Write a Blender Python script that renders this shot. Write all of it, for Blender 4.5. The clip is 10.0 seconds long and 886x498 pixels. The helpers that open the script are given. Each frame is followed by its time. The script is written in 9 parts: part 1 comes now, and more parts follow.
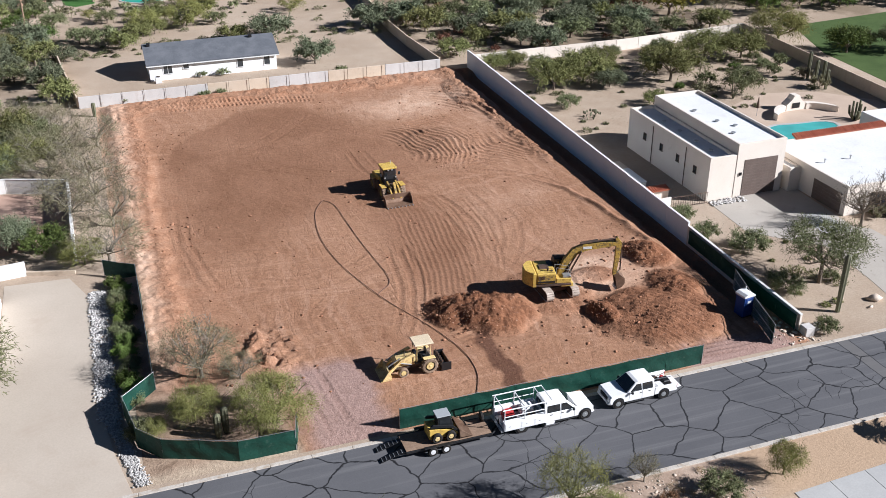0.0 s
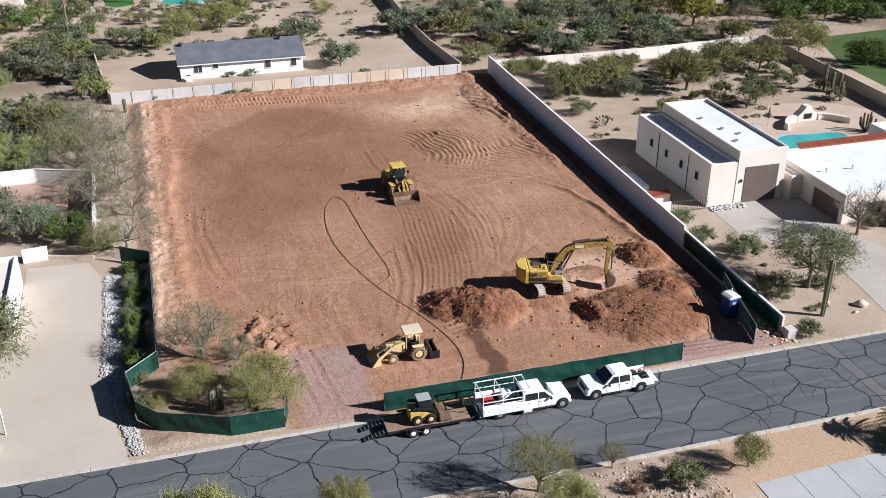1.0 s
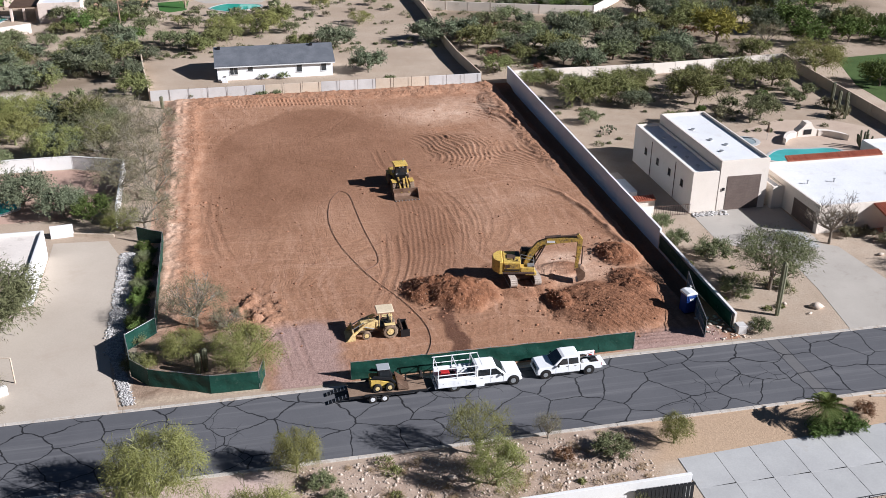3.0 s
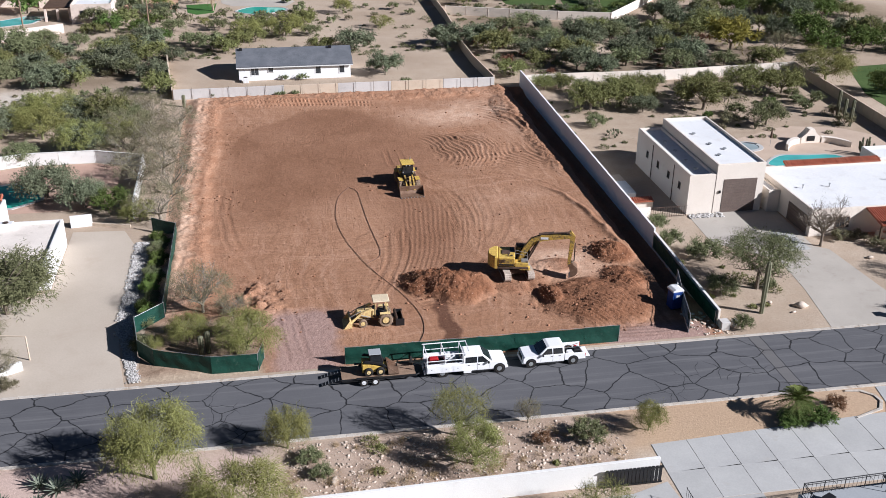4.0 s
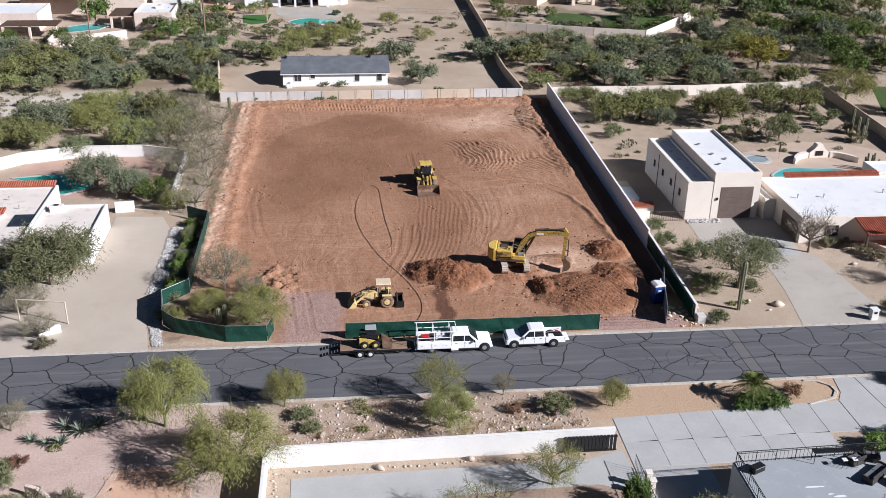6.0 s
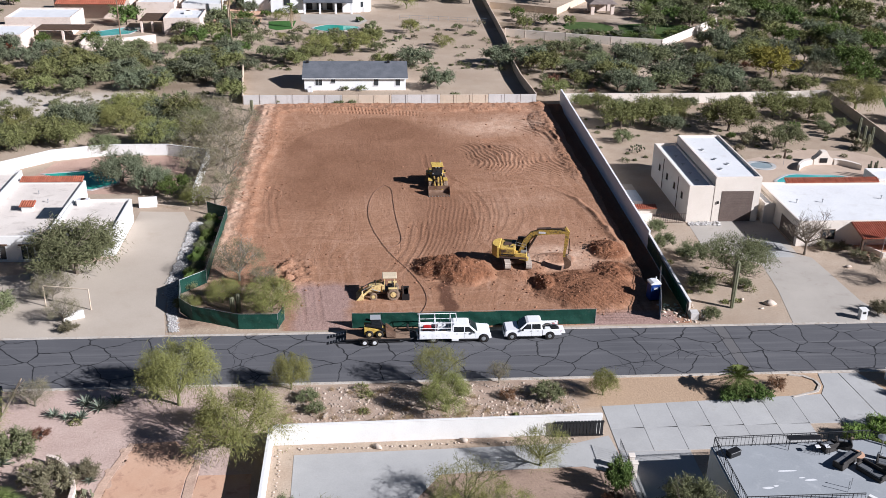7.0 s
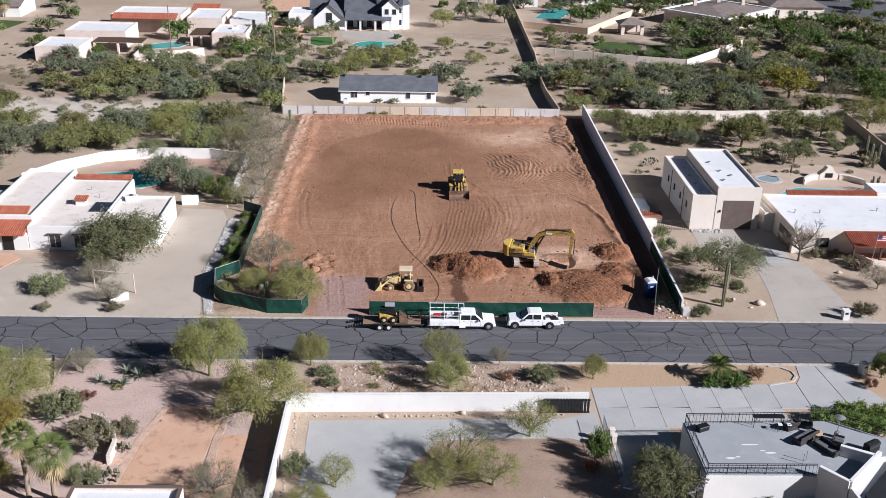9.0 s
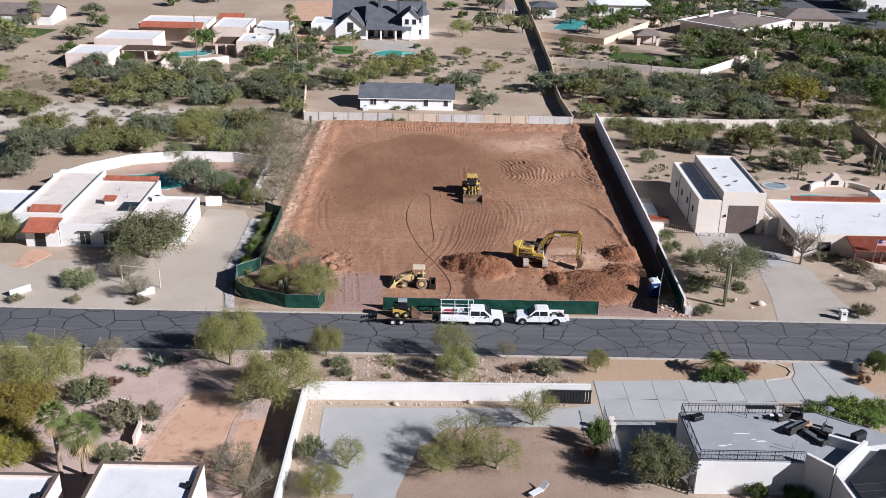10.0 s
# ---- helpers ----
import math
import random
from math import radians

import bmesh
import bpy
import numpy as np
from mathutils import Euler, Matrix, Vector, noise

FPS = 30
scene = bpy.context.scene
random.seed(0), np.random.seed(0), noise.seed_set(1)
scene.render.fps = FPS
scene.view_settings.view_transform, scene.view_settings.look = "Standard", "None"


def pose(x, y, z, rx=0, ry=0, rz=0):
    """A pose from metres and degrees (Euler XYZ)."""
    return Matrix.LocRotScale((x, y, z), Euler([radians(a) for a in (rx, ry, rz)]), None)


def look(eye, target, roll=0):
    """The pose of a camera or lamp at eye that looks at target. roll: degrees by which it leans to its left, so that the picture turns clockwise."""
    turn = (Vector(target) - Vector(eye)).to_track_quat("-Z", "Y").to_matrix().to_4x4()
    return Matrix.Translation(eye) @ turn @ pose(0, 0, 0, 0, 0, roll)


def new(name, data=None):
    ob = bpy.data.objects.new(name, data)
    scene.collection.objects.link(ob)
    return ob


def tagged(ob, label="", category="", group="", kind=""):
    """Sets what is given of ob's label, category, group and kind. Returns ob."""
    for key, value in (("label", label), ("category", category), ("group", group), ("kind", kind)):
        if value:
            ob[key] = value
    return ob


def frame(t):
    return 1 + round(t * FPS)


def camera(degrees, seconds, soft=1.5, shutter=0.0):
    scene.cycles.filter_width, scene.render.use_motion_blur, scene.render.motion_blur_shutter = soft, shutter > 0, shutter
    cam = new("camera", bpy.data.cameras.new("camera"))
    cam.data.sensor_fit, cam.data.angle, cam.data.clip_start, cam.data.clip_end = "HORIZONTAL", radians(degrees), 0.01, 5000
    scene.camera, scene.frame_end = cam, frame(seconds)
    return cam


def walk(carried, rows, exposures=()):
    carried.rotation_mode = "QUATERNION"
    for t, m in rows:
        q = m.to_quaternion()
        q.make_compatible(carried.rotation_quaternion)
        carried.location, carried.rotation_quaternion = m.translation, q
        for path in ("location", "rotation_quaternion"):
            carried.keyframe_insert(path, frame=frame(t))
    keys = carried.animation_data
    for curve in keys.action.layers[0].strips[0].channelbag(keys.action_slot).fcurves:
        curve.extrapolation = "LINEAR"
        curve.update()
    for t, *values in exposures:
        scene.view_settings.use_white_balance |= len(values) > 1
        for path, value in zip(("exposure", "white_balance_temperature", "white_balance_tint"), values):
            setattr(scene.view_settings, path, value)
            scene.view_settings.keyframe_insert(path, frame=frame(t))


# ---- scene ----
cam = camera(47.9, 10.0, 0.6)
PATH = [
    (0, (-4.945, -56.708, 45.715), (-4.353, -55.03, 44.802), -0.2),
    (0.5, (-3.509, -59.156, 46.01), (-2.959, -57.461, 45.104), 0.0),
    (1, (-1.999, -61.697, 46.414), (-1.489, -59.986, 45.514), 0.1),
    (1.5, (-0.479, -64.078, 46.79), (0.001, -62.354, 45.896), 0.2),
    (2, (1.051, -66.493, 47.099), (1.5, -64.758, 46.211), 0.3),
    (2.5, (2.535, -68.967, 47.442), (2.954, -67.221, 46.56), 0.4),
    (4, (6.66, -76.282, 48.641), (6.984, -74.509, 47.774), 0.7),
    (4.5, (8.011, -78.805, 48.983), (8.306, -77.024, 48.123), 0.7),
    (5, (9.431, -81.3, 49.275), (9.693, -79.51, 48.423), 0.8),
    (5.5, (10.675, -83.792, 49.692), (10.906, -81.994, 48.846), 0.9),
    (7, (13.905, -91.537, 51.006), (14.05, -89.721, 50.18), 1.1),
    (7.5, (14.782, -94.059, 51.408), (14.906, -92.238, 50.59), 1.2),
    (8, (15.606, -96.614, 51.836), (15.708, -94.789, 51.026), 1.2),
    (8.5, (16.34, -99.158, 52.217), (16.42, -97.328, 51.415), 1.2),
    (9, (16.994, -101.677, 52.647), (17.051, -99.842, 51.854), 1.3),
    (9.5, (17.576, -104.263, 53.108), (17.611, -102.424, 52.323), 1.3),
    (10, (18.075, -106.813, 53.426), (18.089, -104.97, 52.651), 1.3),
]
walk(cam, [(t, look(eye, target, roll)) for t, eye, target, roll in PATH], [(0.0, 0.97, 5470.0, 12.0), (2.5, 0.88, 5470.0, 13.0), (5.0, 0.81, 5470.0, 14.0), (8.0, 0.77, 5470.0, 14.6), (10.0, 0.70, 5470.0, 15.0)])

# ---------------------------------------------------------------- light
SUN_TO = Vector((1.62, -0.86, 1.0)).normalized()      # from the ground towards the sun
world = bpy.data.worlds.new("desert_sky")
scene.world = world
world.use_nodes = True
wn, wl = world.node_tree.nodes, world.node_tree.links
sky = wn.new("ShaderNodeTexSky")
sky.sky_type, sky.sun_disc = "NISHITA", False
sky.sun_elevation = math.asin(SUN_TO.z)
sky.sun_rotation = math.atan2(SUN_TO.x, SUN_TO.y)
sky.air_density, sky.dust_density, sky.ozone_density = 1.0, 0.4, 3.0
wl.new(sky.outputs[0], wn["Background"].inputs[0])
wn["Background"].inputs[1].default_value = 0.0155
sun = new("sun", bpy.data.lights.new("sun", "SUN"))
sun.data.energy, sun.data.angle, sun.data.color = 5.0, radians(0.55), (1.0, 0.915, 0.80)
sun.matrix_world = look(SUN_TO * 300, (0, 0, 0))

# ---------------------------------------------------------------- materials
def node_mat(name):
    m = bpy.data.materials.new(name)
    m.use_nodes = True
    return m, m.node_tree.nodes, m.node_tree.links, m.node_tree.nodes["Principled BSDF"]


def noise_node(nd, lk, coord, scale, detail=4.0, rough=0.6, distort=0.0):
    n = nd.new("ShaderNodeTexNoise")
    n.inputs["Scale"].default_value, n.inputs["Detail"].default_value = scale, detail
    n.inputs["Roughness"].default_value, n.inputs["Distortion"].default_value = rough, distort
    lk.new(coord, n.inputs["Vector"])
    return n.outputs["Fac"]


def ramp(nd, lk, fac, lo, hi):
    r = nd.new("ShaderNodeMapRange")
    r.inputs["From Min"].default_value, r.inputs["From Max"].default_value = lo, hi
    lk.new(fac, r.inputs["Value"])
    return r.outputs["Result"]


def blend(nd, lk, fac, a, b, mode="MIX"):
    m = nd.new("ShaderNodeMix")
    m.data_type, m.blend_type = "RGBA", mode
    for sock, v in ((m.inputs[0], fac), (m.inputs[6], a), (m.inputs[7], b)):
        if isinstance(v, (int, float)):
            sock.default_value = v
        elif isinstance(v, tuple):
            sock.default_value = (*v, 1)
        else:
            lk.new(v, sock)
    return m.outputs[2]


def arith(nd, lk, op, a, b=0.0):
    m = nd.new("ShaderNodeMath")
    m.operation = op
    for sock, v in zip(m.inputs, (a, b)):
        if isinstance(v, (int, float)):
            sock.default_value = v
        else:
            lk.new(v, sock)
    return m.outputs[0]


def bump(nd, lk, bsdf, height, strength, distance):
    b = nd.new("ShaderNodeBump")
    b.inputs["Strength"].default_value, b.inputs["Distance"].default_value = strength, distance
    lk.new(height, b.inputs["Height"])
    lk.new(b.outputs[0], bsdf.inputs["Normal"])


def surface(name, c1, c2, big=0.4, fine=9.0, rough=0.85, relief=0.3, depth=0.02, metal=0.0, spec=0.3, vary=0.0, island=0.0, dirt=None, dirt_at=0.62, grit=1.0):
    """A worn surface: two colours mixed at a coarse scale, a fine grain, relief, and stains."""
    m, nd, lk, bsdf = node_mat(name)
    co = nd.new("ShaderNodeTexCoord").outputs["Object"]
    coarse = ramp(nd, lk, noise_node(nd, lk, co, big, 5, 0.6), 0.32, 0.68)
    grain = noise_node(nd, lk, co, fine, 4, 0.7)
    col = blend(nd, lk, coarse, c1, c2)
    col = blend(nd, lk, ramp(nd, lk, grain, 0.35, 0.65), blend(nd, lk, 1.0, col, (1 - 0.16 * grit,) * 3, "MULTIPLY"), blend(nd, lk, 1.0, col, (1 + 0.1 * grit,) * 3, "MULTIPLY"))
    if dirt:
        col = blend(nd, lk, ramp(nd, lk, noise_node(nd, lk, co, big * 2.7, 7, 0.65, 0.4), dirt_at - 0.06, dirt_at + 0.12), col, dirt)
    if vary:
        r = nd.new("ShaderNodeObjectInfo").outputs["Random"]
        v = ramp(nd, lk, r, 0, 1)
        v.node.inputs["To Min"].default_value, v.node.inputs["To Max"].default_value = 1 - vary, 1 + vary
        h = nd.new("ShaderNodeHueSaturation")
        lk.new(v, h.inputs["Value"])
        lk.new(col, h.inputs["Color"])
        col = h.outputs[0]
    if island:
        r = nd.new("ShaderNodeNewGeometry").outputs["Random Per Island"]
        v = ramp(nd, lk, r, 0, 1)
        v.node.inputs["To Min"].default_value, v.node.inputs["To Max"].default_value = 1 - island, 1 + island
        h = nd.new("ShaderNodeHueSaturation")
        lk.new(v, h.inputs["Value"])
        lk.new(col, h.inputs["Color"])
        col = h.outputs[0]
    lk.new(col, bsdf.inputs["Base Color"])
    bsdf.inputs["Roughness"].default_value, bsdf.inputs["Metallic"].default_value = rough, metal
    bsdf.inputs["Specular IOR Level"].default_value = spec
    if relief:
        bump(nd, lk, bsdf, grain, relief, depth)
    return m


def foliage(name, c1, c2, spread=0.35, thin=0.10):
    """Leaves: colour differs from leaf to leaf and from tree to tree, with some light passing through."""
    m, nd, lk, bsdf = node_mat(name)
    isl = nd.new("ShaderNodeNewGeometry").outputs["Random Per Island"]
    obr = nd.new("ShaderNodeObjectInfo").outputs["Random"]
    col = blend(nd, lk, arith(nd, lk, "ADD", arith(nd, lk, "MULTIPLY", isl, 0.4), 0.3), c1, c2)
    co = nd.new("ShaderNodeTexCoord").outputs["Object"]
    col = blend(nd, lk, arith(nd, lk, "MULTIPLY", ramp(nd, lk, noise_node(nd, lk, co, 0.9, 3, 0.6), 0.42, 0.66), 0.55), col, tuple(v * f for v, f in zip(c1, (0.72, 0.66, 0.62))))
    h = nd.new("ShaderNodeHueSaturation")
    v = arith(nd, lk, "ADD", arith(nd, lk, "MULTIPLY", obr, spread), 1 - spread / 2)
    lk.new(v, h.inputs["Value"])
    hue = arith(nd, lk, "ADD", arith(nd, lk, "MULTIPLY", obr, 0.03), 0.485)
    lk.new(hue, h.inputs["Hue"])
    lk.new(col, h.inputs["Color"])
    lk.new(h.outputs[0], bsdf.inputs["Base Color"])
    bsdf.inputs["Roughness"].default_value, bsdf.inputs["Specular IOR Level"].default_value = 0.8, 0.10
    tr = nd.new("ShaderNodeBsdfTranslucent")
    lk.new(h.outputs[0], tr.inputs["Color"])
    mx = nd.new("ShaderNodeMixShader")
    mx.inputs[0].default_value = thin
    lk.new(bsdf.outputs[0], mx.inputs[1])
    lk.new(tr.outputs[0], mx.inputs[2])
    lk.new(mx.outputs[0], nd["Material Output"].inputs["Surface"])
    return m


def flat_mat(name, c, rough=0.5, metal=0.0, spec=0.5):
    return surface(name, c, tuple(v * 0.85 for v in c), 0.8, 14, rough, 0.1, 0.005, metal, spec)


def box_mask(nd, lk, co, x0, x1, y0, y1, soft):
    """1 inside the stretch of plan, fading over soft metres."""
    s = nd.new("ShaderNodeSeparateXYZ")
    lk.new(co, s.inputs[0])
    f = None
    for o, a, b in ((0, x0, x1), (1, y0, y1)):
        for edge, sign in ((a, 1), (b, -1)):
            r = ramp(nd, lk, s.outputs[o], edge - sign * soft, edge + sign * soft)
            f = r if f is None else arith(nd, lk, "MULTIPLY", f, r)
    return f


def wobble(nd, lk, co, scale, amount):
    n = nd.new("ShaderNodeTexNoise")
    n.inputs["Scale"].default_value, n.inputs["Detail"].default_value = scale, 5
    lk.new(co, n.inputs["Vector"])
    a = nd.new("ShaderNodeVectorMath")
    a.operation = "MULTIPLY_ADD"
    lk.new(n.outputs["Color"], a.inputs[0])
    a.inputs[1].default_value = (amount, amount, 0)
    b = nd.new("ShaderNodeVectorMath")
    b.inputs[1].default_value = (-amount / 2, -amount / 2, 0)
    lk.new(co, a.inputs[2])
    lk.new(a.outputs[0], b.inputs[0])
    return b.outputs[0]


def asphalt_mat():
    m, nd, lk, bsdf = node_mat("asphalt")
    co = nd.new("ShaderNodeTexCoord").outputs["Object"]
    wob = nd.new("ShaderNodeTexNoise")
    wob.inputs["Scale"].default_value, wob.inputs["Detail"].default_value = 0.45, 4
    lk.new(co, wob.inputs["Vector"])
    add = nd.new("ShaderNodeVectorMath")
    add.operation = "MULTIPLY_ADD"
    lk.new(wob.outputs["Color"], add.inputs[0])
    add.inputs[1].default_value = (1.3, 1.3, 0)
    lk.new(co, add.inputs[2])

    def cracks(scale, width, stretch, seed):
        mp = nd.new("ShaderNodeMapping")
        mp.inputs["Scale"].default_value = (stretch, 1, 0)
        mp.inputs["Location"].default_value = (seed, seed * 0.7, 0)
        lk.new(add.outputs[0], mp.inputs["Vector"])
        v = nd.new("ShaderNodeTexVoronoi")
        v.voronoi_dimensions, v.feature = "2D", "DISTANCE_TO_EDGE"
        v.inputs["Scale"].default_value = scale
        lk.new(mp.outputs[0], v.inputs["Vector"])
        return ramp(nd, lk, v.outputs["Distance"], width * 1.5, width * 0.6)
    tar = arith(nd, lk, "MAXIMUM", cracks(0.31, 0.0150, 0.85, 3.0), arith(nd, lk, "MULTIPLY", cracks(0.42, 0.010, 1.1, 11.0), ramp(nd, lk, noise_node(nd, lk, co, 0.07, 2), 0.62, 0.65)))
    coarse = ramp(nd, lk, noise_node(nd, lk, co, 0.12, 6, 0.6), 0.3, 0.7)
    grain = noise_node(nd, lk, co, 22, 3, 0.8)
    col = blend(nd, lk, coarse, (0.100, 0.100, 0.108), (0.132, 0.131, 0.139))
    sp = nd.new("ShaderNodeMapping")
    sp.inputs["Scale"].default_value = (0.05, 1.6, 1)
    lk.new(co, sp.inputs["Vector"])
    col = blend(nd, lk, ramp(nd, lk, noise_node(nd, lk, sp.outputs[0], 1.0, 3), 0.5, 0.75), col, (0.168, 0.165, 0.170))
    col = blend(nd, lk, ramp(nd, lk, grain, 0.3, 0.7), blend(nd, lk, 1.0, col, (0.8, 0.8, 0.8), "MULTIPLY"), col)
    # a filled trench across the road
    patch = box_mask(nd, lk, wobble(nd, lk, co, 0.8, 0.25), 50.3, 51.4, -20, 10, 0.05)
    col = blend(nd, lk, arith(nd, lk, "MULTIPLY", patch, 0.7), col, (0.145, 0.138, 0.135))
    rim = arith(nd, lk, "MAXIMUM", box_mask(nd, lk, wobble(nd, lk, co, 0.8, 0.25), 50.22, 50.3, -20, 10, 0.03), box_mask(nd, lk, wobble(nd, lk, co, 0.8, 0.25), 51.4, 51.48, -20, 10, 0.03))
    col = blend(nd, lk, rim, col, (0.030, 0.030, 0.032))
    col = blend(nd, lk, tar, col, (0.020, 0.020, 0.022))
    lk.new(col, bsdf.inputs["Base Color"])
    lk.new(arith(nd, lk, "SUBTRACT", 0.92, arith(nd, lk, "MULTIPLY", tar, 0.3)), bsdf.inputs["Roughness"])
    bsdf.inputs["Specular IOR Level"].default_value = 0.25
    bump(nd, lk, bsdf, grain, 0.35, 0.01)
    return m


def soil_mat():
    """Freshly graded red soil. The lot's own fields say where it is damp, rusty, dry or churned."""
    m, nd, lk, bsdf = node_mat("red_soil")
    co = nd.new("ShaderNodeTexCoord").outputs["Object"]

    def field(name):
        a = nd.new("ShaderNodeAttribute")
        a.attribute_name = name
        return a.outputs["Fac"]
    damp, rust, pale, churned, dark_marks = (field(k) for k in ("damp", "rust", "pale", "churned", "dark_marks"))
    coarse = ramp(nd, lk, noise_node(nd, lk, co, 0.09, 6, 0.6, 0.6), 0.36, 0.66)
    mid = ramp(nd, lk, noise_node(nd, lk, co, 0.55, 6, 0.68, 0.4), 0.35, 0.68)
    grain = noise_node(nd, lk, co, 4.0, 6, 0.72)
    fine = noise_node(nd, lk, co, 15.0, 3, 0.7)
    col = blend(nd, lk, coarse, (0.290, 0.153, 0.088), (0.372, 0.212, 0.130))
    col = blend(nd, lk, arith(nd, lk, "MULTIPLY", mid, 0.35), col, (0.43, 0.25, 0.155))
    # scraped streaks left by blades and tyres
    for sx, sy, turn, amt in ((1.3, 0.07, 0.22, 0.44), (0.07, 1.2, 0.30, 0.40), (1.0, 0.10, -0.5, 0.36)):
        mp = nd.new("ShaderNodeMapping")
        mp.inputs["Rotation"].default_value, mp.inputs["Scale"].default_value = (0, 0, turn), (sx, sy, 1)
        lk.new(wobble(nd, lk, co, 0.06, 9.0), mp.inputs["Vector"])
        st = ramp(nd, lk, noise_node(nd, lk, mp.outputs[0], 1.0, 5, 0.7), 0.53, 0.66)
        col = blend(nd, lk, arith(nd, lk, "MULTIPLY", st, amt), col, (0.50, 0.31, 0.21))
        st = ramp(nd, lk, noise_node(nd, lk, mp.outputs[0], 1.7, 5, 0.7), 0.57, 0.68)
        col = blend(nd, lk, arith(nd, lk, "MULTIPLY", st, amt), col, (0.18, 0.083, 0.047))
    col = blend(nd, lk, arith(nd, lk, "MULTIPLY", rust, 0.48), col, blend(nd, lk, mid, (0.33, 0.155, 0.084), (0.48, 0.285, 0.182)))
    col = blend(nd, lk, arith(nd, lk, "MULTIPLY", pale, 0.88), col, blend(nd, lk, mid, (0.50, 0.31, 0.205), (0.66, 0.475, 0.355)))
    damp_col = blend(nd, lk, coarse, (0.225, 0.116, 0.066), (0.280, 0.150, 0.090))
    col = blend(nd, lk, arith(nd, lk, "MULTIPLY", damp, 0.92), col, damp_col)
    col = blend(nd, lk, arith(nd, lk, "MULTIPLY", field("spoil"), 0.9), col, blend(nd, lk, mid, (0.175, 0.073, 0.036), (0.270, 0.122, 0.062)))
    # scratches: thin winding lines left by tyres, teeth and blades
    scratch = None
    for sx, sy, turn, sc in ((1.0, 0.11, 0.15, 0.34), (0.12, 1.0, 0.5, 0.30), (1.0, 0.14, -0.7, 0.42)):
        mp = nd.new("ShaderNodeMapping")
        mp.inputs["Rotation"].default_value, mp.inputs["Scale"].default_value, mp.inputs["Location"].default_value = (0, 0, turn), (sx, sy, 1), (17 * turn, 5 * sc, 0)
        lk.new(co, mp.inputs["Vector"])
        n = noise_node(nd, lk, mp.outputs[0], sc, 3, 0.5, 0.5)
        line = arith(nd, lk, "PINGPONG", arith(nd, lk, "MULTIPLY", n, 7.0), 0.5)
        line = arith(nd, lk, "MULTIPLY", ramp(nd, lk, line, 0.075, 0.0), ramp(nd, lk, noise_node(nd, lk, co, 0.16 + 0.1 * sc, 3, 0.6), 0.46, 0.64))
        scratch = line if scratch is None else arith(nd, lk, "MAXIMUM", scratch, line)
    scratch = arith(nd, lk, "MULTIPLY", scratch, box_mask(nd, lk, co, -3, 46, 14, 80, 2.0))
    col = blend(nd, lk, arith(nd, lk, "MULTIPLY", scratch, 0.24), col, (0.165, 0.076, 0.043))
    wet = box_mask(nd, lk, wobble(nd, lk, co, 0.5, 2.2), 21.5, 23.2, 2.8, 11.0, 0.2)
    col = blend(nd, lk, arith(nd, lk, "MULTIPLY", wet, 0.85), col, (0.105, 0.050, 0.032))
    # grey-mauve gravel laid at the two entrances
    gravel = arith(nd, lk, "MAXIMUM", box_mask(nd, lk, wobble(nd, lk, co, 0.5, 3.0), 5.4, 11.6, -4, 11.0, 0.8), box_mask(nd, lk, wobble(nd, lk, co, 0.5, 2.5), 37.0, 47.0, -4, 3.2, 0.6))
    col = blend(nd, lk, arith(nd, lk, "MULTIPLY", gravel, 0.82), col, blend(nd, lk, ramp(nd, lk, fine, 0.35, 0.65), (0.27, 0.175, 0.150), (0.44, 0.32, 0.29)))
    bedding = box_mask(nd, lk, wobble(nd, lk, co, 0.5, 2.0), -9.0, 4.4, -2, 11.0, 0.8)
    col = blend(nd, lk, arith(nd, lk, "MULTIPLY", bedding, 0.85), col, blend(nd, lk, mid, (0.26, 0.19, 0.135), (0.41, 0.315, 0.23)))
    verge = box_mask(nd, lk, wobble(nd, lk, co, 0.6, 1.2), -9.0, 4.4, -2, 1.5, 0.4)
    col = blend(nd, lk, arith(nd, lk, "MULTIPLY", verge, 0.9), col, (0.45, 0.36, 0.265))
    # pale stones and clods in the churned ground
    vor = nd.new("ShaderNodeTexVoronoi")
    vor.inputs["Scale"].default_value = 2.2
    lk.new(co, vor.inputs["Vector"])
    peb = arith(nd, lk, "MULTIPLY", ramp(nd, lk, vor.outputs["Distance"], 0.17, 0.10), arith(nd, lk, "ADD", arith(nd, lk, "MULTIPLY", churned, 0.5), 0.08))
    col = blend(nd, lk, peb, col, (0.52, 0.36, 0.27))
    # tracks and ridge troughs are coloured darker
    col = blend(nd, lk, arith(nd, lk, "MULTIPLY", dark_marks, 0.55), col, (0.165, 0.076, 0.043))
    col = blend(nd, lk, ramp(nd, lk, grain, 0.3, 0.7), blend(nd, lk, 1.0, col, (0.72, 0.70, 0.68), "MULTIPLY"), blend(nd, lk, 1.0, col, (1.15, 1.15, 1.15), "MULTIPLY"))
    lk.new(col, bsdf.inputs["Base Color"])
    bsdf.inputs["Roughness"].default_value, bsdf.inputs["Specular IOR Level"].default_value = 0.95, 0.15
    churn = noise_node(nd, lk, wobble(nd, lk, co, 0.4, 1.2), 1.4, 6, 0.72)
    h = arith(nd, lk, "SUBTRACT", arith(nd, lk, "ADD", arith(nd, lk, "MULTIPLY", grain, 0.45), arith(nd, lk, "MULTIPLY", fine, 0.16)), arith(nd, lk, "MULTIPLY", scratch, 0.15))
    h = arith(nd, lk, "ADD", h, arith(nd, lk, "MULTIPLY", churn, arith(nd, lk, "ADD", arith(nd, lk, "MULTIPLY", churned, 2.6), 0.25)))
    bump(nd, lk, bsdf, h, 1.0, 0.14)
    return m


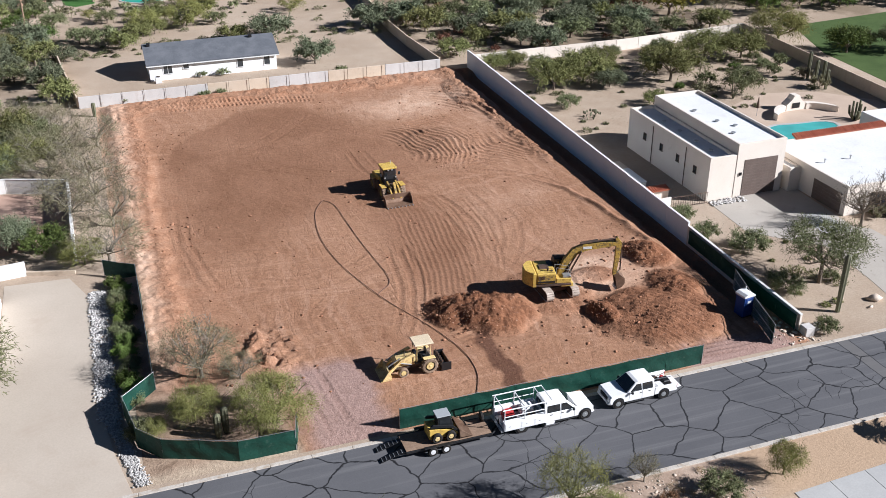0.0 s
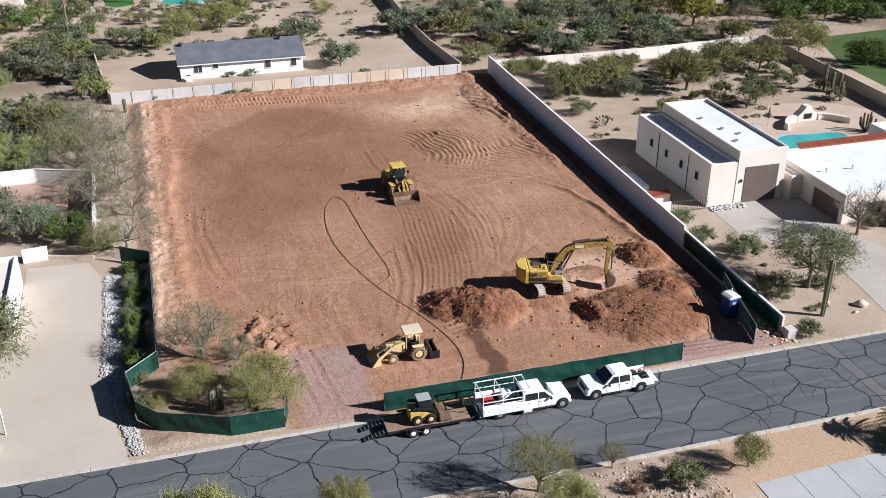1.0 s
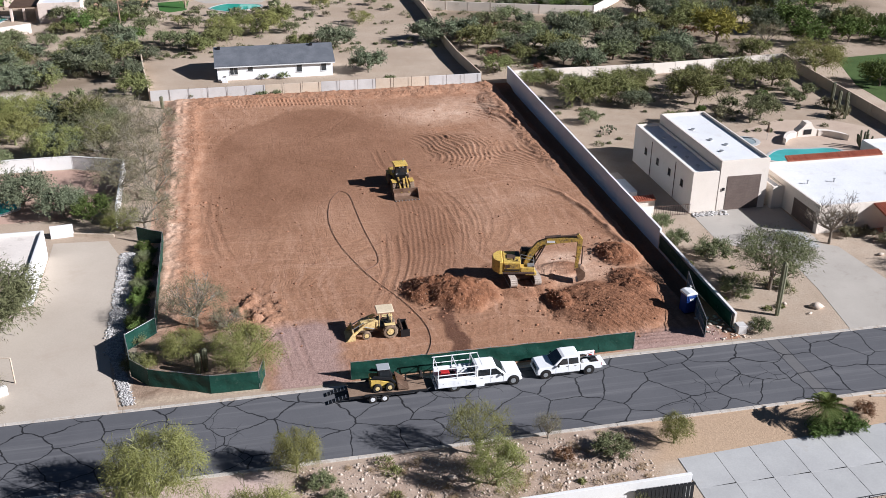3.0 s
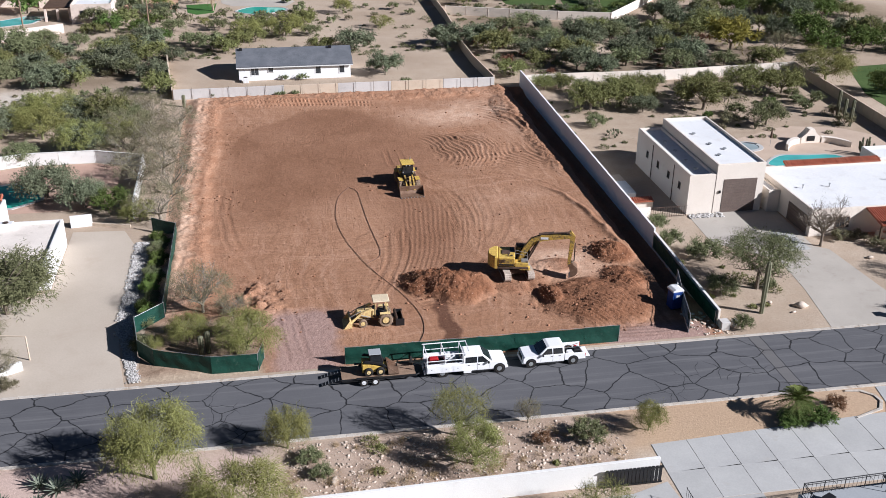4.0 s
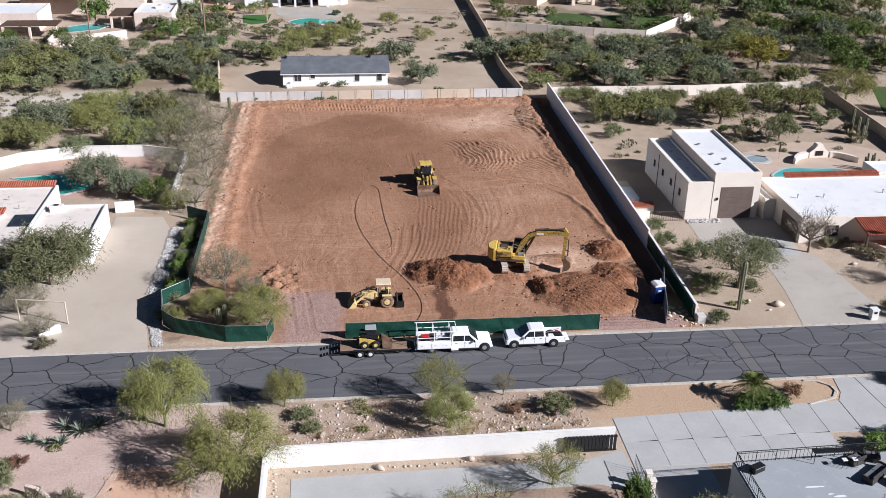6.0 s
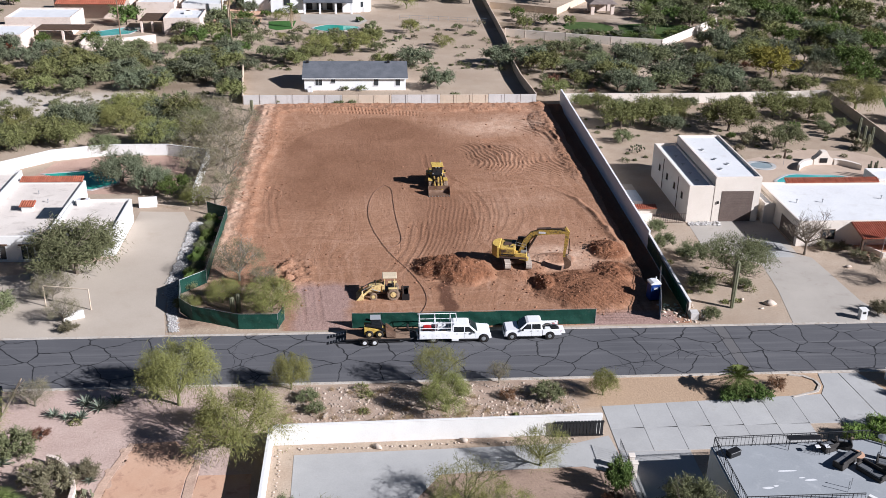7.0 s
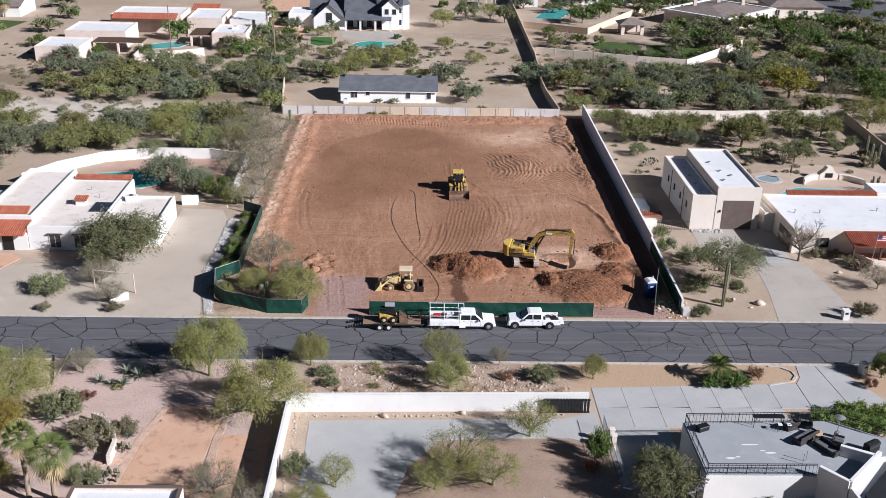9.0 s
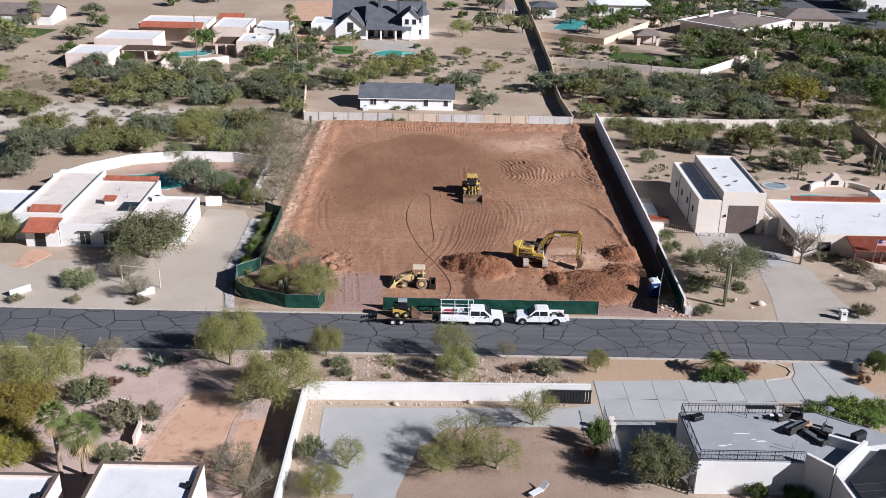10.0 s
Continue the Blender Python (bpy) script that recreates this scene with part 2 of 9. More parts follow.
def desert_mat():
    """Decomposed granite and sand, with scuffs, pebbles and darker low growth."""
    m, nd, lk, bsdf = node_mat("desert_ground")
    co = nd.new("ShaderNodeTexCoord").outputs["Object"]
    coarse = ramp(nd, lk, noise_node(nd, lk, co, 0.045, 6, 0.62, 0.5), 0.36, 0.64)
    mid = ramp(nd, lk, noise_node(nd, lk, co, 0.35, 6, 0.68), 0.34, 0.68)
    grain = noise_node(nd, lk, co, 4.5, 5, 0.78)
    col = blend(nd, lk, coarse, (0.38, 0.30, 0.225), (0.50, 0.41, 0.32))
    col = blend(nd, lk, arith(nd, lk, "MULTIPLY", mid, 0.35), col, (0.36, 0.26, 0.18))
    wob = wobble(nd, lk, co, 0.15, 6.0)
    # pinkish gravel across the road, brown litter beside it
    pink = arith(nd, lk, "MULTIPLY", box_mask(nd, lk, wob, -60, 4, -80, -10, 1.2), 0.75)
    col = blend(nd, lk, pink, col, blend(nd, lk, mid, (0.60, 0.455, 0.405), (0.51, 0.375, 0.33)))
    brown = arith(nd, lk, "MULTIPLY", box_mask(nd, lk, wob, 5, 33, -19, -10, 1.0), 0.8)
    col = blend(nd, lk, brown, col, blend(nd, lk, mid, (0.46, 0.35, 0.275), (0.33, 0.235, 0.175)))
    warm = arith(nd, lk, "MULTIPLY", box_mask(nd, lk, wob, 33, 72, -16, -9, 1.0), 0.7)
    col = blend(nd, lk, warm, col, (0.47, 0.325, 0.205))
    bed = arith(nd, lk, "MULTIPLY", box_mask(nd, lk, wob, 12, 36, -60, -22.5, 1.0), 0.8)
    col = blend(nd, lk, bed, col, blend(nd, lk, mid, (0.36, 0.255, 0.195), (0.29, 0.20, 0.15)))
    garden = arith(nd, lk, "MULTIPLY", box_mask(nd, lk, wob, 49, 99, 44, 86, 2.0), 0.8)
    col = blend(nd, lk, garden, col, blend(nd, lk, mid, (0.43, 0.345, 0.26), (0.345, 0.262, 0.19)))
    wash = arith(nd, lk, "MULTIPLY", box_mask(nd, lk, wob, -120, -27, 74, 93, 2.5), 0.75)
    col = blend(nd, lk, wash, col, blend(nd, lk, mid, (0.66, 0.61, 0.54), (0.55, 0.49, 0.42)))
    # thickets: darker brown patches on the ground among dense growth
    patches = ramp(nd, lk, noise_node(nd, lk, co, 0.06, 4, 0.6, 0.3), 0.43, 0.56)
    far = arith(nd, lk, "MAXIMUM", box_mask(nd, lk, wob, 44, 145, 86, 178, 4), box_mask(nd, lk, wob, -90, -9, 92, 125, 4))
    col = blend(nd, lk, arith(nd, lk, "MULTIPLY", arith(nd, lk, "MULTIPLY", patches, far), 0.75), col, (0.185, 0.140, 0.092))
    vor = nd.new("ShaderNodeTexVoronoi")
    vor.inputs["Scale"].default_value = 1.1
    lk.new(co, vor.inputs["Vector"])
    tuft = arith(nd, lk, "MULTIPLY", ramp(nd, lk, vor.outputs["Distance"], 0.20, 0.10), ramp(nd, lk, noise_node(nd, lk, co, 0.12, 3), 0.52, 0.60))
    col = blend(nd, lk, arith(nd, lk, "MULTIPLY", tuft, 0.55), col, (0.20, 0.165, 0.105))
    col = blend(nd, lk, ramp(nd, lk, grain, 0.3, 0.7), blend(nd, lk, 1.0, col, (0.80, 0.79, 0.78), "MULTIPLY"), blend(nd, lk, 1.0, col, (1.1, 1.1, 1.1), "MULTIPLY"))
    lk.new(col, bsdf.inputs["Base Color"])
    bsdf.inputs["Roughness"].default_value, bsdf.inputs["Specular IOR Level"].default_value = 0.95, 0.15
    bump(nd, lk, bsdf, grain, 0.7, 0.06)
    return m


def water_mat(name, c):
    m, nd, lk, bsdf = node_mat(name)
    co = nd.new("ShaderNodeTexCoord").outputs["Object"]
    n = noise_node(nd, lk, co, 1.2, 3, 0.5)
    lk.new(blend(nd, lk, ramp(nd, lk, noise_node(nd, lk, co, 0.3, 2), 0.35, 0.65), c, tuple(v * 0.8 for v in c)), bsdf.inputs["Base Color"])
    bsdf.inputs["Roughness"].default_value, bsdf.inputs["IOR"].default_value = 0.06, 1.33
    bump(nd, lk, bsdf, n, 0.15, 0.03)
    return m


def glass_mat(name, c=(0.02, 0.025, 0.03)):
    m, nd, lk, bsdf = node_mat(name)
    co = nd.new("ShaderNodeTexCoord").outputs["Object"]
    lk.new(blend(nd, lk, ramp(nd, lk, noise_node(nd, lk, co, 1.5, 2), 0.35, 0.65), c, tuple(v * 1.8 for v in c)), bsdf.inputs["Base Color"])
    bsdf.inputs["Roughness"].default_value, bsdf.inputs["Specular IOR Level"].default_value = 0.08, 0.8
    return m


M = {}
M["asphalt"], M["soil"], M["desert"] = asphalt_mat(), soil_mat(), desert_mat()
M["concrete"] = surface("pale_concrete", (0.385, 0.38, 0.37), (0.44, 0.435, 0.42), 0.35, 7, 0.9, 0.08, 0.006, vary=0.05, dirt=(0.38, 0.36, 0.33), dirt_at=0.66, grit=0.35)
M["curb"] = surface("curb_concrete", (0.45, 0.41, 0.36), (0.54, 0.49, 0.43), 0.6, 9, 0.9, 0.3, 0.01, dirt=(0.36, 0.29, 0.22), dirt_at=0.56)
M["drive_sand"] = surface("rolled_sand", (0.43, 0.365, 0.295), (0.49, 0.425, 0.35), 0.12, 6, 0.95, 0.25, 0.015, dirt=(0.43, 0.36, 0.29), dirt_at=0.60, grit=0.35)
M["drive_grey"] = surface("aggregate_drive", (0.38, 0.345, 0.30), (0.44, 0.40, 0.35), 0.2, 8, 0.95, 0.25, 0.012, dirt=(0.33, 0.29, 0.25), dirt_at=0.62, grit=0.35)
M["drive_red"] = surface("red_paver", (0.53, 0.325, 0.215), (0.585, 0.385, 0.265), 0.3, 8, 0.92, 0.12, 0.006, dirt=(0.34, 0.19, 0.13), dirt_at=0.6, grit=0.35)
M["stucco_white"] = surface("white_stucco", (0.68, 0.665, 0.635), (0.75, 0.74, 0.71), 0.3, 11, 0.9, 0.25, 0.01, dirt=(0.66, 0.62, 0.56), dirt_at=0.64, grit=0.35)
# cool bright white: skylight on the wall's shaded face put into the colour
M["wall_white"] = surface("skylit_wall_white", (0.76, 0.77, 0.78), (0.82, 0.83, 0.84), 0.3, 9, 0.85, 0.15, 0.008, dirt=(0.70, 0.68, 0.65), dirt_at=0.68, grit=0.35)
M["stucco_cream"] = surface("cream_stucco", (0.68, 0.61, 0.53), (0.74, 0.67, 0.59), 0.3, 11, 0.9, 0.25, 0.01, dirt=(0.58, 0.51, 0.43), dirt_at=0.66, grit=0.35)
M["stucco_pink"] = surface("pink_adobe", (0.66, 0.55, 0.47), (0.73, 0.62, 0.54), 0.3, 9, 0.92, 0.3, 0.012, dirt=(0.50, 0.38, 0.31), dirt_at=0.62)
M["siding"] = surface("white_siding", (0.78, 0.78, 0.77), (0.83, 0.83, 0.82), 0.3, 9, 0.7, 0.1, 0.005, grit=0.35)
M["block_grey"] = surface("grey_block", (0.50, 0.475, 0.45), (0.57, 0.545, 0.52), 0.4, 9, 0.92, 0.3, 0.012, vary=0.06, dirt=(0.42, 0.38, 0.34), dirt_at=0.62, grit=0.35)
M["block_tan"] = surface("tan_block", (0.54, 0.44, 0.33), (0.60, 0.50, 0.39), 0.4, 9, 0.92, 0.3, 0.012, vary=0.05, dirt=(0.46, 0.36, 0.27), dirt_at=0.62, grit=0.35)
M["roof_white"] = surface("white_roof_coating", (0.66, 0.665, 0.67), (0.74, 0.74, 0.74), 0.25, 6, 0.75, 0.2, 0.01, dirt=(0.62, 0.61, 0.60), dirt_at=0.60, grit=0.35)
M["roof_cream"] = surface("cream_roof_coating", (0.65, 0.585, 0.525), (0.73, 0.665, 0.60), 0.25, 6, 0.85, 0.2, 0.01, dirt=(0.50, 0.44, 0.38), dirt_at=0.60, grit=0.35)
M["shingle"] = surface("grey_shingle", (0.085, 0.092, 0.105), (0.125, 0.13, 0.145), 0.6, 6, 0.9, 0.4, 0.02, vary=0.12)
M["shingle_brown"] = surface("brown_shingle", (0.17, 0.135, 0.12), (0.23, 0.19, 0.17), 0.6, 6, 0.9, 0.4, 0.02)
M["metal_roof"] = surface("dark_metal_roof", (0.030, 0.030, 0.034), (0.050, 0.050, 0.055), 0.5, 9, 0.5, 0.1, 0.005, 0.3, 0.5)
M["tile"] = surface("clay_tile", (0.31, 0.088, 0.048), (0.40, 0.14, 0.08), 1.2, 9, 0.85, 0.3, 0.01, island=0.2, vary=0.12)
M["glass"] = glass_mat("window_glass")
M["car_glass"] = glass_mat("car_glass", (0.012, 0.014, 0.016))
M["trim_white"] = flat_mat("white_trim", (0.78, 0.78, 0.77), 0.5)
M["trim_brown"] = surface("brown_wood", (0.075, 0.045, 0.030), (0.11, 0.07, 0.045), 1.5, 12, 0.7, 0.3, 0.008)
M["door_brown"] = surface("brown_roller_door", (0.125, 0.092, 0.078), (0.155, 0.118, 0.10), 0.6, 8, 0.6, 0.1, 0.005)
M["black_metal"] = flat_mat("black_metal", (0.018, 0.018, 0.020), 0.45, 0.2)
M["steel"] = surface("galvanised_steel", (0.42, 0.43, 0.44), (0.52, 0.53, 0.54), 1.0, 12, 0.45, 0.1, 0.004, 0.7)
M["green_mesh"] = surface("green_screen", (0.006, 0.038, 0.026), (0.011, 0.058, 0.040), 0.9, 5, 0.6, 0.5, 0.03, dirt=(0.06, 0.10, 0.075), dirt_at=0.66)
M["car_white"] = surface("white_car_paint", (0.80, 0.80, 0.80), (0.84, 0.84, 0.84), 0.8, 9, 0.28, 0.0, 0.0, 0, 0.6, grit=0.35)
M["tyre"] = surface("tyre_rubber", (0.014, 0.013, 0.013), (0.035, 0.030, 0.026), 2.0, 14, 0.9, 0.3, 0.01)
M["yellow"] = surface("machine_yellow", (0.56, 0.375, 0.075), (0.63, 0.45, 0.115), 1.2, 7, 0.5, 0.1, 0.005, dirt=(0.34, 0.21, 0.06), dirt_at=0.56)
# darker yellow with grime; the boom's shaded side is put into the colour
M["yellow_worn"] = surface("grimy_shaded_yellow", (0.42, 0.265, 0.045), (0.52, 0.345, 0.075), 1.4, 7, 0.55, 0.1, 0.005, dirt=(0.14, 0.10, 0.05), dirt_at=0.50)
M["tyre_dusty"] = surface("dusty_tyre", (0.15, 0.105, 0.07), (0.30, 0.22, 0.155), 1.6, 12, 0.95, 0.3, 0.01)
M["track_steel"] = surface("dust_polished_track", (0.36, 0.29, 0.235), (0.52, 0.44, 0.37), 1.6, 10, 0.7, 0.2, 0.01)
M["yellow_pale"] = surface("sunbleached_yellow", (0.68, 0.51, 0.20), (0.74, 0.59, 0.30), 1.2, 7, 0.6, 0.1, 0.005, dirt=(0.45, 0.28, 0.14), dirt_at=0.55)
M["cream_paint"] = flat_mat("cream_paint", (0.70, 0.58, 0.40), 0.6)
M["rim_dark"] = surface("dusty_dark_steel", (0.05, 0.04, 0.035), (0.14, 0.085, 0.06), 1.5, 9, 0.7, 0.2, 0.008, 0.2)
M["bucket"] = surface("worn_bucket_steel", (0.16, 0.095, 0.06), (0.30, 0.20, 0.14), 1.2, 9, 0.55, 0.2, 0.008, 0.4)
M["wood_deck"] = surface("trailer_planks", (0.20, 0.135, 0.09), (0.29, 0.20, 0.14), 1.5, 9, 0.85, 0.3, 0.008, vary=0.1)
M["red_paint"] = flat_mat("red_paint", (0.45, 0.02, 0.02), 0.4)
M["blue_plastic"] = surface("blue_plastic", (0.015, 0.045, 0.20), (0.025, 0.065, 0.26), 1.0, 9, 0.5, 0.1, 0.004)
M["white_plastic"] = flat_mat("white_plastic", (0.78, 0.78, 0.78), 0.5)
M["stone"] = surface("pale_river_stone", (0.42, 0.40, 0.38), (0.56, 0.535, 0.51), 1.3, 9, 0.9, 0.4, 0.02, island=0.35, vary=0.15)
M["stone_tan"] = surface("tan_boulder", (0.42, 0.34, 0.27), (0.57, 0.48, 0.40), 1.3, 9, 0.9, 0.4, 0.03, island=0.3, vary=0.15)
M["flagstone"] = surface("flagstone", (0.40, 0.27, 0.20), (0.50, 0.36, 0.27), 1.2, 8, 0.9, 0.4, 0.02, vary=0.15, island=0.2)
M["clod"] = surface("soil_clods", (0.20, 0.090, 0.048), (0.32, 0.168, 0.098), 1.0, 8, 0.95, 0.5, 0.03, island=0.35)
# low green: tree shade over the far lawn is put into the colour
M["lawn"] = surface("lawn_grass", (0.046, 0.080, 0.016), (0.070, 0.110, 0.027), 0.25, 9, 0.9, 0.6, 0.04)
M["turf"] = surface("putting_turf", (0.04, 0.115, 0.02), (0.06, 0.15, 0.03), 0.5, 9, 0.9, 0.4, 0.02)
M["pool_blue"] = water_mat("pool_turquoise", (0.10, 0.42, 0.40))
M["spa_grey"] = water_mat("spa_water", (0.30, 0.36, 0.38))
M["pool_green"] = water_mat("pool_green", (0.055, 0.40, 0.30))
M["deck_grey"] = surface("grey_deck_coating", (0.30, 0.315, 0.33), (0.34, 0.355, 0.37), 0.3, 7, 0.85, 0.05, 0.004, dirt=(0.40, 0.41, 0.42), dirt_at=0.62, grit=0.35)
M["bark"] = surface("grey_bark", (0.15, 0.12, 0.09), (0.23, 0.19, 0.15), 2.0, 12, 0.95, 0.5, 0.02, vary=0.15)
M["bark_green"] = surface("green_bark", (0.17, 0.18, 0.08), (0.25, 0.24, 0.12), 2.0, 12, 0.9, 0.4, 0.02, vary=0.1)
M["twig"] = surface("bare_twigs", (0.19, 0.165, 0.13), (0.28, 0.25, 0.20), 2.0, 9, 0.95, 0.2, 0.01, vary=0.2)
M["palm_bark"] = surface("palm_bark", (0.26, 0.20, 0.14), (0.36, 0.29, 0.21), 2.0, 10, 0.95, 0.6, 0.03)
M["cactus"] = surface("cactus_skin", (0.105, 0.110, 0.065), (0.155, 0.150, 0.095), 1.5, 12, 0.8, 0.3, 0.01, vary=0.2)
M["agave"] = foliage("agave_leaf", (0.155, 0.18, 0.135), (0.22, 0.24, 0.185), 0.3, 0.05)
M["leaf_mesquite"] = foliage("mesquite_leaf", (0.145, 0.159, 0.055), (0.262, 0.260, 0.108), 0.45)
M["leaf_paloverde"] = foliage("paloverde_leaf", (0.195, 0.208, 0.062), (0.315, 0.308, 0.112), 0.3)
M["leaf_ironwood"] = foliage("ironwood_leaf", (0.124, 0.144, 0.083), (0.218, 0.236, 0.152), 0.4)
M["leaf_green"] = foliage("green_leaf", (0.081, 0.115, 0.030), (0.149, 0.196, 0.057), 0.4)
M["leaf_fresh"] = foliage("fresh_leaf", (0.17, 0.235, 0.055), (0.27, 0.335, 0.10), 0.25)
M["leaf_yellow"] = foliage("yellow_leaf", (0.190, 0.165, 0.030), (0.300, 0.260, 0.065), 0.3)
M["leaf_grey"] = foliage("grey_leaf", (0.160, 0.146, 0.086), (0.250, 0.226, 0.142), 0.35)
M["leaf_red"] = foliage("red_brown_leaf", (0.150, 0.075, 0.045), (0.240, 0.130, 0.085), 0.3)
M["leaf_olive"] = foliage("olive_leaf", (0.136, 0.156, 0.074), (0.244, 0.251, 0.131), 0.4)
M["leaf_palm"] = foliage("palm_frond", (0.120, 0.155, 0.045), (0.220, 0.250, 0.085), 0.3, 0.15)
M["frond_dry"] = foliage("dry_frond", (0.34, 0.25, 0.14), (0.44, 0.34, 0.21), 0.2, 0.1)
M["cushion"] = surface("grey_cushion", (0.10, 0.105, 0.115), (0.15, 0.155, 0.165), 1.5, 12, 0.95, 0.3, 0.01)
M["wicker"] = surface("dark_wicker", (0.030, 0.027, 0.025), (0.055, 0.050, 0.046), 2.0, 25, 0.8, 0.5, 0.01)
M["flag_red"] = flat_mat("flag_red_cloth", (0.42, 0.04, 0.05), 0.8)
M["flag_blue"] = flat_mat("flag_blue_cloth", (0.03, 0.04, 0.14), 0.8)
M["hose"] = flat_mat("dusty_hose", (0.22, 0.125, 0.085), 0.6)

# ---------------------------------------------------------------- mesh helpers
def mesh_of(name, bm, material, smooth=False):
    me = bpy.data.meshes.new(name)
    bmesh.ops.recalc_face_normals(bm, faces=bm.faces)
    bm.to_mesh(me)
    bm.free()
    me.materials.append(material)
    if smooth:
        me.shade_smooth()
    return me


def part(name, bm, material, parent, label="", smooth=False):
    """Links a bmesh as one mesh under a thing or a part."""
    ob = new(name, mesh_of(name, bm, material, smooth))
    ob.parent = parent
    return tagged(ob, label)


def piece(name, me, parent, m):
    ob = new(name, me)
    ob.parent = parent
    ob.matrix_basis = m
    return ob


def thing(name, label, category, x=0, y=0, z=0, rz=0, group="", kind=""):
    ob = new(name)
    ob.empty_display_size = 0.3
    ob.matrix_basis = pose(x, y, z, 0, 0, rz)
    return tagged(ob, label, category, group, kind)


def setting(name, bm, material, label, category, smooth=False):
    return tagged(new(name, mesh_of(name, bm, material, smooth)), label, category, "", "structure")


def nb():
    return bmesh.new()


def box(bm, x0, x1, y0, y1, z0, z1, bevel=0.0, seg=1):
    tmp = bmesh.ops.create_cube(bm, size=1.0, matrix=Matrix.Translation(((x0 + x1) / 2, (y0 + y1) / 2, (z0 + z1) / 2)) @ Matrix.Diagonal((x1 - x0, y1 - y0, z1 - z0, 1)))
    if bevel:
        edges = list({e for v in tmp["verts"] for e in v.link_edges})
        bmesh.ops.bevel(bm, geom=edges, offset=bevel, segments=seg, affect="EDGES", profile=0.5)
    return bm


def tube(bm, a, b, r0, r1=None, n=8, caps=True):
    a, b = Vector(a), Vector(b)
    d = b - a
    if d.length < 1e-5:
        return bm
    r1 = r0 if r1 is None else r1
    q = d.to_track_quat("Z", "Y")
    rings = []
    for p, r in ((a, r0), (b, r1)):
        rings.append([bm.verts.new(p + q @ Vector((math.cos(k * math.tau / n) * r, math.sin(k * math.tau / n) * r, 0))) for k in range(n)])
    for k in range(n):
        bm.faces.new((rings[0][k], rings[0][(k + 1) % n], rings[1][(k + 1) % n], rings[1][k]))
    if caps:
        bm.faces.new(rings[0][::-1])
        bm.faces.new(rings[1])
    return bm


def path_tube(bm, pts, r, n=6):
    for a, b in zip(pts, pts[1:]):
        tube(bm, a, b, r, r, n)
    return bm


def prism(bm, pts, z0, z1, bevel=0.0):
    """An upright prism over a polygon of plan points."""
    lo = [bm.verts.new((x, y, z0)) for x, y in pts]
    hi = [bm.verts.new((x, y, z1)) for x, y in pts]
    n = len(pts)
    top = bm.faces.new(hi)
    bm.faces.new(lo[::-1])
    for k in range(n):
        bm.faces.new((lo[k], lo[(k + 1) % n], hi[(k + 1) % n], hi[k]))
    if bevel:
        bmesh.ops.bevel(bm, geom=list(top.edges), offset=bevel, segments=1, affect="EDGES")
    return bm


def profile(bm, pts, y0, y1, taper=None, bevel=0.0):
    """A side profile of (x, z) points drawn out across y; taper(x, z) narrows it."""
    f = taper or (lambda x, z: 1.0)
    mid, half = (y0 + y1) / 2, (y1 - y0) / 2
    a = [bm.verts.new((x, mid - half * f(x, z), z)) for x, z in pts]
    b = [bm.verts.new((x, mid + half * f(x, z), z)) for x, z in pts]
    n = len(pts)
    fa, fb = bm.faces.new(a), bm.faces.new(b[::-1])
    sides = [bm.faces.new((a[k], b[k], b[(k + 1) % n], a[(k + 1) % n])) for k in range(n)]
    if bevel:
        bmesh.ops.bevel(bm, geom=list({e for fc in (fa, fb) for e in fc.edges}), offset=bevel, segments=2, affect="EDGES", profile=0.6)
    return bm


def wheel(name, parent, x, y, z, r, w, tyre="tyre", rim="steel", rim_r=0.55, lugs=0):
    """A tyre round a rim, with its axle across y."""
    bm = nb()
    n = 24
    secs = [(-w / 2, r * 0.62), (-w / 2, r * 0.90), (-w * 0.32, r), (w * 0.32, r), (w / 2, r * 0.90), (w / 2, r * 0.62)]
    rings = [[bm.verts.new((math.cos(k * math.tau / n) * rr, yy, math.sin(k * math.tau / n) * rr)) for k in range(n)] for yy, rr in secs]
    for A, B in zip(rings, rings[1:]):
        for k in range(n):
            bm.faces.new((A[k], B[k], B[(k + 1) % n], A[(k + 1) % n]))
    for k in range(lugs):
        an = k * math.tau / lugs
        for s in (-1, 1):
            m = Matrix.Rotation(-an - s * 0.12, 4, "Y") @ Matrix.Translation((0, s * w * 0.22, r)) @ Matrix.Rotation(s * 0.5, 4, "Z") @ Matrix.Diagonal((0.07, w * 0.45, 0.07, 1))
            bmesh.ops.create_cube(bm, size=1.0, matrix=m)
    t = part("tyre", bm, M[tyre], parent, smooth=False)
    t.location = (x, y, z)
    bm = nb()
    for s in (-1, 1):
        tube(bm, (0, s * w * 0.30, 0), (0, s * w * 0.46, 0), r * rim_r, r * rim_r * 0.92, 16)
        tube(bm, (0, s * w * 0.46, 0), (0, s * w * 0.52, 0), r * 0.16, r * 0.12, 10)
    box(bm, -r * 0.3, r * 0.3, -w * 0.3, w * 0.3, -r * 0.3, r * 0.3)
    part("rim", bm, M[rim], t)
    return t


NOISE_TABLES = {}


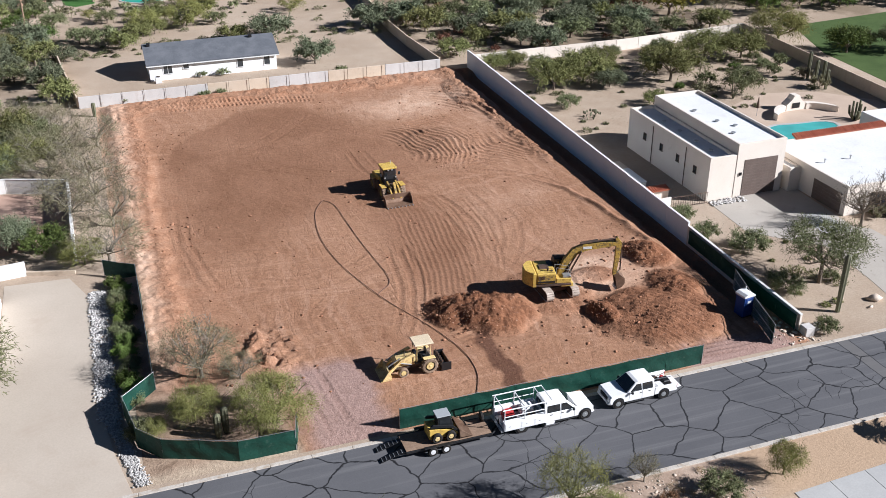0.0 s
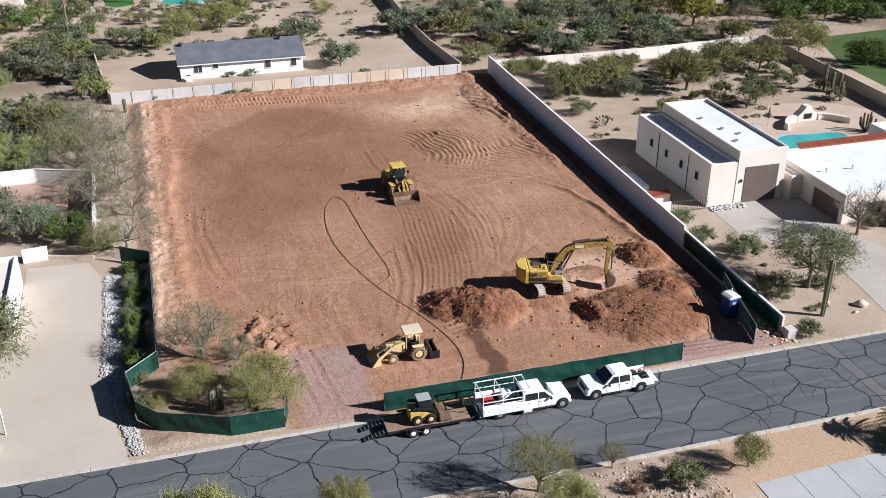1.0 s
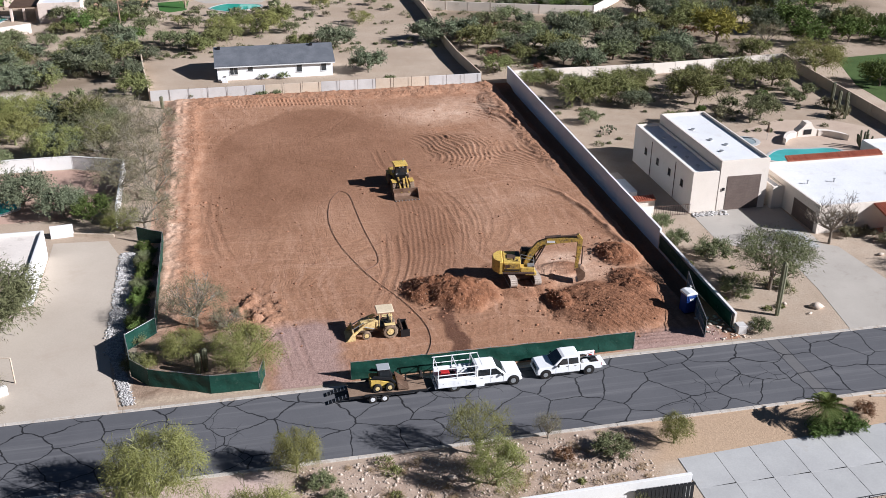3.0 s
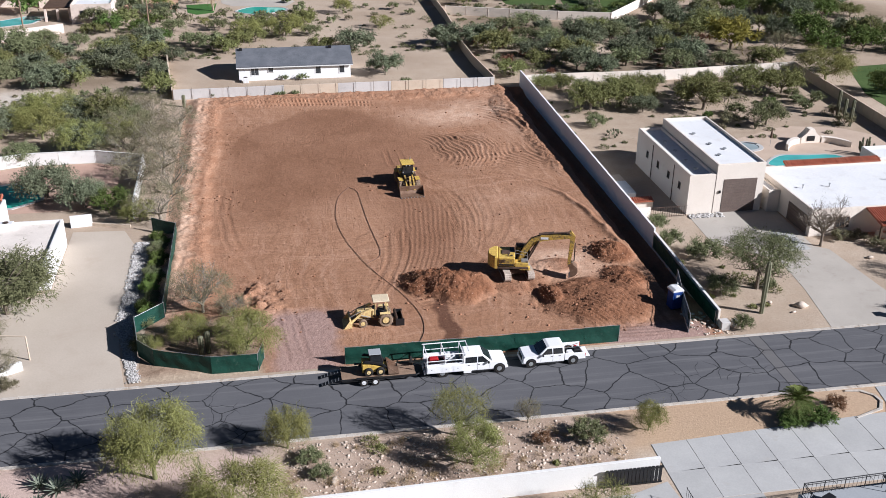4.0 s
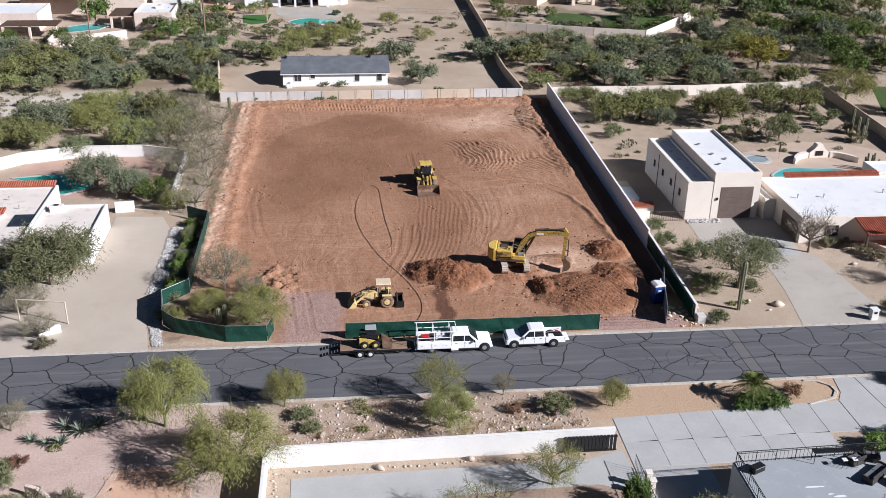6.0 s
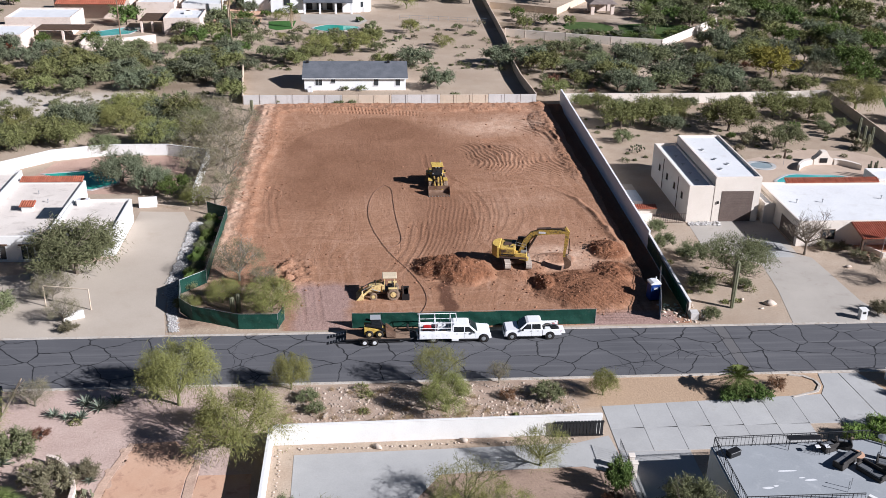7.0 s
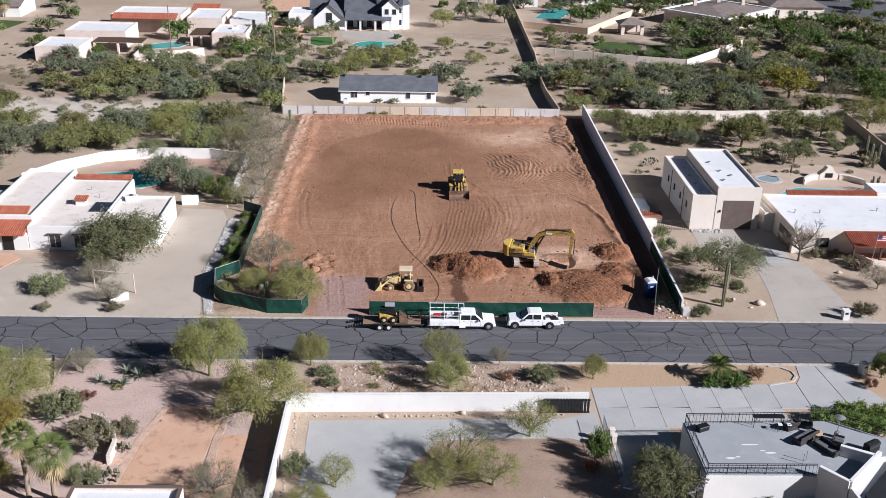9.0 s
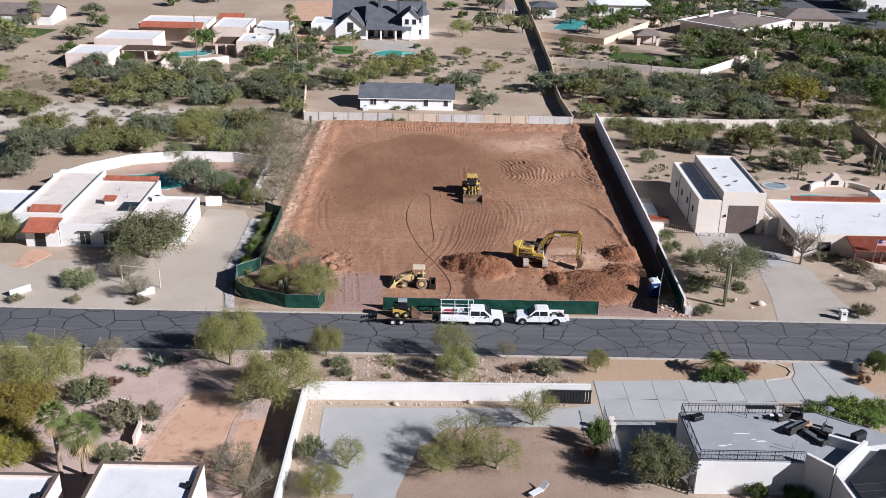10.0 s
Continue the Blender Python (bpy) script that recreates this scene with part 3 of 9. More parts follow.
def fbm(x, y, scale, octaves=4, seed=0):
    """Smooth value noise over plan arrays, about -1 to 1."""
    if seed not in NOISE_TABLES:
        NOISE_TABLES[seed] = np.random.RandomState(seed).rand(256, 256) * 2 - 1
    table = NOISE_TABLES[seed]
    out, amp, tot = np.zeros_like(x), 1.0, 0.0
    for o in range(octaves):
        u, v = x * scale * 2 ** o + 37.1 * o, y * scale * 2 ** o + 11.7 * o
        iu, iv = np.floor(u).astype(int), np.floor(v).astype(int)
        fu, fv = u - iu, v - iv
        fu, fv = fu * fu * (3 - 2 * fu), fv * fv * (3 - 2 * fv)
        g = lambda a, b: table[a % 256, b % 256]
        out += amp * ((g(iu, iv) * (1 - fu) + g(iu + 1, iv) * fu) * (1 - fv) + (g(iu, iv + 1) * (1 - fu) + g(iu + 1, iv + 1) * fu) * fv)
        tot += amp
        amp *= 0.5
    return out / tot


def raw_mesh(name, verts, faces, material, smooth=False):
    me = bpy.data.meshes.new(name)
    verts, faces = np.asarray(verts, dtype=np.float32), np.asarray(faces, dtype=np.int32)
    k = faces.shape[1]
    me.vertices.add(len(verts))
    me.vertices.foreach_set("co", verts.ravel())
    me.loops.add(faces.size)
    me.loops.foreach_set("vertex_index", faces.ravel())
    me.polygons.add(len(faces))
    me.polygons.foreach_set("loop_start", np.arange(0, faces.size, k, dtype=np.int32))
    me.polygons.foreach_set("loop_total", np.full(len(faces), k, dtype=np.int32))
    me.materials.append(material)
    me.update(calc_edges=True)
    me.validate()
    if smooth:
        me.shade_smooth()
    return me


def stones_mesh(name, places, material, seed=0):
    """Many irregular stones (x, y, z, radius) in one mesh."""
    rng = np.random.RandomState(seed)
    base = np.array([(1, 0, 0), (-1, 0, 0), (0, 1, 0), (0, -1, 0), (0, 0, 1), (0, 0, -1), (.6, .6, .55), (-.6, .6, .55), (.6, -.6, .55), (-.6, -.6, .55)], float)
    tri = np.array([(0, 6, 8), (6, 4, 8), (6, 2, 4), (2, 7, 4), (7, 1, 9), (7, 9, 4), (9, 3, 8), (9, 8, 4), (8, 3, 0), (0, 2, 6), (2, 1, 7), (1, 3, 9), (0, 5, 2), (2, 5, 1), (1, 5, 3), (3, 5, 0)])
    V, F = [], []
    for k, (x, y, z, r) in enumerate(places):
        a = rng.rand() * math.tau
        s = (1 + (rng.rand(len(base), 1) - 0.5) * 0.5) * base * r * np.array([1 + rng.rand() * 0.5, 0.7 + rng.rand() * 0.4, 0.45 + rng.rand() * 0.35])
        V.append(np.stack([s[:, 0] * math.cos(a) - s[:, 1] * math.sin(a) + x, s[:, 0] * math.sin(a) + s[:, 1] * math.cos(a) + y, s[:, 2] + z], 1))
        F.append(tri + k * len(base))
    return raw_mesh(name, np.concatenate(V), np.concatenate(F), material)


# ---------------------------------------------------------------- ground, lot and road
LOT = (-6.4, 48.0, 0.5, 84.2)
DAMP = [(2.6, 65.8), (6, 69), (11.6, 74.7), (17.1, 76.1), (20.6, 74.5), (25.5, 68.9), (29.5, 61), (30, 50), (24, 44), (14, 38), (5, 33), (0.3, 32), (-0.1, 40.7), (-0.2, 48), (0.8, 59)]


def smooth(a, b, t):
    u = np.clip((t - a) / (b - a), 0, 1)
    return u * u * (3 - 2 * u)


def inside(x, y, pts):
    """Distance to a polygon's outline over plan arrays, positive within it."""
    d, odd = np.full(x.shape, 1e9), np.zeros(x.shape, bool)
    for (ax, ay), (bx_, by_) in zip(pts, pts[1:] + pts[:1]):
        ex_, ey_ = bx_ - ax, by_ - ay
        u = np.clip(((x - ax) * ex_ + (y - ay) * ey_) / (ex_ ** 2 + ey_ ** 2), 0, 1)
        d = np.minimum(d, np.hypot(x - ax - u * ex_, y - ay - u * ey_))
        if ay != by_:
            odd ^= ((ay > y) != (by_ > y)) & (x < ax + ex_ * (y - ay) / ey_)
    return np.where(odd, d, -d)


def rounded(pts, times=2):
    for _ in range(times):
        out = [pts[0]]
        for (ax, ay), (bx_, by_) in zip(pts, pts[1:]):
            out += [(ax * 0.75 + bx_ * 0.25, ay * 0.75 + by_ * 0.25), (ax * 0.25 + bx_ * 0.75, ay * 0.25 + by_ * 0.75)]
        pts = out + [pts[-1]]
    return pts


def along(x, y, pts):
    """Offset to the side of a bent line, and the way along it, over plan arrays."""
    best, v, u, run = np.full(x.shape, 1e9), np.zeros(x.shape), np.zeros(x.shape), 0.0
    for (ax, ay), (bx_, by_) in zip(pts, pts[1:]):
        ex_, ey_ = bx_ - ax, by_ - ay
        ln = math.hypot(ex_, ey_)
        t = ((x - ax) * ex_ + (y - ay) * ey_) / ln
        c = np.clip(t, 0, ln)
        d = np.hypot(x - ax - c * ex_ / ln, y - ay - c * ey_ / ln)
        near = d < best
        best = np.where(near, d, best)
        v = np.where(near, ((y - ay) * ex_ - (x - ax) * ey_) / ln, v)
        u = np.where(near, run + t, u)
        run += ln
    return v, u, run


ARCS = [[(14 + r * math.cos(math.radians(a)), 17.4 + r * math.sin(math.radians(a))) for a in range(130, 241, 11)] for r in (3.0, 4.0, 5.2)]
# line, offsets to the side, half width, lug gap, depth, darkness
TRACKS = [
    ([(25.0, 40), (25.2, 36), (24.4, 30), (23.4, 24), (22.4, 19), (21.6, 16.5)], (-2.9, -2.35, -1.8, -1.25, -0.7, -0.15, 0.4, 0.95, 1.5, 2.05, 2.6), 0.15, 0.0, 0.035, 0.6),
    ([(29.5, 38), (29.6, 32), (28.6, 26), (27.0, 21)], (-1.0, -0.4, 0.9, 1.5), 0.17, 0.0, 0.03, 0.4),
    ([(10, 56), (16, 51), (22, 48), (30, 47.5)], (-0.9, 0.9), 0.20, 0.0, 0.03, 0.3),
    ([(31, 62), (36, 63.5), (40, 63)], (-0.8, 0.0, 0.8), 0.24, 0.0, 0.10, 0.6),
    ([(23.0, 56), (23.3, 50), (24.6, 45), (27.0, 41), (28.6, 35), (28.4, 28)], (-1.0, 1.0), 0.32, 0.42, 0.07, 0.7),
    ([(20.2, 29), (19.8, 23.9), (18.3, 17.6), (16.0, 12.5)], (-1.0, 0.2, 1.1), 0.30, 0.42, 0.06, 0.6),
    ([(0.9, 45), (0.1, 39), (0.6, 32), (2.2, 25)], (-0.5, 0.6), 0.28, 0.42, 0.05, 0.5),
    ([(3.0, 79.6), (10, 79.6), (18, 78.8), (24, 77.4)], (-0.75, 0.75), 0.62, 0.60, 0.22, 0.5),
    ([(30, 46), (34, 44.4), (39.6, 41.3), (42.5, 36)], (-1.2, 0, 1.2), 0.28, 0.5, 0.06, 0.6),
    ([(34, 47), (38, 48.6), (42, 47.6), (45.5, 44)], (-1.8, -0.9, 0, 0.9, 1.8), 0.22, 0.0, 0.04, 0.45),
    ([(37, 57), (41, 55.6), (44, 52), (46, 48)], (-1.6, -0.8, 0, 0.8), 0.22, 0.0, 0.04, 0.45),
    ([(40, 70), (43, 66), (45.6, 61)], (-1.5, -0.7, 0.1, 0.9), 0.26, 0.0, 0.08, 0.6),
    ([(37.2, 2.6), (42, 2.2), (46.5, 2.6)], (-1.0, -0.4, 0.2, 0.8), 0.24, 0.36, 0.08, 0.7),
    ([(6.5, 12), (7.4, 6), (7.8, 1.2)], (-0.9, 0.9), 0.28, 0.42, 0.05, 0.4),
    ([(26, 13), (29, 8), (33, 5), (36, 3)], (-1.0, 1.0), 0.28, 0.42, 0.05, 0.4),
    ([(10, 60), (15, 64), (20, 72)], (-0.9, 0.9), 0.25, 0.42, 0.03, 0.25),
    ([(33, 40), (33.5, 33), (32, 26), (28, 21)], (-1.0, 1.0), 0.30, 0.42, 0.03, 0.35),
    ([(39, 34), (38, 28), (34, 23), (30, 21)], (-1.0, 1.0), 0.30, 0.42, 0.03, 0.35),
    ([(4, 27), (9, 24), (14, 25), (19, 29)], (-1.0, 1.0), 0.28, 0.42, 0.04, 0.35),
] + [(a, (0.0,), 0.20, 0.4, 0.06, 0.55) for a in ARCS]
HEAPS = ((21.6, 14.8, 2.6, 2.9, 1.3, 1.0), (24.9, 13.6, 3.5, 3.5, 1.9, 1.0), (38.8, 8.8, 6.4, 5.2, 1.3, 0.4), (33.9, 10.6, 1.0, 2.4, 0.7, 1.0), (43.4, 19.2, 2.4, 2.8, 1.1, 1.0), (42.5, 12.8, 2.6, 3.2, 0.8, 0.6), (36.3, 17.0, 2.4, 1.8, 0.35, 0.4), (31.2, 15.6, 4.2, 3.8, 0.5, 0.4), (43.6, 72.0, 2.2, 6.5, 0.45, 0.3), (34.6, 54.5, 5.2, 6.0, 0.35, 0.1))


def lot_fields(x, y):
    """Height of the graded soil over plan arrays, and where it is damp, rusty, pale, churned or marked dark."""
    sm = smooth
    w = fbm(x, y, 0.35, 4, 3)
    far_w = fbm(x, y, 0.11, 3, 21)
    z = 0.10 + 0.06 * fbm(x, y, 0.12, 3, 1) + 0.030 * fbm(x, y, 0.9, 3, 2)
    # slopes left by the cut, along the west side and the far end
    west = (1 - sm(-3.8, 0.2 + 1.0 * w + 1.2 * far_w, x)) * sm(12, 20, y)
    far = sm(78.6 + 1.6 * w + 1.2 * far_w, 82.6, y)
    bank = np.maximum(west, far)
    rough = np.abs(fbm(x, y, 0.9, 4, 5))
    z += 0.42 * bank + 0.26 * rough * bank + 0.10 * np.abs(fbm(x, y, 1.8, 3, 6)) * np.exp(-((bank - 0.45) / 0.3) ** 2)
    churned = 0.75 * np.exp(-((bank - 0.5) / 0.33) ** 2)
    # spoil heaps
    heap = np.zeros_like(x)
    for cx, cy, rx, ry, h, rg in HEAPS:
        d = np.sqrt(((x - cx) / rx) ** 2 + ((y - cy) / ry) ** 2) + 0.22 * w
        z += h * np.clip(1.06 - d, 0, 1) ** 0.9 * (0.82 + 0.3 * rg * fbm(x, y, 0.7, 3, 9)) + rg * (0.30 * np.abs(fbm(x, y, 1.1, 3, 8)) + 0.16 * np.abs(fbm(x * 1.6, y * 0.7, 2.2, 2, 18))) * np.clip((1.1 - d) * 3, 0, 1)
        heap = np.maximum(heap, np.clip((1.12 - d) * 3, 0, 1) * (0.4 + 0.6 * rg))
    churned = np.maximum(churned, heap)
    # the hole being dug
    z -= 0.45 * np.exp(-((x - 32.4 + 0.8 * w) / 0.7) ** 2 - ((y - 10.9) / 2.4) ** 2)
    # broken ground beside the planted corner
    d = np.sqrt(((x - 4.2) / 2.6) ** 2 + ((y - 14.6) / 3.6) ** 2)
    crumb = np.exp(-(d / 0.9) ** 2)
    z += (1.0 * np.abs(fbm(x, y, 0.7, 4, 12)) - 0.12) * crumb * 1.4
    churned = np.maximum(churned, crumb)
    dark_marks = np.zeros_like(x)

    # pushed-up ridges: sets of parallel bands that bend
    def ridges(cx, cy, rx, ry, ang, gap, bend, amp):
        c, s = math.cos(ang), math.sin(ang)
        u, v = (x - cx) * c + (y - cy) * s, -(x - cx) * s + (y - cy) * c
        m = np.exp(-((u / rx) ** 2 + (v / ry) ** 2) ** 2)
        k = (u + bend * v * v + 0.9 * fbm(x, y, 0.25, 2, 15)) * math.tau / gap
        wave = np.clip(np.sin(k), -0.45, 1) * (0.65 + 0.5 * np.abs(fbm(x, y, 0.6, 2, 16)))
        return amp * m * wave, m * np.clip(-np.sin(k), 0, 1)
    for row in ((34.0, 54.5, 4.8, 6.0, 0.12, 0.78, 0.05, 0.11), (40.6, 51.0, 4.4, 4.8, 0.42, 0.85, -0.06, 0.09), (43.4, 68.0, 2.4, 9.5, 0.45, 1.1, 0.04, 0.15), (31.0, 59.5, 3.0, 2.6, 0.5, 0.8, 0.05, 0.12), (39.0, 8.2, 6.0, 4.4, 0.75, 0.55, 0.02, 0.10), (23.6, 14.0, 4.6, 4.2, 1.4, 0.7, 0.02, 0.10)):
        dz, dark = ridges(*row)
        z += dz
        # troughs between the ridges get a darker colour
        dark_marks = np.maximum(dark_marks, 0.6 * dark)
    # tyre and crawler tracks
    for pts, offs, half, gap, depth, dark in TRACKS:
        pts = rounded(pts)
        xs, ys = [p[0] for p in pts], [p[1] for p in pts]
        box_ = (x > min(xs) - 4) & (x < max(xs) + 4) & (y > min(ys) - 3) & (y < max(ys) + 3)
        xx, yy = x[box_], y[box_]
        v0, u, run = along(xx, yy, pts)
        v0 = v0 + 0.35 * fbm(xx, yy, 0.18, 2, 23)
        ends = sm(-0.5, 1.5, u) * (1 - sm(run - 2.5, run + 0.5, u))
        fade = ends * np.clip(0.75 + 0.9 * fbm(xx, yy, 0.16, 2, 24), 0.1, 1)
        for o in offs:
            v = (v0 - o) / half
            m = np.exp(-np.abs(v) ** 4) * fade
            lug = 0.5 + 0.5 * np.sin(u * math.tau / gap + 2.4 * np.abs(v) + 2 * o) if gap else 0.8
            berm = np.exp(-((np.abs(v) - 1.35) / 0.35) ** 2) * fade
            z[box_] += depth * (0.5 * berm - m * lug)
            dark_marks[box_] = np.maximum(dark_marks[box_], dark * m * (0.25 + 0.75 * lug))
    # rough spoil strewn along the boundary side, with a windrow before it
    side = np.exp(-((x - 44.6 - 0.5 * w) / 1.1) ** 2) * sm(40, 50, y)
    z += side * (0.50 * np.abs(fbm(x, y, 0.8, 4, 19)) + 0.05)
    churned = np.maximum(churned, side)
    row_x = np.interp(y, [21, 25.4, 31, 36, 41], [45.2, 44.7, 44.0, 42.8, 39.6])
    rid = np.abs(x - row_x - 0.3 * w)
    rid = np.exp(-(rid / 0.38) ** 2) * sm(20, 22, y) * (1 - sm(36, 42, y))
    z += 0.30 * rid * (0.6 + np.abs(w))
    dark_marks = np.maximum(dark_marks, 0.5 * np.exp(-((x - row_x - 0.75 - 0.3 * w) / 0.3) ** 2) * sm(20, 22, y) * (1 - sm(36, 42, y)))
    # the footing trench along the boundary wall, cut almost upright
    lip = 46.25 + 0.28 * w + 0.35 * fbm(x * 0.2, y, 0.5, 3, 31) - 0.5 * (1 - sm(18, 30, y))
    ditch = sm(lip, lip + 0.45, x) * sm(5, 11, y)
    z -= 1.05 * ditch * (1 - 0.45 * sm(47.6, 48.5, x))
    # the edges run out to the ground round the lot
    z = z * (sm(-6.35, -4.2, x) * sm(0.5, 1.6, y) * (1 - sm(83.0, 84.2, y))) + 0.012
    # moisture and colour
    sd = inside(x, y, DAMP) + 0.7 * w + 0.8 * far_w
    soft = 0.5 + 6.0 * sm(0.15, 0.8, (x + 0.9 * (72 - y)) / 55)
    damp = sm(-soft, soft, sd) * np.clip(0.95 + 0.4 * far_w, 0, 1)
    fresh = np.clip(1.3 * heap, 0, 1) * (y < 24)
    level = np.exp(-(((x - 31.5) / 4.8) ** 2 + ((y - 16.2) / 3.6) ** 2) ** 2)
    fresh = fresh * (1 - level)
    worked = 0.85 * np.exp(-(((x - 23.5 + 0.6 * w) / 4.2) ** 2 + ((y - 29) / 14.0) ** 2) ** 2)
    damp = np.maximum(np.maximum(damp, worked), np.maximum(0.55 * side, ditch))
    rust = np.clip(np.maximum(1 - sm(-3.2, 3.4, x + 4.5 * far_w + 1.2 * w), sm(76.0, 79.5, y + 2 * far_w)) + 0.45 * crumb, 0, 1) * sm(10, 16, y) * (1 - damp)
    pale = np.maximum(1 - sm(-4.4, -2.2, x - 0.8 * w), 1.0 * np.exp(-(((x - 35.0 - 2.5 * w) / 9.0) ** 2 + ((y - 70.5 - 0.15 * (x - 35) - 1.5 * w) / 4.8) ** 2) ** 1.5))
    pale = np.maximum(pale, 1.0 * np.exp(-(((x - 37) / 5.0) ** 2 + ((y - 17.6) / 3.6) ** 2) ** 2))
    pale = np.maximum(pale, 0.35 * sm(0.0, 0.5, far_w) * sm(26, 36, x) * sm(22, 28, y))
    pale = np.clip(pale + 0.3 * w * pale, 0, 1) * (1 - 0.8 * damp) * (1 - 0.8 * fresh) * sm(9, 14, y)
    return z, {"damp": damp, "rust": rust, "pale": pale, "churned": np.clip(churned, 0, 1), "dark_marks": np.clip(dark_marks, 0, 1), "spoil": fresh}


bm = nb()
ring = [(-2500, -2500), (2500, -2500), (2500, 2500), (-2500, 2500)]
inner = [(-6.3, 0.6), (48.2, 0.6), (48.6, 20.0), (48.95, 84.1), (-6.3, 84.1)]
far_v, near_v = [bm.verts.new((x, y, 0)) for x, y in ring], [bm.verts.new((x, y, 0)) for x, y in inner]
for a, b in (((0, 1), (1, 0)), ((1, 2), (3, 2, 1)), ((2, 3), (4, 3)), ((3, 0), (0, 4))):
    bm.faces.new([far_v[k] for k in a] + [near_v[k] for k in b])
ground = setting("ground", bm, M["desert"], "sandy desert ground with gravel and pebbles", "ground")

nx, ny = 386, 594
gx, gy = np.meshgrid(np.linspace(LOT[0], LOT[1], nx), np.linspace(LOT[2], LOT[3], ny), indexing="ij")
gx = gx + (gx - LOT[0]) / (LOT[1] - LOT[0]) * np.interp(gy, [0.5, 20, 84.2], [0.28, 0.7, 1.05])
gz, lot_marks = lot_fields(gx, gy)


def lot_z(x, y):
    """Height of the soil at one place, from its grid."""
    i = int(round((x - LOT[0]) / (LOT[1] - LOT[0]) * (nx - 1)))
    j = int(round((y - LOT[2]) / (LOT[3] - LOT[2]) * (ny - 1)))
    return float(gz[min(max(i, 0), nx - 1), min(max(j, 0), ny - 1)])


idx = np.arange(nx * ny).reshape(nx, ny)
quads = np.stack([idx[:-1, :-1], idx[1:, :-1], idx[1:, 1:], idx[:-1, 1:]], -1).reshape(-1, 4)
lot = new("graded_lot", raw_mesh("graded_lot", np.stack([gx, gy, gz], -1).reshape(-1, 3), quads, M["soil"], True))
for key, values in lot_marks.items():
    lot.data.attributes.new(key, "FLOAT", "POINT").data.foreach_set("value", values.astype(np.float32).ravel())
tagged(lot, "bare graded lot of red-brown soil with tyre tracks", "bare soil", "", "structure")

rng = np.random.RandomState(5)
clods = []
while len(clods) < 1500:
    x, y = rng.uniform(-4, 47), rng.uniform(1.5, 83)
    near = min(math.hypot((x - a) / 5, (y - b) / 5) for a, b in ((4.2, 15), (23, 13.5), (24, 13), (33, 11), (38, 8), (42, 20), (34, 53), (-2, 40), (-1, 65), (42, 70)))
    if rng.rand() < 0.035 + 0.9 * math.exp(-near * near):
        r = 0.03 + 0.16 * rng.rand() ** 3
        clods.append((x, y, lot_z(x, y), r))
for cx, cy, rx, ry, h, rg in HEAPS[:6]:
    for _ in range(int(70 * rx * ry * rg)):
        a, d = rng.uniform(0, math.tau), math.sqrt(rng.rand()) * 1.1
        x, y = cx + math.cos(a) * d * rx, cy + math.sin(a) * d * ry
        clods.append((x, y, lot_z(x, y) - 0.01, 0.02 + 0.07 * rng.rand() ** 3))
tagged(new("soil_clods", stones_mesh("soil_clods", clods, M["clod"], 2)), "scattered red soil clods and stones", "soil clods", "", "stuff")

ROAD_FAR, ROAD_NEAR = -0.35, -9.75
bm = nb()
box(bm, -700, 700, ROAD_NEAR, ROAD_FAR, -0.3, 0.03)
setting("road", bm, M["asphalt"], "worn grey asphalt road with tar-sealed cracks", "road")
for nm, y0 in (("kerb_north", ROAD_FAR), ("kerb_south", ROAD_NEAR - 0.38)):
    bm = nb()
    x = -160.0
    while x < 200:
        box(bm, x + 0.01, x + 2.99, y0 + 0.004, y0 + 0.38, -0.2, 0.075 + 0.006 * math.sin(x * 1.7), 0.02)
        x += 3.0
    setting(nm, bm, M["curb"], "low pale concrete kerb along the road", "kerb")

# ---------------------------------------------------------------- plants
def unit(a):
    return a / np.linalg.norm(a, axis=1)[:, None]


def leaf_blades(points, way, outward, rng, w, l, loose=0.45, shell=0.9):
    """Small leaf blades, one triangle each, that lie along way and turn their face mostly outwards."""
    n = len(points)
    d = unit(way + rng.normal(size=(n, 3)) * loose)
    face = outward * shell + rng.normal(size=(n, 3)) * 0.42
    face = unit(face - d * (d * face).sum(1)[:, None])
    s = np.cross(d, face)
    ln = l * rng.uniform(0.6, 1.4, (n, 1))
    wd = w * rng.uniform(0.6, 1.4, (n, 1)) / 2
    v = np.stack([points - d * ln / 2 - s * wd, points - d * ln / 2 + s * wd, points + d * ln / 2], 1)
    return v.reshape(-1, 3), np.arange(n * 3).reshape(n, 3)


def limb_paths(rng, height, radius, limbs, start, lift, twist=0.5, steps=5):
    """Main limbs that leave a short trunk and arch outwards."""
    out = []
    for k in range(limbs):
        a = (k + rng.uniform(-0.3, 0.3)) * math.tau / limbs
        reach, top = radius * rng.uniform(0.55, 0.9), height * rng.uniform(lift, 0.92)
        pts = []
        for j in range(steps + 1):
            u = j / steps
            aa = a + twist * rng.uniform(-0.5, 0.5) * u
            pts.append(Vector((math.cos(aa) * reach * u ** 0.9, math.sin(aa) * reach * u ** 0.9, start + (top - start) * u ** 0.75)))
        out.append(pts)
    return out


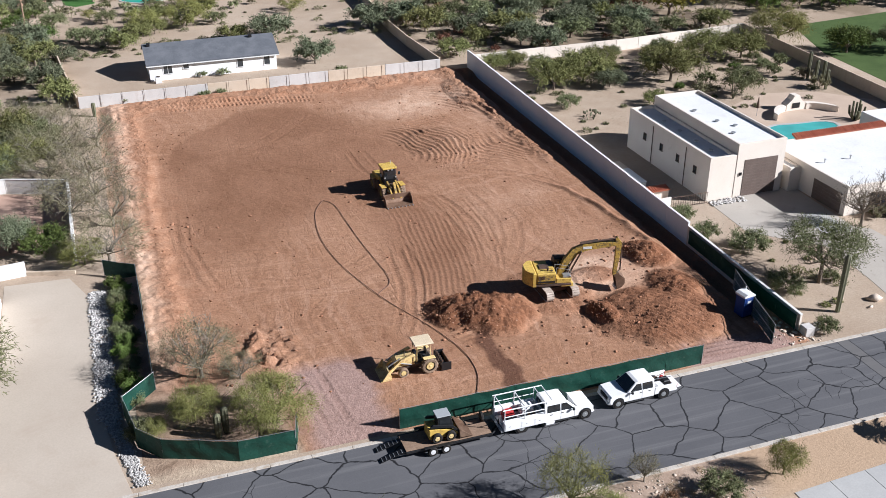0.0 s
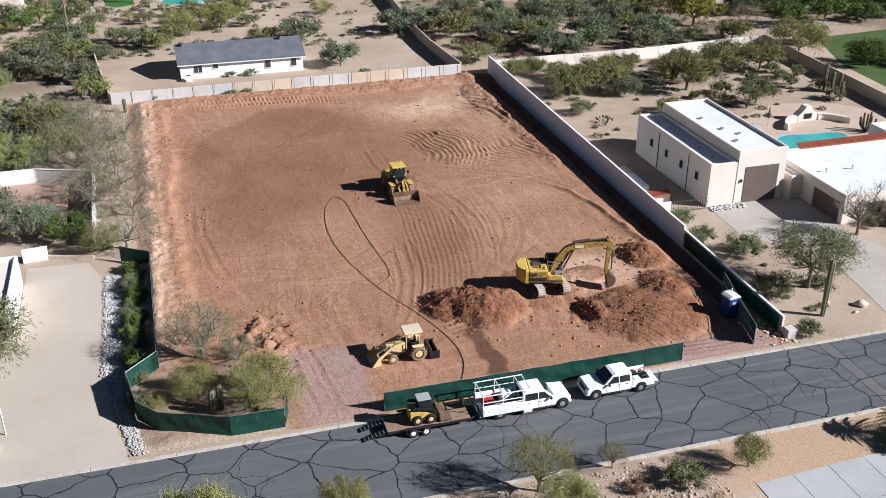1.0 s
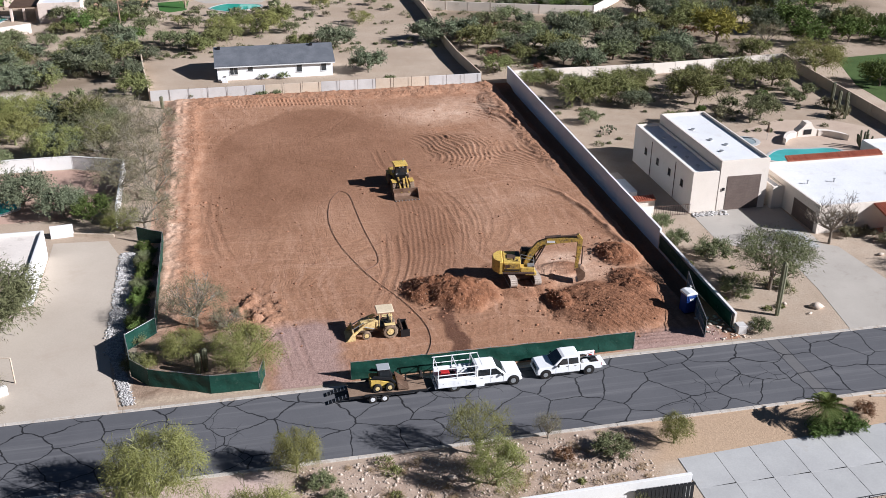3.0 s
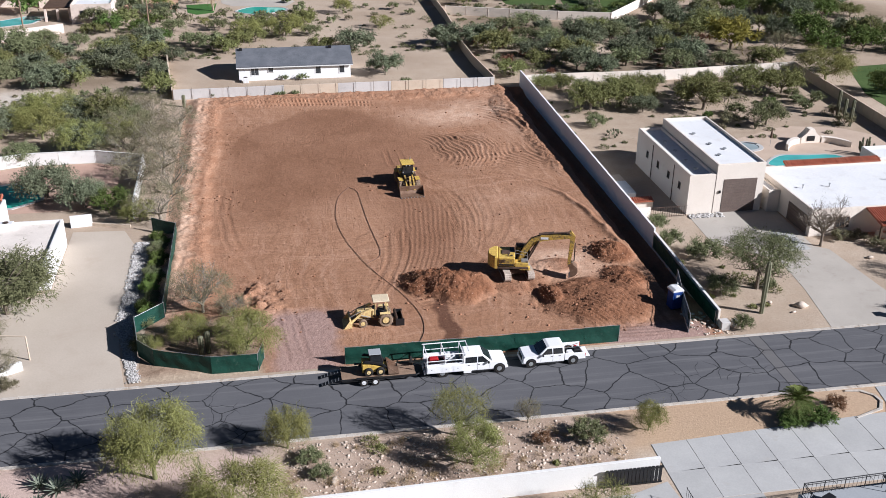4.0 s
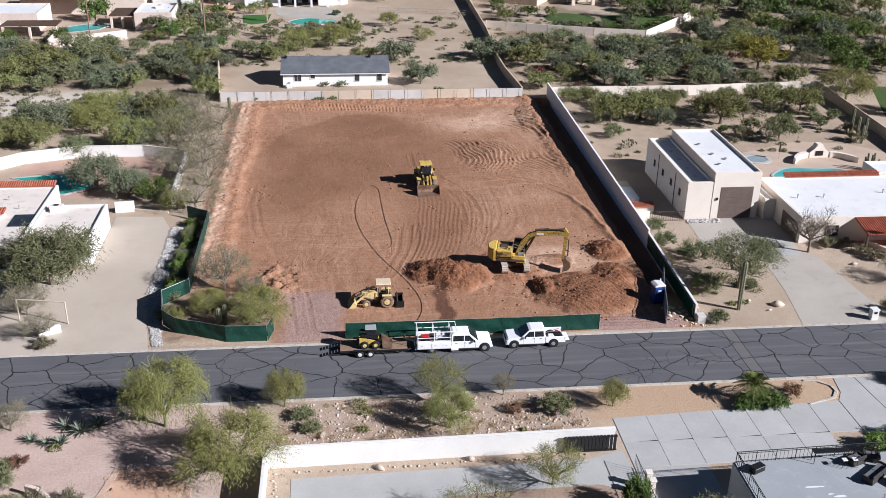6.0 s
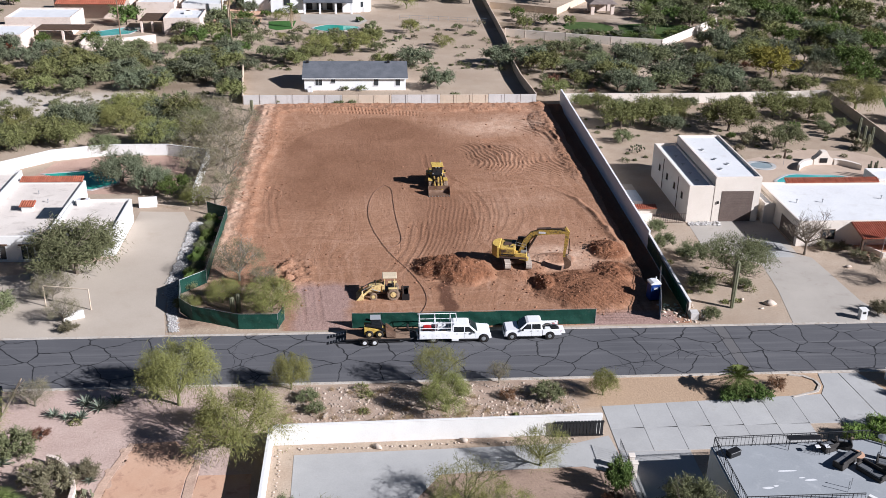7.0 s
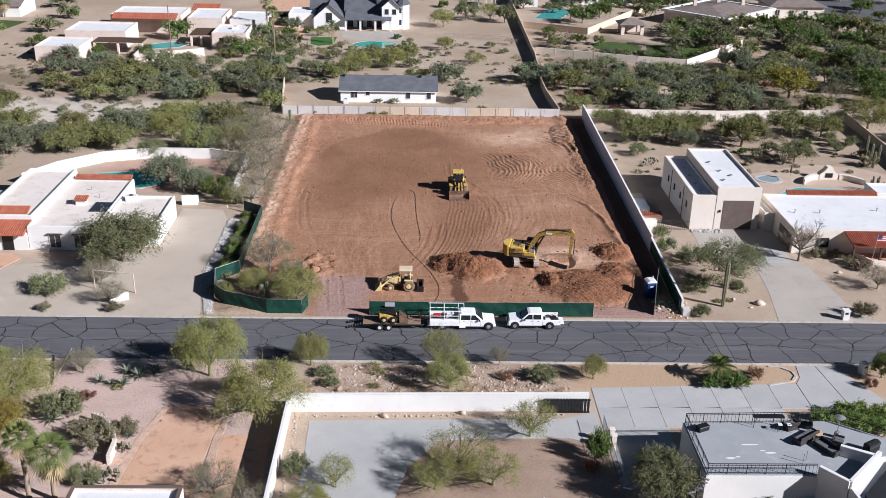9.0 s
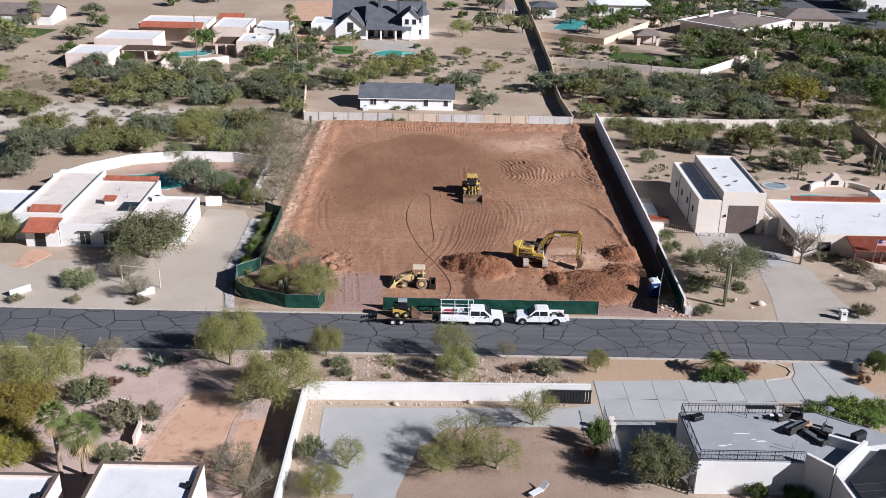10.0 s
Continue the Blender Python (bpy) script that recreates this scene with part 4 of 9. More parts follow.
def wood_mesh(name, rng, paths, r0, start, material, twigs=0, twig_len=0.8, twig_r=0.012, sides=5):
    bm = nb()
    if start > 0.05:
        lean = Vector((rng.uniform(-0.1, 0.1), rng.uniform(-0.1, 0.1), 0))
        tube(bm, (0, 0, -0.05), lean * 0.5 + Vector((0, 0, start * 0.5)), r0 * 1.25, r0, 8)
        tube(bm, lean * 0.5 + Vector((0, 0, start * 0.5)), (0, 0, start + 0.1), r0, r0 * 0.85, 8)
    tips = []
    for pts in paths:
        n = len(pts) - 1
        for j in range(n):
            tube(bm, pts[j], pts[j + 1], max(0.014, r0 * 0.62 * (1 - j / n) ** 0.8), max(0.012, r0 * 0.62 * (1 - (j + 1) / n) ** 0.8), sides, False)
            if j:
                for _ in range(2 if sides > 3 else 1):
                    d = Vector((rng.normal(), rng.normal(), 0.5 + rng.rand())).normalized()
                    e = pts[j] + d * (pts[-1].length * 0.28)
                    tube(bm, pts[j], e, r0 * 0.22, 0.012, min(4, sides), False)
                    tips.append((pts[j], e))
        tips.append((pts[-2], pts[-1]))
    for _ in range(twigs):
        a, b = tips[rng.randint(len(tips))]
        p = a.lerp(b, rng.uniform(0.2, 1.0))
        d = ((b - a).normalized() * 0.7 + Vector((rng.normal(), rng.normal(), rng.normal() * 0.6 + 0.2)) * 0.7).normalized()
        q = p + d * twig_len * rng.uniform(0.4, 1.1)
        tube(bm, p, q, twig_r, twig_r * 0.5, 3, False)
        for _ in range(2 if twigs > 15 else 0):
            d2 = (d + Vector((rng.normal(), rng.normal(), rng.normal())) * 0.55).normalized()
            s = p.lerp(q, rng.uniform(0.4, 1))
            tube(bm, s, s + d2 * twig_len * 0.55 * rng.uniform(0.5, 1.1), twig_r * 0.7, twig_r * 0.4, 3, False)
    return mesh_of(name, bm, material)


def crown_blades(rng, n, radius, height, floor, w, l, droop, lobe=0.34, lobes=20, base=0.48, tall=0.36, core=0.0, per=8, loose=0.45, shell=0.7):
    """A crown of leafy sprays: uneven lobes over a dome, each a tuft of sprays that fan out and hang over at their tips."""
    centres, size = [], []
    for k in range(lobes):
        up = -0.25 + 1.2 * ((k + 0.5) / lobes) ** 0.9
        a = k * 2.39996 + rng.uniform(-0.5, 0.5)
        r = rng.uniform(0.52, 0.80)
        flat = math.sqrt(max(0.0, 1 - min(1.0, up) ** 2))
        centres.append((radius * r * flat * math.cos(a), radius * r * flat * math.sin(a), height * (base + tall * r * up)))
        size.append(radius * lobe * rng.uniform(0.7, 1.35))
    centres, size = np.array(centres), np.array(size)
    sprays = max(30, n // per)
    pick = rng.choice(lobes, sprays, p=size ** 2 / (size ** 2).sum())
    away = unit(centres[pick] - np.array((0, 0, height * 0.35)))
    ax = unit(unit(rng.normal(size=(sprays, 3)) + np.array((0, 0, 0.3))) + away * 0.6)
    start = centres[pick] + ax * (size[pick] * 0.30)[:, None]
    ln = size[pick] * rng.uniform(0.35, 0.85, sprays) * np.where(rng.rand(sprays) < 0.10, 1.45, 1.0)
    bend = unit(ax + rng.normal(size=(sprays, 3)) * 0.4)
    k = np.repeat(np.arange(sprays), per)
    u = rng.uniform(0.0, 1.0, len(k))
    p = start[k] + bend[k] * (ln[k] * u)[:, None]
    p[:, 2] -= droop * ln[k] * u * u * 0.9
    p += rng.normal(size=p.shape) * radius * 0.03
    way = bend[k].copy()
    way[:, 2] -= 1.8 * droop * u
    keep = p[:, 2] > floor
    v, f = leaf_blades(p[keep], unit(way)[keep], ax[k][keep], rng, w, l, loose, shell)
    if core:
        # large blades added unseen inside the lobes to block light and darken crowns
        m = int(n * core)
        j = rng.randint(lobes, size=m)
        d = unit(rng.normal(size=(m, 3)))
        q = centres[j] * np.array([0.85, 0.85, 0.95]) + d * (size[j] * 0.42 * rng.rand(m) ** 0.5)[:, None]
        q = q[q[:, 2] > floor + 0.05]
        o = unit(rng.normal(size=q.shape))
        v2, f2 = leaf_blades(q, o, unit(rng.normal(size=q.shape)), rng, w * (3.0 if droop > 0.5 else 5.0), l * (1.3 if droop > 0.5 else 2.0), loose, shell)
        v, f = np.concatenate([v, v2]), np.concatenate([f, f2 + len(v)])
    return v, f


# kind: leaf, wood, leaves, leaf width, leaf length, droop, limbs, trunk, twigs
KINDS = {
    "mesquite_tree": ("leaf_mesquite", "bark", 11000, 0.050, 0.24, 0.35, 8, 0.20, 50),
    "olive_mesquite": ("leaf_olive", "bark", 10500, 0.050, 0.24, 0.35, 8, 0.20, 50),
    "umbrella_mesquite": ("leaf_olive", "bark", 9500, 0.040, 0.20, 0.2, 8, 0.42, 160),
    "ironwood_tree": ("leaf_ironwood", "bark", 13500, 0.060, 0.20, 0.2, 8, 0.14, 20),
    "paloverde_tree": ("leaf_paloverde", "bark_green", 19000, 0.026, 0.19, 0.6, 9, 0.16, 120),
    "sparse_paloverde": ("leaf_paloverde", "bark_green", 7000, 0.020, 0.26, 0.4, 8, 0.16, 320),
    "yellow_tree": ("leaf_yellow", "bark", 14000, 0.050, 0.22, 0.25, 9, 0.20, 40),
    "green_tree": ("leaf_green", "bark", 10000, 0.070, 0.19, 0.2, 8, 0.18, 10),
    "bare_tree": ("leaf_grey", "twig", 6500, 0.017, 0.34, 0.15, 10, 0.18, 280),
    "leafless_tree": ("leaf_grey", "bark", 260, 0.02, 0.2, 0.1, 9, 0.26, 420),
    "desert_shrub": ("leaf_olive", "twig", 3000, 0.045, 0.18, 0.1, 9, 0.05, 30),
    "grey_shrub": ("leaf_grey", "twig", 3000, 0.045, 0.18, 0.1, 9, 0.05, 30),
    "red_shrub": ("leaf_red", "twig", 3000, 0.040, 0.17, 0.1, 9, 0.05, 30),
    "vine_bush": ("leaf_fresh", "twig", 3600, 0.075, 0.16, 0.2, 9, 0.06, 10),
    "hedge_bush": ("leaf_green", "twig", 4200, 0.075, 0.16, 0.1, 9, 0.06, 10),
}
LABELS = {
    "mesquite_tree": ("feathery olive-green mesquite tree on sandy ground", "tree"),
    "olive_mesquite": ("dusty olive mesquite tree with spreading crown", "tree"),
    "umbrella_mesquite": ("flat-topped thin olive mesquite with bare trunk", "tree"),
    "ironwood_tree": ("dense grey-green ironwood tree with rounded crown", "tree"),
    "paloverde_tree": ("yellow-green palo verde tree with drooping fine twigs", "tree"),
    "sparse_paloverde": ("thin see-through palo verde with few leaves", "tree"),
    "yellow_tree": ("broad yellow-tinged tree with full crown", "tree"),
    "green_tree": ("fresh green leafy tree with full crown", "tree"),
    "bare_tree": ("almost leafless grey tree with fine bare twigs", "bare tree"),
    "leafless_tree": ("leafless dark tree with bare forking branches", "bare tree"),
    "desert_shrub": ("low rounded olive desert shrub on gravel", "shrub"),
    "grey_shrub": ("low rounded grey-green shrub on gravel", "shrub"),
    "red_shrub": ("small red-brown dry shrub on gravel", "shrub"),
    "vine_bush": ("fresh green leafy bush beside a wall", "bush"),
    "hedge_bush": ("dense dark green hedge bush along the fence", "hedge"),
}
made_plants = {}


def plant(kind, x, y, h, r, z=0.0, variants=3):
    """A plant of height h and crown radius r. The first few of a kind are built, later ones are copies."""
    k = int(abs(x * 7.3 + y * 3.1)) % variants
    turn = (x * 53.7 + y * 31.3) % 360
    leaf, wood, count, lw, ll, droop, limbs, trunk, twigs = KINDS[kind]
    H, R = 4.0, 3.2
    low = trunk < 0.1
    if low:
        H, R = 1.6, 1.6
    lab, cat = LABELS[kind]
    level = 0 if y < 31 else 1 if y < 86 else 2 if y < 135 else 3
    many, wide, long_ = ((1.15, 0.95, 0.92), (0.46, 1.4, 1.16), (0.25, 1.84, 1.38), (0.14, 2.55, 1.66))[level]
    count, lw, ll = int(count * many), lw * wide, ll * long_
    twigs = int(twigs * (1.0, 0.4, 0.06, 0.0)[level])
    k = k + 10 * level
    if low and level:
        limbs, twigs = 6, 8
    fit_scale = Matrix.Diagonal((r / R, r / R, h / H, 1))
    if (kind, k) not in made_plants:
        rng = np.random.RandomState(sum(map(ord, kind)) + 17 * k)
        paths = limb_paths(rng, H * 0.92, R * 0.92, limbs, H * trunk if not low else 0.02, 0.38 if not low else 0.3, 0.5, 5 if level < 2 else 3)
        top = thing(kind, lab, cat)
        w = new("trunk", wood_mesh(kind + "_wood", rng, paths, 0.13 if not low else 0.035, H * trunk if not low else 0.0, M[wood], twigs, 0.75 if not low else 0.45, 0.016 if not low else 0.01, 5 if level == 0 and not low else 3))
        w.parent = top
        v, f = crown_blades(rng, count, R, H, H * 0.05 if not low else 0.02, lw, ll, droop, 0.38 if not low else 0.42, (26, 22, 18, 14)[level] if not low else 12, 0.76 if kind == "umbrella_mesquite" else 0.48, 0.18 if kind == "umbrella_mesquite" else 0.36, 0.0 if "bare" in kind or "sparse" in kind or "leafless" in kind else 0.03 if "umbrella" in kind else 0.07 if droop > 0.5 else 0.09, loose=0.3 if droop > 0.5 else 0.5, shell=0.3 if kind == "bare_tree" else 0.9)
        c = new("crown", raw_mesh(kind + "_crown", v, f, M[leaf]))
        c.parent = top
        made_plants[kind, k] = top
        top.matrix_basis = pose(x, y, z, 0, 0, turn) @ fit_scale
        return top
    src = made_plants[kind, k]
    ob = src.copy()
    scene.collection.objects.link(ob)
    ob.matrix_basis = pose(x, y, z, 0, 0, turn) @ fit_scale
    for child in src.children:
        o = child.copy()
        scene.collection.objects.link(o)
        o.parent = ob
    return ob


def saguaro(x, y, h, arms=0, z=0.0):
    top = thing("saguaro_cactus", "ribbed green saguaro cactus column", "cactus", x, y, z)
    def column(bm, pts, r):
        n = 14
        rings = []
        for j, p in enumerate(pts):
            u = j / (len(pts) - 1)
            rr = r * (0.85 + 0.3 * math.sin(u * 2.6)) * (1 if j < len(pts) - 1 else 0.35)
            rings.append([bm.verts.new(Vector(p) + Vector((math.cos(k * math.tau / n), math.sin(k * math.tau / n), 0)) * rr * (1.0 if k % 2 else 0.84)) for k in range(n)])
        for A, B in zip(rings, rings[1:]):
            for k in range(n):
                bm.faces.new((A[k], A[(k + 1) % n], B[(k + 1) % n], B[k]))
        bm.faces.new(rings[-1])
    bm = nb()
    column(bm, [(0, 0, h * u - 0.03) for u in (0, 0.2, 0.4, 0.6, 0.8, 0.95, 1.0)], 0.25)
    part("stem", bm, M["cactus"], top)
    for k in range(arms):
        a = 1.1 + k * 2.4
        c, s, z0 = math.cos(a), math.sin(a), h * (0.45 + 0.12 * k)
        bm = nb()
        column(bm, [(c * 0.2, s * 0.2, z0), (c * 0.45, s * 0.45, z0 + 0.05), (c * 0.6, s * 0.6, z0 + 0.35), (c * 0.62, s * 0.62, z0 + h * 0.2), (c * 0.6, s * 0.6, z0 + h * 0.28)], 0.16)
        part("arm", bm, M["cactus"], top)
    return top


def agave(x, y, r, name="agave", n=26, label="spiky blue-grey agave rosette on gravel", mat="agave", up=0.75):
    rng = np.random.RandomState(int(abs(x * 13 + y * 7)))
    top = thing(name, label, "succulent", x, y, 0)
    for k in range(n):
        a, e = k * 2.39996, up * (0.25 + 0.75 * k / n) * 1.45
        c, s = math.cos(a), math.sin(a)
        ln, w = r * rng.uniform(0.8, 1.1), r * 0.085
        bm = nb()
        rows = []
        for u in (0.0, 0.35, 0.7, 1.0):
            d, z = ln * u * math.cos(e), ln * u * math.sin(e) - 0.12 * r * u * u + 0.03
            ww = w * (1 - u) ** 0.6 * (1.2 if u else 0.8)
            rows.append([bm.verts.new((c * d - s * ww, s * d + c * ww, z + ww * 0.5)), bm.verts.new((c * d, s * d, z)), bm.verts.new((c * d + s * ww, s * d - c * ww, z + ww * 0.5))])
        for A, B in zip(rows, rows[1:]):
            for j in (0, 1):
                bm.faces.new((A[j], A[j + 1], B[j + 1], B[j]))
        part("leaf", bm, M[mat], top)
    return top


def prickly_pear(x, y, r):
    rng = np.random.RandomState(int(abs(x * 11 + y * 5)))
    top = thing("prickly_pear", "clump of flat green prickly pear pads", "cactus", x, y, 0)
    for k in range(22):
        a, d = rng.uniform(0, math.tau), r * rng.uniform(0.05, 0.9)
        z = rng.uniform(0.12, 0.75) * (1 - 0.5 * d / r) * r
        bm = nb()
        bmesh.ops.create_uvsphere(bm, u_segments=8, v_segments=5, radius=1.0, matrix=Matrix.Translation((math.cos(a) * d, math.sin(a) * d, z)) @ Euler((rng.uniform(-0.5, 0.5), rng.uniform(-0.5, 0.5), rng.uniform(0, 3))).to_matrix().to_4x4() @ Matrix.Diagonal((0.16, 0.045, 0.21, 1)))
        part("pad", bm, M["cactus"], top, smooth=True)
    return top


def fan_palm(x, y, h, r, fronds=34, feather=False, z=0.0, name="fan_palm", label="tall fan palm with a shag of dry fronds"):
    rng = np.random.RandomState(int(abs(x * 3 + y * 17)))
    top = thing(name, label, "palm tree", x, y, z, rng.uniform(0, 360))
    bm = nb()
    segs = max(2, int(h / 0.5))
    for k in range(segs):
        tube(bm, (0.03 * math.sin(k), 0, h * k / segs - 0.03), (0.03 * math.sin(k + 1), 0, h * (k + 1) / segs), 0.24 - 0.06 * k / segs, 0.21 - 0.06 * k / segs, 10)
    part("trunk", bm, M["palm_bark"], top)
    for k in range(fronds + fronds // 3):
        dry = k >= fronds
        a = k * 2.39996
        e = rng.uniform(-1.35, -0.8) if dry else 1.35 - 1.75 * k / fronds
        bm = nb()
        d = Vector((math.cos(a) * math.cos(e), math.sin(a) * math.cos(e), math.sin(e)))
        side = Vector((-math.sin(a), math.cos(a), 0))
        nrm = d.cross(side)
        base = Vector((0, 0, h - (0.25 if dry else 0)))
        stem = r * (0.45 if not feather else 0.12)
        tip = base + d * stem
        tube(bm, base, tip, 0.025, 0.018, 4, False)
        if feather:
            n = 16
            prev = base
            for j in range(n):
                u = j / n
                p = base + d * (r * u) + Vector((0, 0, -0.45 * r * u * u))
                for sgn in (-1, 1):
                    q = p + (side * sgn + d * 0.5 + nrm * 0.15).normalized() * r * 0.26 * math.sin(0.35 + 2.5 * u)
                    q.z -= 0.08 * r
                    o = d * 0.035
                    bm.faces.new([bm.verts.new(w) for w in (p - o, q, p + o)])
                tube(bm, prev, p, 0.018, 0.014, 3, False)
                prev = p
        else:
            n = 11
            for j in range(n):
                t = (j / (n - 1) - 0.5) * 2.5
                q = tip + (d * math.cos(t) + side * math.sin(t)).normalized() * r * 0.55 * (1 - 0.12 * abs(t)) + Vector((0, 0, -0.16 * r))
                o = (side * math.cos(t) - d * math.sin(t)) * 0.055
                m = tip.lerp(q, 0.55) + Vector((0, 0, 0.05 * r))
                bm.faces.new([bm.verts.new(w) for w in (tip, m - o, q, m + o)])
        part("dry_frond" if dry else "frond", bm, M["frond_dry" if dry else "leaf_palm"], top)
    return top


def scrub(name, boxes, count, seed, leaf, label, size=0.9, blade=(0.09, 0.26)):
    """Low scattered growth that nobody could count, as one mesh."""
    rng = np.random.RandomState(seed)
    P, O = [], []
    for _ in range(count):
        x0, x1, y0, y1 = boxes[rng.randint(len(boxes))]
        x, y, r = rng.uniform(x0, x1), rng.uniform(y0, y1), 0.35 + size * rng.rand() ** 2
        n = int(70 + 90 * r)
        d = rng.normal(size=(n, 3))
        d /= np.linalg.norm(d, axis=1)[:, None]
        d[:, 2] = np.abs(d[:, 2])
        P.append(np.array((x, y, 0.02)) + d * (r * rng.uniform(0.3, 1, (n, 1)) ** 0.5) * np.array((1, 1, 0.75)))
        O.append(d)
    O = np.concatenate(O)
    v, f = leaf_blades(np.concatenate(P), O, O, rng, *blade)
    tagged(new(name, raw_mesh(name, v, f, M[leaf])), label, "scrub", "", "stuff")


def thicket(kinds, x0, x1, y0, y1, count, seed, r0, r1, gap=0.75):
    """Trees of mixed kinds strewn over a stretch of plan, none too close to another."""
    rng = np.random.RandomState(seed)
    done, tries = [], 0
    while len(done) < count and tries < count * 30:
        tries += 1
        x, y, r = rng.uniform(x0, x1), rng.uniform(y0, y1), rng.uniform(r0, r1)
        clear = all(math.hypot(x - a, y - b) > r * 0.6 + c for a, b, c in ((95.4, 102.2, 6.0), (103.0, 80.1, 6.0), (93.0, 95.0, 3.0)))
        if clear and all(math.hypot(x - a, y - b) > (r + c) * gap for a, b, c in done):
            done.append((x, y, r))
            plant(kinds[rng.randint(len(kinds))], round(x, 1), round(y, 1), round(r * rng.uniform(0.95, 1.3), 2), round(r, 2))

# ---------------------------------------------------------------- boundary walls and fences
def wall_run(name, pts, h, thick, material, label, cap=None, step=0.0, z0=-0.1, panel=0.0, cap_w=0.06, pilaster=True, rise=0.0):
    """A garden wall along plan points, in panels with pilasters where panel is given."""
    top = thing(name, label, "garden wall", kind="structure")
    for a, b in zip(pts, pts[1:]):
        a, b = Vector((*a, 0)), Vector((*b, 0))
        ln, an = (b - a).length, math.atan2(b.y - a.y, b.x - a.x)
        n = max(1, round(ln / panel)) if panel else 1
        for k in range(n):
            u0, u1 = ln * k / n, ln * (k + 1) / n
            hh = h + rise * k / max(1, n - 1) + (step * ((k * 7) % 3 - 1) if step else 0)
            bm = nb()
            box(bm, u0 + (0.012 if panel else 0), u1 - (0.012 if panel else 0), -thick / 2, thick / 2, z0, hh, 0.015)
            p = part("panel", bm, material if not isinstance(material, (list, tuple)) else material[(k * 5 + k // 3) % len(material)], top)
            p.matrix_basis = pose(a.x, a.y, 0, 0, 0, math.degrees(an))
            if cap:
                bm = nb()
                box(bm, u0, u1, -thick / 2 - cap_w / 2, thick / 2 + cap_w / 2, hh + 0.002, hh + 0.07, 0.012)
                c = part("cap", bm, cap, top)
                c.matrix_basis = p.matrix_basis
            if panel and pilaster:
                bm = nb()
                box(bm, u0 - 0.05, u0 + 0.05, -thick / 2 - 0.03, thick / 2 + 0.03, z0, hh + 0.06, 0.01)
                c = part("pilaster", bm, material if not isinstance(material, (list, tuple)) else material[0], top)
                c.matrix_basis = p.matrix_basis
    return top


wall_run("wall_far_boundary", [(-8.5, 84.6), (44.6, 84.9)], 1.65, 0.2, (M["block_grey"], M["block_grey"], M["block_tan"], M["block_grey"], M["block_tan"]), "grey and tan block boundary wall in panels", panel=2.9, pilaster=False)
for k in range(19):
    bm = nb()
    x = -8.5 + k * 2.95
    tube(bm, (x, 84.46, 0), (x, 84.46, 1.95), 0.022, 0.022, 6)
    tagged(new("fence_pole", mesh_of("fence_pole", bm, M["rim_dark"])), "thin dark steel pole in front of block wall", "pole", "poles along the far wall")
wall_run("wall_far_west", [(-8.6, 84.8), (-10.4, 101), (-11.4, 112)], 1.6, 0.2, M["block_tan"], "weathered tan block wall beside shed yard", panel=4.0)
wall_run("wall_far_east", [(44.6, 85.1), (43.8, 99), (43.8, 109), (44.6, 122), (45.2, 135), (45.9, 208), (46.2, 245)], 1.8, 0.2, M["block_tan"], "long tan block wall between the far yards", panel=4.0)
wall_run("wall_east_white", [(48.72, 20.6), (49.08, 84.6)], 2.05, 0.22, M["wall_white"], "tall white painted boundary wall in stepped panels", z0=-0.95, cap=M["wall_white"], panel=4.2, rise=0.58, pilaster=False, cap_w=0.03)
wall_run("wall_east_low", [(48.72, 20.5), (48.36, 2.2)], 1.65, 0.22, M["stucco_cream"], "lower cream boundary wall towards the street", z0=-0.9, cap=M["stucco_white"], panel=4.4)
wall_run("wall_cross_east", [(49.3, 84.7), (75, 84.6), (100.4, 86.4)], 1.85, 0.2, M["stucco_cream"], "cream block wall behind the desert garden", panel=4.2, step=0.03)
wall_run("wall_side_east", [(100.4, 86.2), (99.4, 66), (98.4, 48), (97.5, 36)], 1.8, 0.2, M["block_tan"], "tan block wall between garden and lawn", panel=4.2)
wall_run("wall_garden_far", [(46.1, 140.6), (59.6, 135.6), (69.4, 132.2), (80.2, 129.2)], 1.9, 0.2, M["stucco_cream"], "cream garden wall of the house behind", panel=4.5)
wall_run("wall_garden_far_east", [(80.3, 129.1), (90, 140.4), (101.2, 154.1)], 1.9, 0.2, M["stucco_cream"], "pale garden wall running up the slope", panel=4.5)
wall_run("wall_garden_inner", [(46.4, 174.5), (52.8, 171.7), (62.8, 166.4), (87, 206)], 1.8, 0.2, M["block_tan"], "tan wall round the far pool garden", panel=5)
wall_run("wall_pool_west", [(-42.9, 43.4), (-39.3, 49.4), (-33.6, 54.6), (-26.3, 57.0), (-17.0, 57.0), (-10.4, 54.5), (-10.1, 37.0)], 1.7, 0.2, M["stucco_white"], "white stucco wall round the pool yard", cap=M["stucco_white"], panel=6)
wall_run("wall_gate_west", [(-17.0, 35.3), (-14.6, 35.6)], 1.5, 0.2, M["stucco_white"], "short white wall beside the pool gate")
wall_run("wall_gate_west_low", [(-14.6, 35.6), (-10.2, 34.4)], 0.4, 0.25, M["block_tan"], "low tan wall at the driveway head")
wall_run("wall_street_south", [(5.2, -19.6), (34.0, -19.1)], 1.95, 0.22, M["stucco_white"], "long white stucco wall along the street garden", cap=M["stucco_white"], panel=0)
wall_run("wall_street_side", [(5.2, -19.6), (5.0, -70)], 1.95, 0.22, M["stucco_white"], "white stucco side wall of the courtyard", cap=M["stucco_white"], panel=0)
wall_run("wall_yard_east", [(48.95, 27.6), (51.0, 27.8)], 1.5, 0.2, M["stucco_cream"], "short cream wall beside the side gate")


